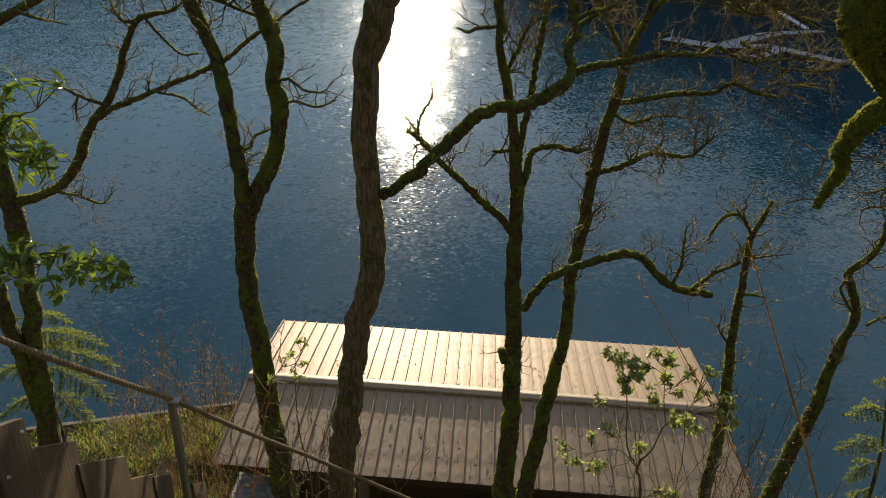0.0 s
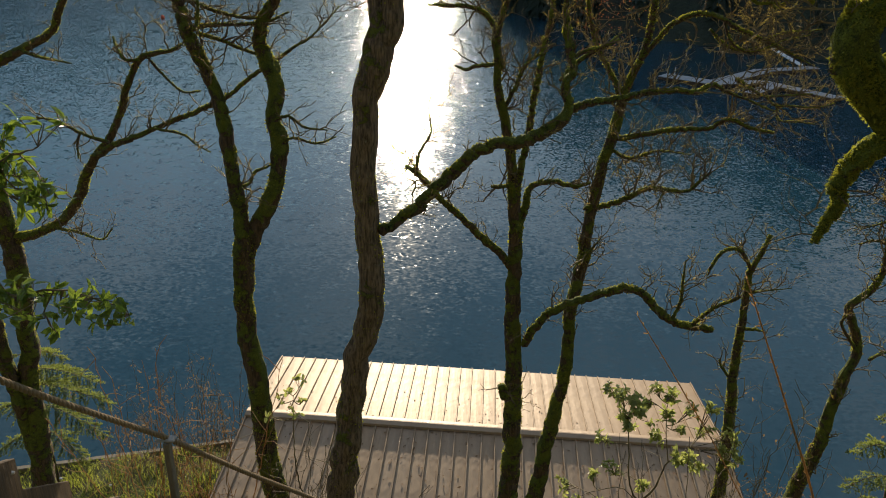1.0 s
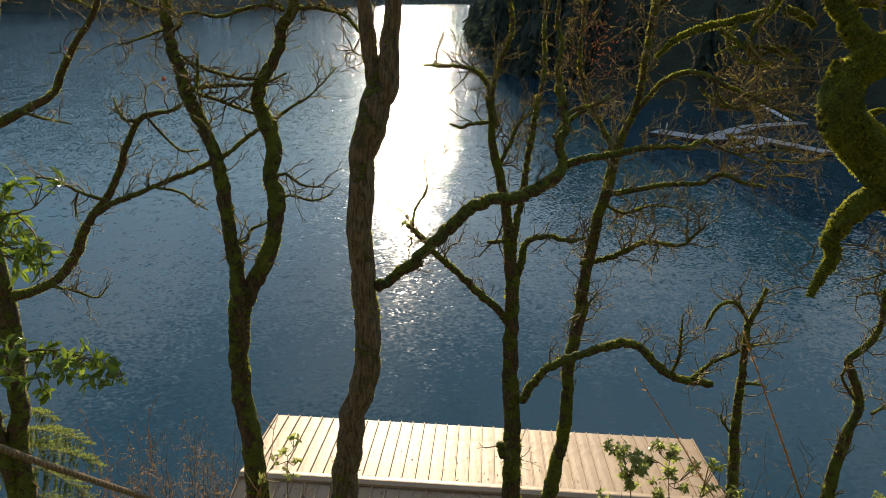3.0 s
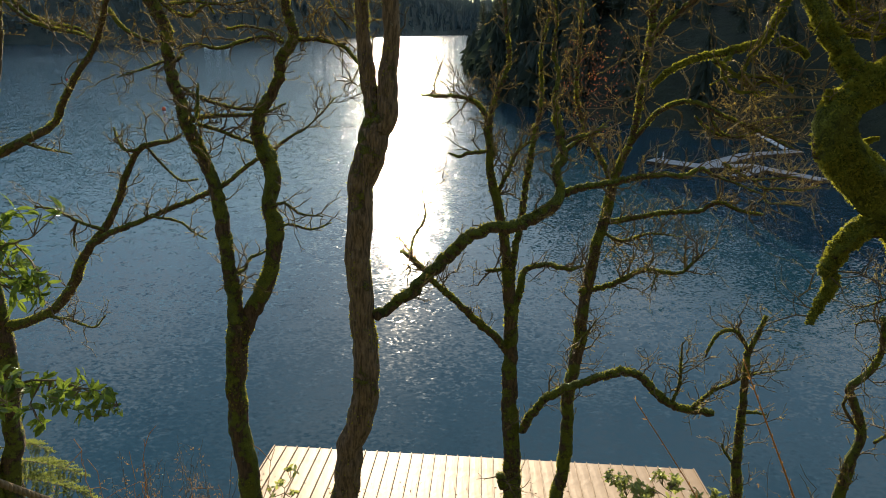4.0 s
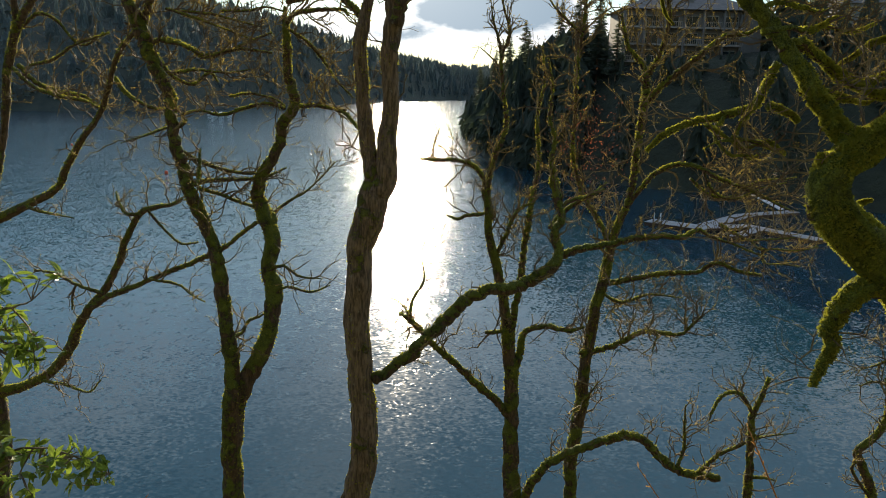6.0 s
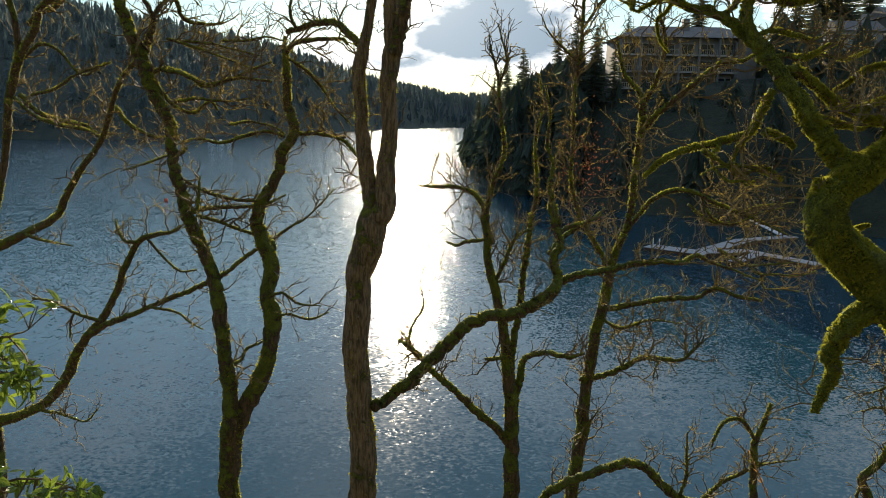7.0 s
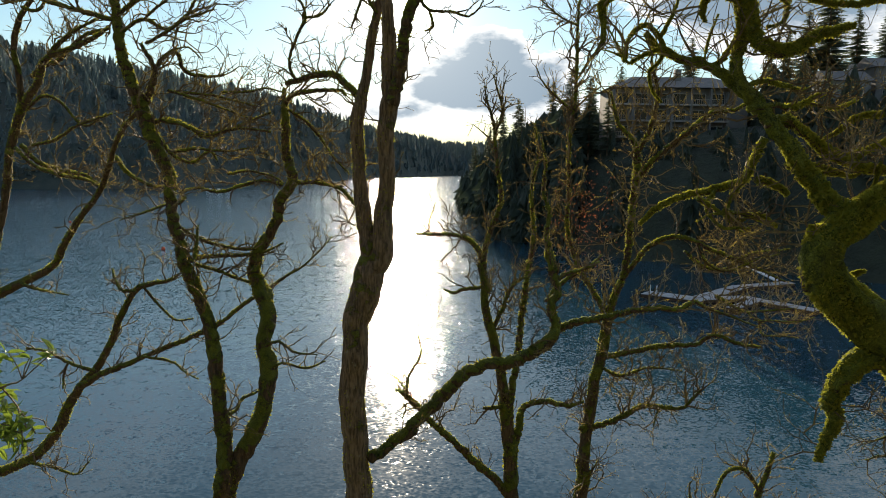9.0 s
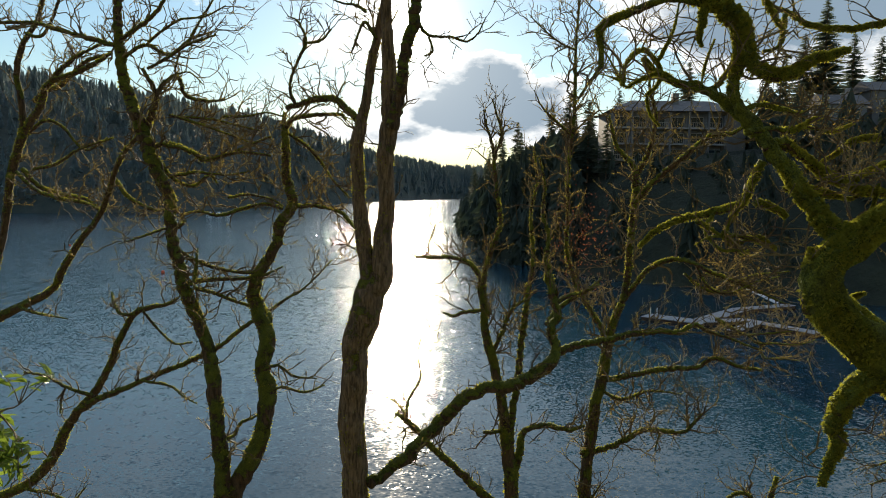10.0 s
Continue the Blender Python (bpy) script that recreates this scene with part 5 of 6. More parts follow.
tree_mossy.limb((1.48, 5.20, 16.47, 0.011), (1.32, 5.22, 16.40, 0.010), (1.27, 5.25, 16.37, 0.008), (1.20, 5.28, 16.43, 0.007), (1.08, 5.30, 16.47, 0.005))
tree_mossy.limb((1.25, 5.30, 16.40, 0.010), (1.19, 5.33, 16.52, 0.008), (1.15, 5.37, 16.61, 0.007), (1.09, 5.40, 16.66, 0.005))
tree_mossy.limb((1.46, 5.20, 16.54, 0.010), (1.57, 5.27, 16.74, 0.008), (1.62, 5.33, 16.90, 0.007), (1.66, 5.40, 17.07, 0.006))
tree_mossy.limb((1.75, 5.20, 16.36, 0.008), (1.82, 5.30, 16.56, 0.006), (1.91, 5.40, 16.73, 0.004))
tree_mossy.limb((1.74, 5.00, 16.92, 0.029), (1.69, 5.00, 16.82, 0.024), (1.67, 5.00, 16.72, 0.018), (1.66, 5.00, 16.66, 0.013), (1.68, 5.00, 16.60, 0.007))
tree_mossy.limb((2.06, 5.00, 16.93, 0.018), (2.15, 5.03, 16.80, 0.016), (2.22, 5.05, 16.72, 0.013), (2.21, 5.07, 16.62, 0.010), (2.12, 5.10, 16.59, 0.007))

tree_left.build("gnarled bare oak with mossy limbs beside the lawn", BARK, 4.5, 380, 11)
tree_forked.build("bare mossy oak forking into two crooked stems", BARK, 5.2, 440, 12, twig_long=0.62)
tree_middle.build("tall bare tree with furrowed brown bark", BARK_BARE, 5, 260, 13, sides=18, limb_bark=BARK, knobby=0.12)
tree_slender.build("slender bare oak with a long mossy side limb", BARK, 6.5, 420, 14)
tree_leaning.build("leaning bare oak with mossy crooked branches", BARK, 6, 480, 15, twig_long=0.75)
tree_sapling.build("thin crooked young oak with a snapped top", BARK, 5, 400, 16)
tree_slanting.build("slanting bare oak with mossy bark and fine twigs", BARK, 6.5, 400, 17)
tree_mossy.build("massive limb of an oak thick with bright moss", BARK_MOSS, 4.5, 9500, 18, sides=28, knobby=0.34, twig_long=0.6, tuft_size=0.023, twig_fat=0.55, fuzz=420)


# ---- boathouse ----
def build_boathouse():
    u, v = Vector((0.9987, -0.051, 0)), Vector((0.051, 0.9987, 0))
    mid = Vector((1.09, 15.12, 0))
    long, panels = 12.2, 36
    ridge, far, near = 4.0, 3.65, 3.62
    far_out, near_out = 3.26, 2.82
    m = Matrix(((u.x, v.x, 0, mid.x), (u.y, v.y, 0, mid.y), (0, 0, 1, 0), (0, 0, 0, 1)))
    house = empty("boathouse", "long low boathouse with a weathered tan metal roof", "boathouse", m=m)
    w = long / panels
    # walls under the eaves, set in from the roof's edge
    part("wall", box((long - 0.9, 0.14, 3.1), (0, -near_out + 0.75, 1.55)), SIDING, house)
    part("wall", box((long - 0.9, 0.14, 3.0), (0, far_out - 0.6, 1.6)), SIDING, house)
    for s in (-1, 1):
        part("wall", box((0.14, far_out + near_out - 1.35 - 0.15, 3.0), (s * (long / 2 - 0.52), (far_out - near_out) / 2 + 0.07, 1.6)), SIDING, house)

    def slope(y0, z0, y1, z1, name):
        """One roof face as pans with standing seams."""
        d = Vector((0, y1 - y0, z1 - z0))
        run = d.length
        tilt = math.atan2(d.z, d.y)
        face = new(name)
        face.parent = house
        face.matrix_local = Matrix.Translation((0, y0, z0)) @ Matrix.Rotation(tilt, 4, "X")
        pan = bmesh.new()
        for y in (0, run):
            for x, z in ((-w / 2, 0), (-w / 2 + 0.02, 0.0), (0, 0.004), (w / 2 - 0.02, 0.0), (w / 2, 0)):
                pan.verts.new((x, y, z))
        pan.verts.ensure_lookup_table()
        for i in range(4):
            pan.faces.new([pan.verts[k] for k in (i, i + 1, i + 6, i + 5)])
        pan_mesh = bpy.data.meshes.new("roof_panel")
        pan.to_mesh(pan_mesh)
        pan.free()
        pan_mesh.materials.append(ROOF)
        seam = box((0.03, run, 0.045), (0, run / 2, 0.022), 0.006)
        seam_mesh = bpy.data.meshes.new("seam")
        seam.to_mesh(seam_mesh)
        seam.free()
        seam_mesh.materials.append(ROOF)
        for i in range(panels):
            ob = part("roof_panel", pan_mesh, ROOF, face)
            ob.location = ((i + 0.5) * w - long / 2, 0, 0)
        for i in range(panels + 1):
            ob = part("seam", seam_mesh, ROOF, face)
            ob.location = (i * w - long / 2, 0, 0)
        return face

    slope(0, ridge, far_out, far, "roof_slope")
    # the lakeside face is one; the bank face runs down towards the trees
    s = slope(0, ridge, -near_out, near, "roof_slope")
    d = Vector((0, -near_out, near - ridge))
    tilt = math.atan2(d.z, -d.y)
    s.matrix_local = Matrix.Translation((0, 0, ridge)) @ Matrix.Rotation(math.pi, 4, "Z") @ Matrix.Rotation(tilt, 4, "X")
    cap = bmesh.new()
    prof = [(-0.17, ridge + 0.0), (-0.15, ridge + 0.055), (-0.02, ridge + 0.085), (0.02, ridge + 0.085), (0.15, ridge + 0.06), (0.17, ridge + 0.02)]
    for x in (-long / 2 - 0.02, long / 2 + 0.02):
        for y, z in prof:
            cap.verts.new((x, y, z))
    cap.verts.ensure_lookup_table()
    for i in range(5):
        cap.faces.new([cap.verts[k] for k in (i, i + 6, i + 7, i + 1)])
    part("ridge_cap", cap, ROOF, house, "pale folded metal ridge cap")
    part("fascia", box((long + 0.04, 0.05, 0.18), (0, far_out - 0.03, far - 0.11), 0.008), SIDING, house)
    part("fascia", box((long + 0.04, 0.05, 0.18), (0, -near_out + 0.03, near - 0.11), 0.008), SIDING, house)
    for s in (-1, 1):
        for y0, z0, y1, z1 in ((0, ridge, far_out, far), (0, ridge, -near_out, near)):
            d = Vector((0, y1 - y0, z1 - z0))
            turn = Matrix.Rotation(math.atan2(d.z, d.y), 4, "X")
            part("barge_board", box((0.05, d.length, 0.16), (s * (long / 2 + 0.03), (y0 + y1) / 2, (z0 + z1) / 2 - 0.07), 0.006, turn), SIDING, house)
    # stands for a warmly lit window panel, its light put into pale paint
    shutter = part("shutter", box((0.24, 0.05, 0.62), (-2.74, -near_out + 0.65, 2.54), 0.01), TRIM, house, "small pale window panel under the eave")
    part("shutter_frame", box((0.32, 0.03, 0.70), (-2.74, -near_out + 0.665, 2.54)), POST, shutter)
    rng = np.random.default_rng(31)
    litter = Heap()
    for _ in range(420):
        x = rng.uniform(-long / 2 + 0.1, long / 2 - 0.1)
        y = -near_out * rng.uniform(0.03, 0.97) if rng.random() < 0.8 else far_out * rng.uniform(0.0, 0.5)
        z = ridge + (near - ridge) * y / -near_out if y < 0 else ridge + (far - ridge) * y / far_out
        a, s, w = rng.uniform(0, 6.28), rng.uniform(0.02, 0.06), rng.uniform(0.008, 0.022)
        d, e = np.array((math.cos(a), math.sin(a), 0)) * s, np.array((-math.sin(a), math.cos(a), 0)) * w
        c = np.array((x, y, z + 0.012))
        litter.add([c - d, c + e + (0, 0, 0.01), c + d + (0, 0, 0.006), c - e], [(0, 1, 2, 3)])
    fallen = part("fallen_leaves", litter.shape(), LEAF_DRY)
    fallen.matrix_world = m
    tagged(fallen, "dry leaves and twigs strewn over the boathouse roof", "leaves", kind="stuff")
    return house


build_boathouse()


def build_landing():
    """A small pale deck on posts beside the boathouse's corner."""
    landing = empty("landing", "small landing of pale weathered planks beside the boathouse", "deck", m=Matrix.Translation((-4.21, 12.78, 2.75)))
    wide, deep = 1.15, 1.1
    n = 6
    for k in range(n):
        part("plank", box((wide, deep / n - 0.012, 0.045), (0, (k + 0.5) * deep / n - deep / 2, -0.0225), 0.004), DECK, landing)
    for a in (-0.45, 0.45):
        for b in (-0.42, 0.42):
            part("post", box((0.09, 0.09, 2.5), (a, b, -1.30), 0.006), POST, landing)


build_landing()


# ---- rope rail and fence ----
def build_rope():
    ctrl = ((-2.62, 2.7, 14.28, 0.018), (-2.38, 3.4, 13.44, 0.018), (-2.26, 3.8, 12.97, 0.018), (-1.95, 4.4, 12.24, 0.018))
    ctrl2 = ((-1.95, 4.4, 12.24, 0.018), (-1.61, 5.0, 11.41, 0.018), (-1.18, 5.6, 10.57, 0.018), (-0.32, 6.3, 9.37, 0.018), (0.7, 6.9, 8.2, 0.018))
    rope = empty("rope", "thick twisted tan rope strung as a handrail", "rope")
    c = np.vstack([spline(ctrl, 0.012)[:-1], spline(ctrl2, 0.012)])
    pts = c[:, :3]
    run = np.concatenate([[0], np.cumsum(np.linalg.norm(np.diff(pts, axis=0), axis=1))])
    tan = np.gradient(pts, axis=0)
    tan /= np.linalg.norm(tan, axis=1)[:, None]
    a = np.cross(tan, (0.3, 0.2, 0.93))
    a /= np.linalg.norm(a, axis=1)[:, None]
    b = np.cross(tan, a)
    for k in range(3):
        ang = run * 2 * math.pi / 0.11 + k * 2 * math.pi / 3
        strand = pts + 0.0105 * (np.cos(ang)[:, None] * a + np.sin(ang)[:, None] * b)
        part("strand", tube(strand, np.full(len(strand), 0.0115), 6), ROPE, rope, smooth=True)


build_rope()


def build_post():
    post = empty("post", "slim weathered post with a flat metal cap holding the rope", "post", m=Matrix.Translation((-1.95, 4.4, 10.6)))
    part("shaft", box((0.045, 0.06, 1.60), (0, 0, 0.80), 0.006), POST, post)
    part("cap", box((0.13, 0.07, 0.022), (0.0, 0, 1.63), 0.008), CONCRETE, post, "pale weathered cap")
    foot = bmesh.new()
    bmesh.ops.create_cone(foot, cap_ends=True, segments=10, radius1=0.04, radius2=0.022, depth=0.9, matrix=Matrix.Translation((0, 0, -0.3)))
    part("footing", foot, CONCRETE, post)


build_post()


def build_fence():
    foot = Matrix.Translation((-1.860, 2.900, 10.0)) @ Matrix.Rotation(math.atan2(0.965, -0.262), 4, "Z")
    fence = empty("fence", "stepped fence of wide weathered brown boards", "fence", m=foot)
    rows = [(-0.603, -0.239, 13.769, 13.538), (-0.305, 0.338, 13.41, 12.908), (0.228, 1.128, 12.826, 12.074), (1.01, 1.924, 11.95, 11.154), (1.779, 2.425, 11.237, 10.66), (3.548, 4.494, 9.437, 8.529)]
    for k, (a, b, za, zb) in enumerate(rows):
        w = b - a - 0.012
        bm = box((w, 0.038, 2.2), (0, 0, -1.1), 0.004)
        for v in bm.verts:
            if v.co.z > -0.2:
                v.co.z += (zb - za) * v.co.x / w
        ob = part("board", bm, BOARD, fence)
        ob.location = ((a + b) / 2, 0.012 * (k % 2), (za + zb) / 2 - 10.0)
        for side in (-1, 1):
            bolt = bmesh.new()
            bmesh.ops.create_cone(bolt, cap_ends=True, segments=8, radius1=0.009, radius2=0.006, depth=0.012, matrix=Matrix.Translation((side * w * 0.32, -0.024, -0.16 + side * 0.02)) @ Matrix.Rotation(math.pi / 2, 4, "X"))
            part("bolt", bolt, STEEL, ob)


build_fence()


# ---- leaves, shrubs, grass ----
def whorl(heap, rng, at, way, count, long, wide, droop=0.2):
    way = way / (np.linalg.norm(way) + 1e-9)
    for k in range(count):
        out = rng.normal(0, 1, 3)
        out -= way * (out @ way) * 0.8
        out /= np.linalg.norm(out) + 1e-9
        d = out + way * rng.uniform(0.0, 0.7) - np.array((0, 0, droop * rng.uniform(0.3, 2)))
        s = rng.uniform(0.7, 1.2)
        heap.leaf(at - way * rng.uniform(0, long * 0.5), d, way + rng.normal(0, 0.3, 3), long * s, wide * s)


def shrub(name, label, stems, tips, leaf, count, long, wide, seed, bark=None, droop=0.2, tufts=3):
    """A leafy shrub: stems as given, leafy twigs from the stems' ends towards each tip."""
    rng = np.random.default_rng(seed)
    base = np.array(stems[0][0][:3])
    thing = empty(name, label, "shrub", m=Matrix.Translation(base))
    wood, leaves = Heap(), Heap()
    ends = []
    for s in stems:
        c = spline(s, 0.06)
        c[:, :3] += rng.normal(0, 0.004, (len(c), 3))
        v, f = tube(c[:, :3] - base, np.maximum(c[:, 3], 0.003), 7)
        part("stem", (v, f), bark or TWIG, thing, smooth=True)
        ends.extend(c[len(c) // 3:, :3])
    ends = np.array(ends)
    for tip in tips:
        tip = np.array(tip, float)
        from_ = ends[np.argmin(np.linalg.norm(ends - tip, axis=1) + 0.4 * np.maximum(0, ends[:, 2] - tip[2]))]
        sag = (from_ + tip) / 2 + np.array((0, 0, -0.04)) + rng.normal(0, 0.03, 3)
        c = spline([(*from_, 0.006), (*sag, 0.005), (*tip, 0.004)], 0.05)
        wood.add(*tube(c[:, :3] - base, c[:, 3], 4, False))
        way = tip - sag
        for _ in range(tufts):
            at = tip + rng.normal(0, long * 0.55, 3)
            whorl(leaves, rng, at - base, way + rng.normal(0, 0.4, 3) * np.linalg.norm(way), count, long, wide, droop)
            wood.add(*tube(np.array([sag, (sag + at) / 2 + rng.normal(0, 0.01, 3), at]) - base, [0.004, 0.0035, 0.003], 4, False))
    tagged(part("twig", wood.shape(), bark or TWIG, thing), kind="stuff")
    tagged(part("foliage", leaves.shape(), leaf, thing), kind="stuff")
    return thing


rng_s = np.random.default_rng(40)
shrub("evergreen_shrub", "broad-leaved evergreen branch with glossy green leaves", [((-3.6, 4.3, 9.0, 0.03), (-3.3, 4.3, 12.4, 0.022), (-2.9, 4.3, 13.9, 0.014), (-2.62, 4.3, 14.3, 0.008), (-2.45, 4.3, 14.38, 0.006))],
      [(-2.62 + 0.42 * a, 4.3 + 0.2 * b, 14.25 + 0.42 * c) for a, b, c in rng_s.uniform(-0.6, 1, (13, 3)) * (1, 1, 0.7)], LEAF_EVERGREEN, 6, 0.11, 0.036, 41)
shrub("evergreen_shrub", "low evergreen branch of glossy leaves reaching out sideways", [((-3.8, 4.3, 9.0, 0.03), (-3.5, 4.3, 12.2, 0.02), (-3.0, 4.3, 13.2, 0.012), (-2.6, 4.3, 13.45, 0.008), (-2.3, 4.3, 13.44, 0.006), (-2.06, 4.3, 13.33, 0.004))],
      [(-2.9 + 0.88 * a, 4.3 + 0.16 * b, 13.42 + 0.12 * c - 0.08 * a) for a, b, c in np.column_stack([np.linspace(0, 1, 16), rng_s.uniform(-1, 1, 16), rng_s.uniform(-1, 1, 16)])], LEAF_EVERGREEN, 5, 0.09, 0.036, 42)
tips_a = [(2.2, 10.62), (2.1, 10.5), (2.32, 10.55), (2.42, 10.4), (2.72, 10.5), (2.9, 10.42), (2.62, 10.3), (2.25, 10.25), (2.35, 10.1), (3.0, 10.1), (3.2, 10.15), (3.45, 10.2), (3.4, 9.9), (3.1, 9.75), (3.55, 9.85), (2.05, 9.8), (2.0, 9.35), (1.75, 9.0), (1.7, 8.9), (2.05, 8.95), (2.6, 9.3), (2.75, 9.9), (2.95, 9.7), (3.3, 9.55), (3.75, 9.7), (3.72, 9.95), (2.25, 9.35), (2.85, 10.15), (3.25, 8.35), (3.15, 8.25)]
shrub("leafy_shrub", "sparse evergreen shrub with pale small leaves above the roof", [((2.95, 7.6, 5.6, 0.035), (2.83, 7.6, 8.19, 0.022), (2.70, 7.6, 8.75, 0.018), (2.85, 7.6, 9.1, 0.013), (2.95, 7.6, 9.5, 0.009), (3.2, 7.6, 9.75, 0.006)),
      ((2.72, 7.6, 8.72, 0.014), (2.52, 7.6, 9.1, 0.011), (2.42, 7.6, 9.7, 0.009), (2.35, 7.6, 10.2, 0.006)), ((2.7, 7.6, 8.75, 0.008), (2.4, 7.6, 9.05, 0.006), (2.0, 7.6, 8.95, 0.005)), ((2.95, 7.6, 9.5, 0.008), (2.85, 7.6, 10.0, 0.006), (2.8, 7.6, 10.4, 0.004))],
      [(x, 7.6 + 0.25 * rng_s.uniform(-1, 1), z) for x, z in tips_a], LEAF_SHRUB, 10, 0.082, 0.034, 43, droop=0.5, tufts=7)
shrub("leafy_shrub", "thin sapling with a few grey-green leaves", [((-1.66, 7.2, 5.4, 0.014), (-1.62, 7.2, 8.4, 0.010), (-1.74, 7.2, 9.6, 0.008), (-1.72, 7.2, 10.6, 0.004))],
      [(-1.75, 7.2, 10.72), (-1.65, 7.25, 10.8), (-1.85, 7.15, 10.55), (-1.60, 7.2, 10.55), (-1.72, 7.2, 10.4), (-2.05, 7.2, 10.3)], LEAF_SHRUB, 5, 0.075, 0.034, 44)


def bare_brush(label, centre, spread, count, tall, seed, heads=0, reach=0.5, thick=0.006, wood_mat=None):
    """A thicket of thin bare stems; heads: dry seed heads on each stem."""
    rng = np.random.default_rng(seed)
    base = np.array((centre[0], centre[1], ground_height(centre[0], centre[1])))
    thing = empty("bare_shrub", label, "shrub", m=Matrix.Translation(base))
    wood, dry = Heap(), Heap()
    for _ in range(count):
        x, y = centre[0] + rng.uniform(-1, 1) * spread[0], centre[1] + rng.uniform(-1, 1) * spread[1]
        z = ground_height(x, y) - 0.1
        h = tall * rng.uniform(0.45, 1.1)
        lean = rng.normal(0, reach, 2)
        p0 = np.array((x, y, z))
        p1 = p0 + np.array((lean[0] * 0.25, lean[1] * 0.25, h * 0.5))
        p2 = p0 + np.array((lean[0], lean[1], h))
        c = spline([(*p0, thick), (*p1, thick * 0.8), (*p2, thick * 0.4)], 0.12)
        c[:, :3] += rng.normal(0, 0.012, (len(c), 3))
        wood.add(*tube(c[:, :3] - base, c[:, 3], 4, False))
        for k in range(len(c) // 3, len(c)):
            if rng.random() < 0.45:
                way = rng.normal(0, 1, 3) + np.array((0, 0, 0.5))
                way /= np.linalg.norm(way)
                long = rng.uniform(0.12, 0.45)
                q = [c[k, :3], c[k, :3] + way * long * 0.5 + rng.normal(0, 0.02, 3), c[k, :3] + way * long + rng.normal(0, 0.03, 3) - np.array((0, 0, 0.05 * heads))]
                wood.add(*tube(np.array(q) - base, [thick * 0.5, thick * 0.4, thick * 0.3], 4, False))
                for _h in range(heads):
                    at = q[2] + rng.normal(0, 0.05, 3) - np.array((0, 0, 0.03))
                    d = rng.normal(0, 0.6, 3) - np.array((0, 0, 1.0))
                    dry.leaf(at - base, d, rng.normal(0, 1, 3), rng.uniform(0.04, 0.10), rng.uniform(0.015, 0.035))
    tagged(part("stem", wood.shape(), wood_mat or TWIG, thing), kind="stuff")
    if heads:
        tagged(part("seed_head", dry.shape(), LEAF_DRY, thing, "dry brown drooping seed heads"), kind="stuff")
    return thing


bare_brush("tall thicket with dry brown seed heads on the lake's edge", (-7.2, 16.2), (1.9, 0.5), 46, 3.9, 51, heads=5, reach=0.75, thick=0.009)
bare_brush("thicket with dry brown seed heads by the boathouse", (-5.4, 16.0), (0.9, 0.6), 20, 3.4, 52, heads=4, reach=0.6, thick=0.009)
bare_brush("tangle of thin bare stems beside the post", (-3.3, 7.4), (0.8, 0.7), 46, 4.6, 53, reach=0.5, thick=0.009, wood_mat=STRAW)
bare_brush("thin bare stems in front of the boathouse eave", (-1.9, 8.6), (0.8, 0.5), 34, 4.6, 54, reach=0.4, thick=0.009)
bare_brush("thin bare stems rising below the leafy shrub", (3.1, 7.2), (0.9, 0.4), 40, 4.5, 55, reach=0.4, thick=0.008)
bare_brush("bare tangled brush on the bank beneath the slanting oak", (5.3, 8.8), (0.9, 0.7), 34, 4.6, 56, heads=1, reach=0.6)


def straw_stem(ctrl, label, seed):
    rng = np.random.default_rng(seed)
    thing = empty("grass_stalk", label, "grass", m=Matrix.Translation(ctrl[0][:3]))
    base = np.array(ctrl[0][:3])
    c = spline(ctrl, 0.05)
    part("stalk", tube(c[:, :3] - base, c[:, 3], 5), STRAW, thing, smooth=True)
    seeds = Heap()
    for k in range(int(len(c) * 0.55), len(c)):
        for _ in range(2):
            seeds.leaf(c[k, :3] - base, c[k, :3] - c[k - 1, :3] + rng.normal(0, 0.02, 3), rng.normal(0, 1, 3), rng.uniform(0.02, 0.04), 0.005)
    tagged(part("seed_head", seeds.shape(), STRAW, thing), kind="stuff")


straw_stem(((3.25, 3.2, 10.0, 0.007), (2.08, 3.2, 12.73, 0.0065), (1.75, 3.2, 13.45, 0.0055), (1.36, 3.2, 14.25, 0.0025)), "long dry orange grass stalk leaning over the bank", 61)
straw_stem(((3.2, 3.0, 10.2, 0.005), (1.54, 3.0, 13.07, 0.003), (1.12, 3.0, 13.74, 0.0025), (0.84, 3.0, 14.15, 0.002)), "fine dry grass stalk with a thin seed head", 62)


def grass_field(name, label, count, xr, yr, tall, seed, mat, ok=lambda x, y: True):
    rng = np.random.default_rng(seed)
    heap = Heap()
    for _ in range(count):
        x, y = rng.uniform(*xr), rng.uniform(*yr)
        if not ok(x, y):
            continue
        z = ground_height(x, y)
        h = tall * rng.uniform(0.35, 1.2) * (0.6 + 0.9 * max(0, 0.5 + noise.noise((x * 1.3, y * 1.3, 9.0))))
        a = rng.uniform(0, 6.28)
        w = 0.006 + 0.05 * h * 0.3
        lean = rng.normal(0, 0.45, 2) * h
        s = np.array((math.cos(a) * w, math.sin(a) * w, 0))
        p = np.array((x, y, z - 0.02))
        m = p + np.array((lean[0] * 0.35, lean[1] * 0.35, h * 0.65))
        t = p + np.array((lean[0], lean[1], h))
        heap.add([p - s, p + s, m + s * 0.7, m - s * 0.7, t], [(0, 1, 2, 3), (3, 2, 4)])
    tagged(part(name, heap.shape(), mat), label, "grass", kind="stuff")


def on_lawn(x, y):
    return y < 17.0 + 0.27 * (x + 9.5)


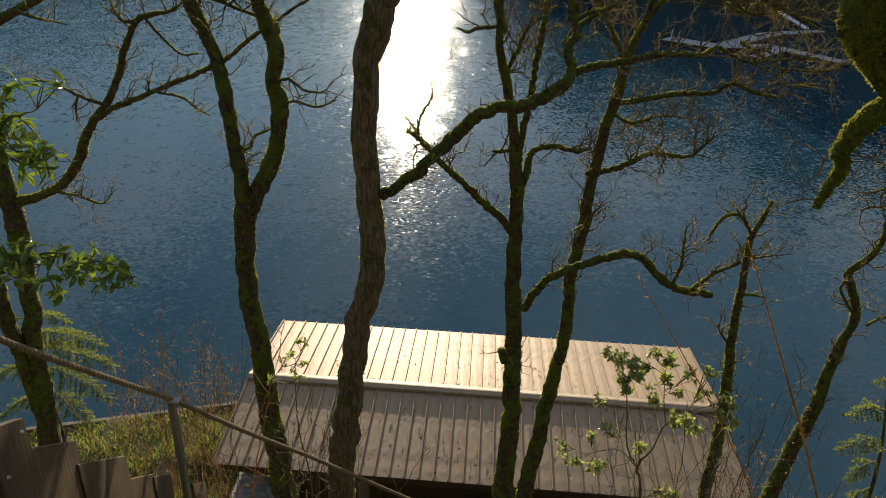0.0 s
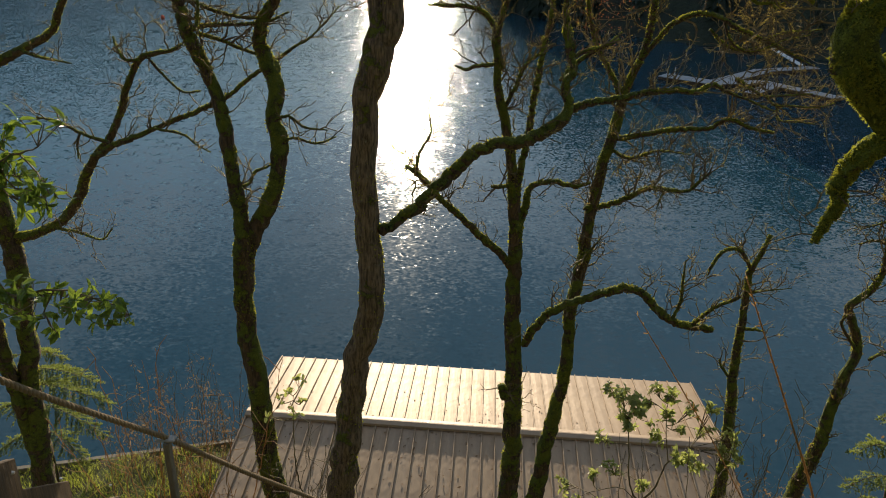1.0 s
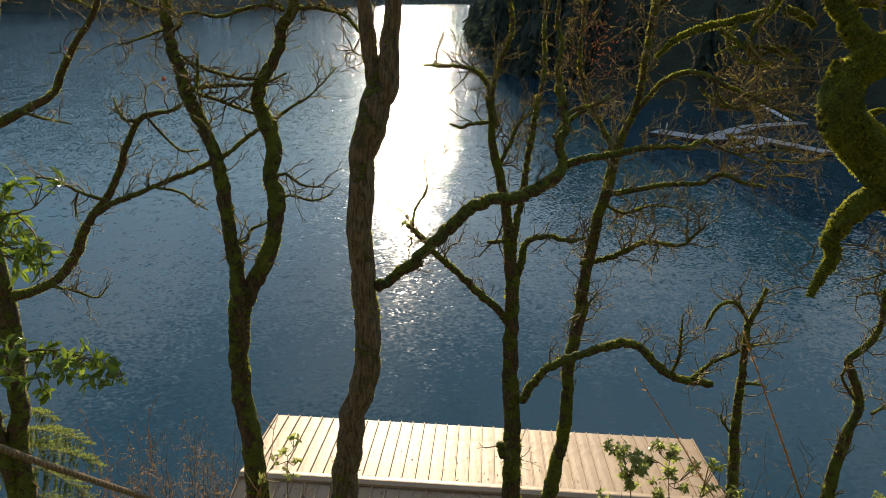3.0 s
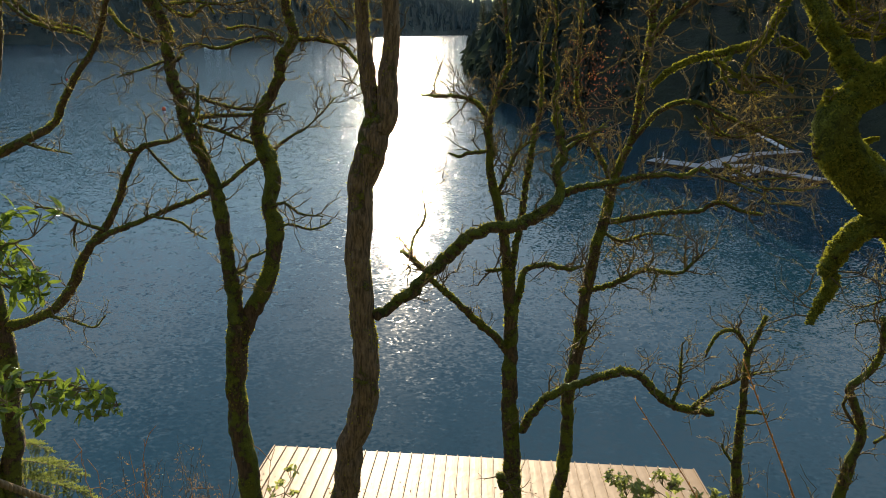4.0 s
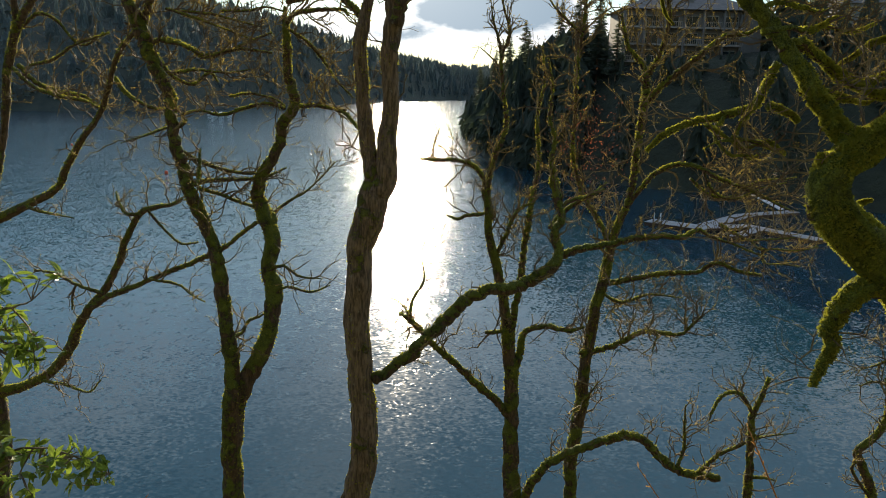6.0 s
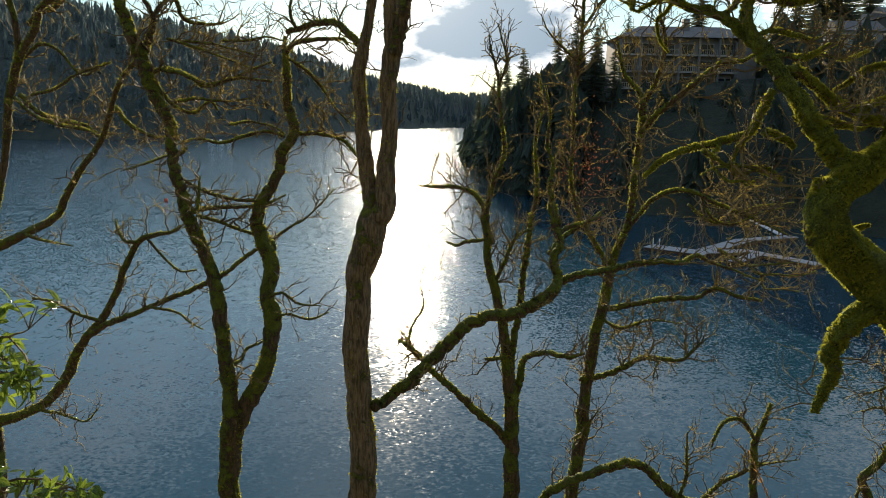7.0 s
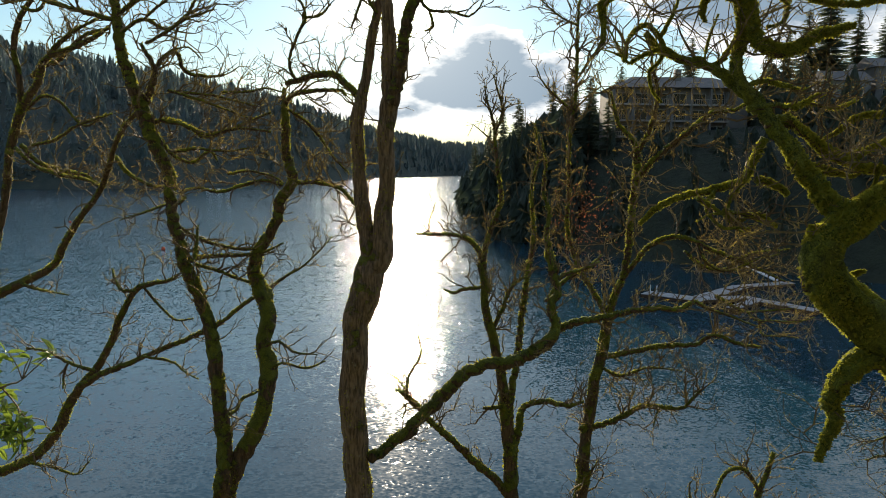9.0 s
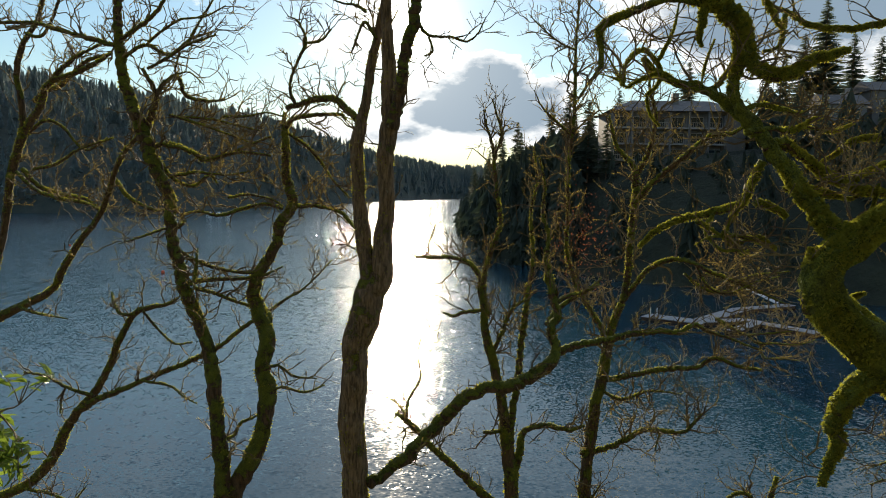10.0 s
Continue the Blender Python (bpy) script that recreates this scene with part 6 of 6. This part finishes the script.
grass_field("lawn_grass", "rough green grass on the lakeside lawn", 26000, (-14, -4.7), (10.5, 18), 0.16, 71, GRASS, on_lawn)
grass_field("bank_grass", "long tangled grass on the steep bank", 16000, (-6, 7.5), (3.0, 11.8), 0.30, 72, GRASS)
grass_field("dry_grass", "dry straw-coloured grass among the green", 2600, (-9, 7.5), (4.0, 14.0), 0.42, 73, STRAW, lambda x, y: on_lawn(x, y) and (x < -5 or y < 11.5))


def build_edging():
    a, b = Vector((-13.4, 16.02, 0.86)), Vector((-5.3, 18.2, 0.86))
    d = b - a
    turn = Matrix.Rotation(math.atan2(d.y, d.x), 4, "Z")
    edge = empty("lawn_edging", "weathered timber edging along the lawn's waterside", "edging", m=Matrix.Translation((a + b) / 2) @ turn)
    n = 4
    for k in range(n):
        part("timber", box((d.length / n - 0.02, 0.16, 1.1), ((k + 0.5) * d.length / n - d.length / 2, 0, -0.38), 0.015), POST, edge)


build_edging()


# ---- conifer boughs ----
def bough(label, stem, branches, seed, needle=0.05):
    rng = np.random.default_rng(seed)
    base = np.array(stem[0][:3])
    tree = empty("young_conifer", label, "conifer", m=Matrix.Translation(base))
    c = spline(stem, 0.12)
    part("trunk", tube(c[:, :3] - base, c[:, 3], 8), BARK, tree, smooth=True)
    for start, end in branches:
        a, b = np.array(start), np.array(end)
        heap, wood = Heap(), Heap()
        mid = (a + b) / 2 + np.array((0, 0, 0.08))
        m = spline([(*a, 0.012), (*mid, 0.009), (*b, 0.004)], 0.05)
        wood.add(*tube(m[:, :3] - base, m[:, 3], 5, False))
        long = np.linalg.norm(b - a)
        for k in range(2, len(m)):
            f = k / len(m)
            for _ in range(2):
                tan = m[k, :3] - m[k - 1, :3]
                tan /= np.linalg.norm(tan)
                side = np.cross(tan, (0, 0, 1)) * rng.choice((-1, 1)) + tan * 0.7 + rng.normal(0, 0.2, 3) - np.array((0, 0, 0.25))
                side /= np.linalg.norm(side)
                ln = long * 0.30 * (1.1 - f) * rng.uniform(0.6, 1.2) + 0.06
                steps = max(3, int(ln / 0.022))
                for s in range(steps):
                    p = m[k, :3] + side * ln * s / steps - np.array((0, 0, 0.05)) * (s / steps) ** 2
                    for _n in range(4):
                        heap.leaf(p - base, side * 0.8 + rng.normal(0, 0.6, 3), rng.normal(0, 1, 3), needle * rng.uniform(0.6, 1.2), needle * 0.26)
        br = part("bough", wood.shape(), TWIG, tree)
        tagged(part("needle", heap.shape(), NEEDLES, br), kind="stuff")


bough("young green conifer with drooping boughs behind the oak", [(-8.6, 12.8, 0.6, 0.06), (-8.6, 12.8, 4.0, 0.05), (-8.7, 12.8, 7.6, 0.02)],
      [((-8.6, 12.8, 7.0), (-7.0, 12.4, 6.95)), ((-8.6, 12.8, 6.6), (-6.9, 12.5, 6.35)), ((-8.6, 12.8, 6.1), (-7.0, 12.3, 5.7)), ((-8.7, 12.8, 7.3), (-9.8, 12.3, 7.2)), ((-8.6, 12.8, 6.2), (-9.9, 12.2, 5.9)), ((-8.6, 12.8, 5.5), (-9.6, 12.2, 5.0)), ((-8.6, 12.8, 5.4), (-7.4, 12.2, 5.0)), ((-8.65, 12.8, 7.4), (-7.6, 12.4, 7.5))], 81)
bough("feathery green conifer sapling on the bank", [(6.5, 8.2, 4.4, 0.05), (6.4, 8.2, 8.0, 0.03), (6.05, 8.2, 9.9, 0.01)],
      [((6.2, 8.2, 9.4), (5.55, 8.0, 9.45)), ((6.25, 8.2, 9.2), (6.8, 8.0, 9.3)), ((6.3, 8.2, 8.9), (5.6, 8.0, 8.85)), ((6.35, 8.2, 8.5), (5.85, 8.0, 8.35)), ((6.35, 8.2, 8.7), (6.95, 8.0, 8.8)), ((6.4, 8.2, 8.0), (5.95, 8.0, 7.75)), ((6.4, 8.2, 7.8), (6.9, 8.0, 7.7)), ((6.1, 8.2, 9.8), (5.85, 8.1, 9.95))], 82)


def withered_clump(label, centre, size, count, seed, leaf):
    rng = np.random.default_rng(seed)
    heap = Heap()
    for _ in range(count):
        p = rng.normal(0, 1, 3) * np.array(size) * 0.5
        heap.leaf(p, rng.normal(0, 0.7, 3) - np.array((0, 0, 0.6)), rng.normal(0, 1, 3), rng.uniform(0.02, 0.045), rng.uniform(0.008, 0.018))
    ob = part("withered_leaves", heap.shape(), leaf)
    ob.location = centre
    tagged(ob, label, "leaves", kind="stuff")


withered_clump("withered red-brown leaves still hanging on the leaning oak", (2.05, 10.7, 14.95), (0.5, 0.5, 0.7), 380, 91, LEAF_RED)
withered_clump("rusty dead leaves caught in the brush", (5.15, 8.6, 8.0), (0.5, 0.3, 0.35), 160, 92, LEAF_DRY)


# ---- on the lake: dock, buoys, boats ----
def build_dock():
    dock = empty("dock", "branching grey floating dock with a swim ladder", "dock", m=Matrix.Translation((32, 84, 0.0)))
    rng = np.random.default_rng(7)
    legs = [((25.6, 88.9), (31.4, 84.2), 2.8), ((30.4, 84.6), (40.0, 94.6), 2.2), ((39.6, 94.4), (48.5, 98.6), 1.8), ((31.0, 84.9), (37.2, 86.2), 2.0), ((36.6, 86.6), (41.8, 78.2), 1.9), ((32.5, 79.0), (37.8, 84.6), 1.4)]
    for i, ((x0, y0), (x1, y1), w) in enumerate(legs):
        d = Vector((x1 - x0, y1 - y0, 0))
        turn = Matrix.Rotation(math.atan2(d.y, d.x), 4, "Z")
        top = 0.45 + 0.012 * i
        part("float", box((d.length, w - 0.15, 0.36), ((x0 + x1) / 2 - 32, (y0 + y1) / 2 - 84, top - 0.30), 0.03, turn), SIDING, dock, "dark timber float")
        n = int(d.length / 0.6)
        for k in range(n):
            f = (k + 0.5) / n
            part("plank", box((d.length / n - 0.02, w * rng.uniform(0.98, 1.02), 0.06), (x0 + d.x * f - 32, y0 + d.y * f - 84, top - 0.06), 0.0, turn), DECK, dock)
    for s in (0, 0.7):
        p = [(26.2 + s - 32, 89.0 - s * 0.6 - 84, 0.4), (26.2 + s - 32, 89.0 - s * 0.6 - 84, 1.15), (26.35 + s - 32, 89.4 - s * 0.6 - 84, 1.3), (26.5 + s - 32, 89.8 - s * 0.6 - 84, 1.15), (26.5 + s - 32, 89.8 - s * 0.6 - 84, 0.2)]
        part("ladder_rail", tube(spline([(*q, 0.045) for q in p], 0.1)[:, :3], np.full(len(spline([(*q, 0.045) for q in p], 0.1)), 0.045), 6), WHITE, dock, "white tubular ladder rail", smooth=True)
    d = Vector((2.6, -3.6, -1.5))
    turn = d.to_track_quat("X", "Z").to_matrix().to_4x4()
    part("gangway", box((d.length, 1.0, 0.12), (45.0 - 32, 99.6 - 84, 1.5), 0.02, turn), WHITE, dock, "pale sloping gangway")


build_dock()


def build_buoy(x, y, r, label):
    buoy = empty("buoy", label, "buoy", m=Matrix.Translation((x, y, 0.0)))
    bm = bmesh.new()
    bmesh.ops.create_uvsphere(bm, u_segments=16, v_segments=10, radius=r, matrix=Matrix.Translation((0, 0, r * 0.55)) @ Matrix.Diagonal((1, 1, 1.15, 1)))
    part("float", bm, ORANGE, buoy, smooth=True)
    ring = bmesh.new()
    bmesh.ops.create_cone(ring, cap_ends=True, segments=10, radius1=r * 0.22, radius2=r * 0.15, depth=r * 0.4, matrix=Matrix.Translation((0, 0, r * 1.75)))
    part("eye", ring, STEEL, buoy)


build_buoy(-51.0, 129.7, 0.34, "round orange mooring buoy floating on the lake")
build_buoy(-97.5, 186.3, 0.30, "small distant orange buoy on the water")


def build_boat(x, y, turn, long):
    boat = empty("motor_boat", "small white motor boat moored under the far hill", "boat", group="moored boats", m=Matrix.Translation((x, y, 0)) @ Matrix.Rotation(turn, 4, "Z"))
    bm = bmesh.new()
    rows = []
    for f, w, z0 in ((-0.5, 0.8, 0.0), (-0.2, 1.0, -0.1), (0.2, 0.9, -0.1), (0.42, 0.45, 0.1), (0.5, 0.04, 0.4)):
        rows.append([bm.verts.new((f * long, s * w * k, z)) for s, k, z in ((-1, 1.0, 0.95), (-1, 0.7, z0), (1, 0.7, z0), (1, 1.0, 0.95))])
    for a, b in zip(rows, rows[1:]):
        for i in range(4):
            bm.faces.new((a[i], a[(i + 1) % 4], b[(i + 1) % 4], b[i]))
    bm.faces.new(rows[0][::-1])
    part("hull", bm, WHITE, boat)
    part("cabin", box((long * 0.3, 1.3, 0.9), (0.02 * long, 0, 1.4), 0.12), WHITE, boat)
    part("windscreen", box((long * 0.05, 1.2, 0.5), (0.19 * long, 0, 1.45), 0.03), GLASS, boat)


for k, (x, y) in enumerate(((-133.4, 409.0), (-129.0, 411.0), (-124.0, 413.0))):
    build_boat(x, y, 0.3 + k * 0.35, 4.6 - k * 0.4)


# ---- houses on the bluff ----
def build_condo():
    x0, y0, z0 = 35.0, 150.0, 22.6
    house = empty("apartment_house", "three-storey tan apartment house with balconies on the bluff", "house", m=Matrix.Translation((x0, y0, z0)))
    bays, bay, storey = 6, 4.0, 3.35
    wide, deep = bays * bay, 12.0
    part("wall", box((wide, deep, storey * 3 + 6), (wide / 2, deep / 2 + 1.6, storey * 1.5 - 3)), STUCCO, house)
    part("end_block", box((4.4, deep + 0.6, storey * 3 + 5), (wide + 1.6, deep / 2 + 0.6, storey * 1.5 - 3.2)), STUCCO, house)
    roof = bmesh.new()
    a, e = 0.9, storey * 3 + 0.05
    pts = [(-a, 0 - a + 0.8, e), (wide + 4.4 + a, -a + 0.2, e), (wide + 4.4 + a, deep + 3, e), (-a, deep + 3, e), (5.5, deep / 2 + 1.4, e + 3.0), (wide - 1.5, deep / 2 + 1.4, e + 3.0)]
    vs = [roof.verts.new(p) for p in pts]
    for f in ((0, 1, 5, 4), (1, 2, 5), (2, 3, 4, 5), (3, 0, 4), (3, 2, 1, 0)):
        roof.faces.new([vs[i] for i in f])
    part("roof", roof, SHINGLE, house)
    part("chimney", box((1.3, 1.3, 3.4), (14.4, 5.2, e + 2.6), 0.05), STUCCO, house)
    for s in range(3):
        z = s * storey
        part("balcony", box((wide, 1.8, 0.28), (wide / 2, 0.8, z - 0.1), 0.02), TRIM, house, "pale balcony slab")
        for b in range(bays):
            cx = (b + 0.5) * bay
            if (b + s) % 3 != 2:
                rail = part("railing", box((bay - 0.5, 0.06, 0.08), (cx, 0.02, z + 1.05)), TRIM, house)
                for k in range(9):
                    part("baluster", box((0.05, 0.05, 1.0), (cx - bay / 2 + 0.4 + k * (bay - 0.8) / 8, 0.02, z + 0.52)), TRIM, rail)
            win = part("window", box((bay - 1.2, 0.10, 2.2), (cx, 1.57, z + 1.25), 0.03), TRIM, house)
            for k in (-1, 1):
                part("pane", box(((bay - 1.5) / 2 - 0.08, 0.04, 1.95), (cx + k * (bay - 1.5) / 4, 1.50, z + 1.25)), GLASS, win)
    for b in range(bays + 1):
        part("column", box((0.42, 0.42, storey * 3 + 3), (b * bay, 0.10, storey * 1.5 - 1.6), 0.03), STUCCO, house)


build_condo()


def build_house(x, y, z, wide, deep, high, wall, label, seed):
    rng = np.random.default_rng(seed)
    house = empty("house", label, "house", m=Matrix.Translation((x, y, z)))
    part("wall", box((wide, deep, high + 8), (wide / 2, deep / 2, high / 2 - 4)), wall, house)
    roof = bmesh.new()
    a = 0.7
    vs = [roof.verts.new(p) for p in ((-a, -a, high), (wide + a, -a, high), (wide + a, deep + a, high), (-a, deep + a, high), (-a, deep / 2, high + 2.6), (wide + a, deep / 2, high + 2.6))]
    for f in ((0, 1, 5, 4), (2, 3, 4, 5), (1, 2, 5), (3, 0, 4), (3, 2, 1, 0)):
        roof.faces.new([vs[i] for i in f])
    part("roof", roof, SHINGLE, house)
    part("chimney", box((1.2, 1.2, 3.4), (wide * 0.72, deep * 0.4, high + 2.2), 0.05), TRIM, house)
    for r in range(max(1, int(high / 3.2))):
        for c in range(int(wide / 4.2)):
            w = part("window", box((1.9, 0.14, 1.7), (2.4 + c * 4.2, -0.03, 1.9 + r * 3.2), 0.03), TRIM, house)
            part("pane", box((1.6, 0.06, 1.4), (2.4 + c * 4.2, -0.10, 1.9 + r * 3.2)), GLASS, w)


build_house(84.5, 160.0, 29.0, 9.0, 8.0, 6.8, STUCCO_GREY, "grey two-storey house half hidden by trees", 1)
build_house(97.0, 164.0, 31.5, 13.0, 9.0, 8.0, STUCCO, "tan house with a pale chimney among conifers", 2)


def tall_conifer(x, y, z, h, seed):
    rng = np.random.default_rng(seed)
    tree = empty("tall_conifer", "tall dark conifer with drooping boughs near the houses", "conifer", group="conifers on the bluff", m=Matrix.Translation((x, y, z)))
    part("trunk", tube(np.array([(0, 0, -1.0), (0.05, 0, h * 0.5), (0.0, 0.05, h * 0.97)]), [h * 0.014, h * 0.009, 0.05], 7), BARK_BARE, tree)
    heap = Heap()
    levels = int(h * 1.5)
    for k in range(levels):
        f = k / levels
        zc = h * (0.14 + 0.85 * f)
        reach = h * 0.19 * (1 - f) ** 0.8 + 0.3
        for b in range(13):
            ang = rng.uniform(0, 6.28)
            r = reach * rng.uniform(0.55, 1.15)
            d = np.array((math.cos(ang), math.sin(ang), 0))
            s = np.array((-d[1], d[0], 0))
            tipz = -0.16 * r + rng.normal(0, 0.1)
            at = np.array((0, 0, zc + rng.uniform(-0.3, 0.3)))
            for q in range(4):
                g0 = 0.15 + 0.22 * q
                p = at + d * r * g0 + np.array((0, 0, tipz * g0))
                wq = r * 0.22 * (1.15 - g0) + 0.16
                e = p + d * r * 0.30 + np.array((0, 0, -0.10 * r * 0.5))
                heap.add([p, p + s * wq - np.array((0, 0, wq * 0.6)) + d * 0.1 * r, e, p - s * wq - np.array((0, 0, wq * 0.6)) + d * 0.1 * r], [(0, 1, 2), (0, 2, 3)])
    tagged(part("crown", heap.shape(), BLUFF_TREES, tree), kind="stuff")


for k, (x, y, h) in enumerate(((92, 176, 38), (100, 178, 30), (78, 166, 22), (82, 156, 13), (96, 154, 12), (104, 158, 14), (112, 160, 18), (88, 178, 30),  (108, 180, 30), (116, 176, 27), (124, 186, 33), (76, 172, 19), (70, 176, 21), (62, 184, 24), (44, 182, 19), (36, 178, 17), (28, 188, 20), (21, 196, 17), (30, 165, 12), (67, 150, 15), (30, 150, 17), (27, 156, 19), (33, 146, 12), (72, 146, 14), (22, 215, 22), (20, 245, 22), (13, 215, 17), (15, 235, 20), (11, 250, 18), (17, 205, 16), (12, 280, 20))):
    tall_conifer(x, y, right_bank(x, y), h, 200 + k)
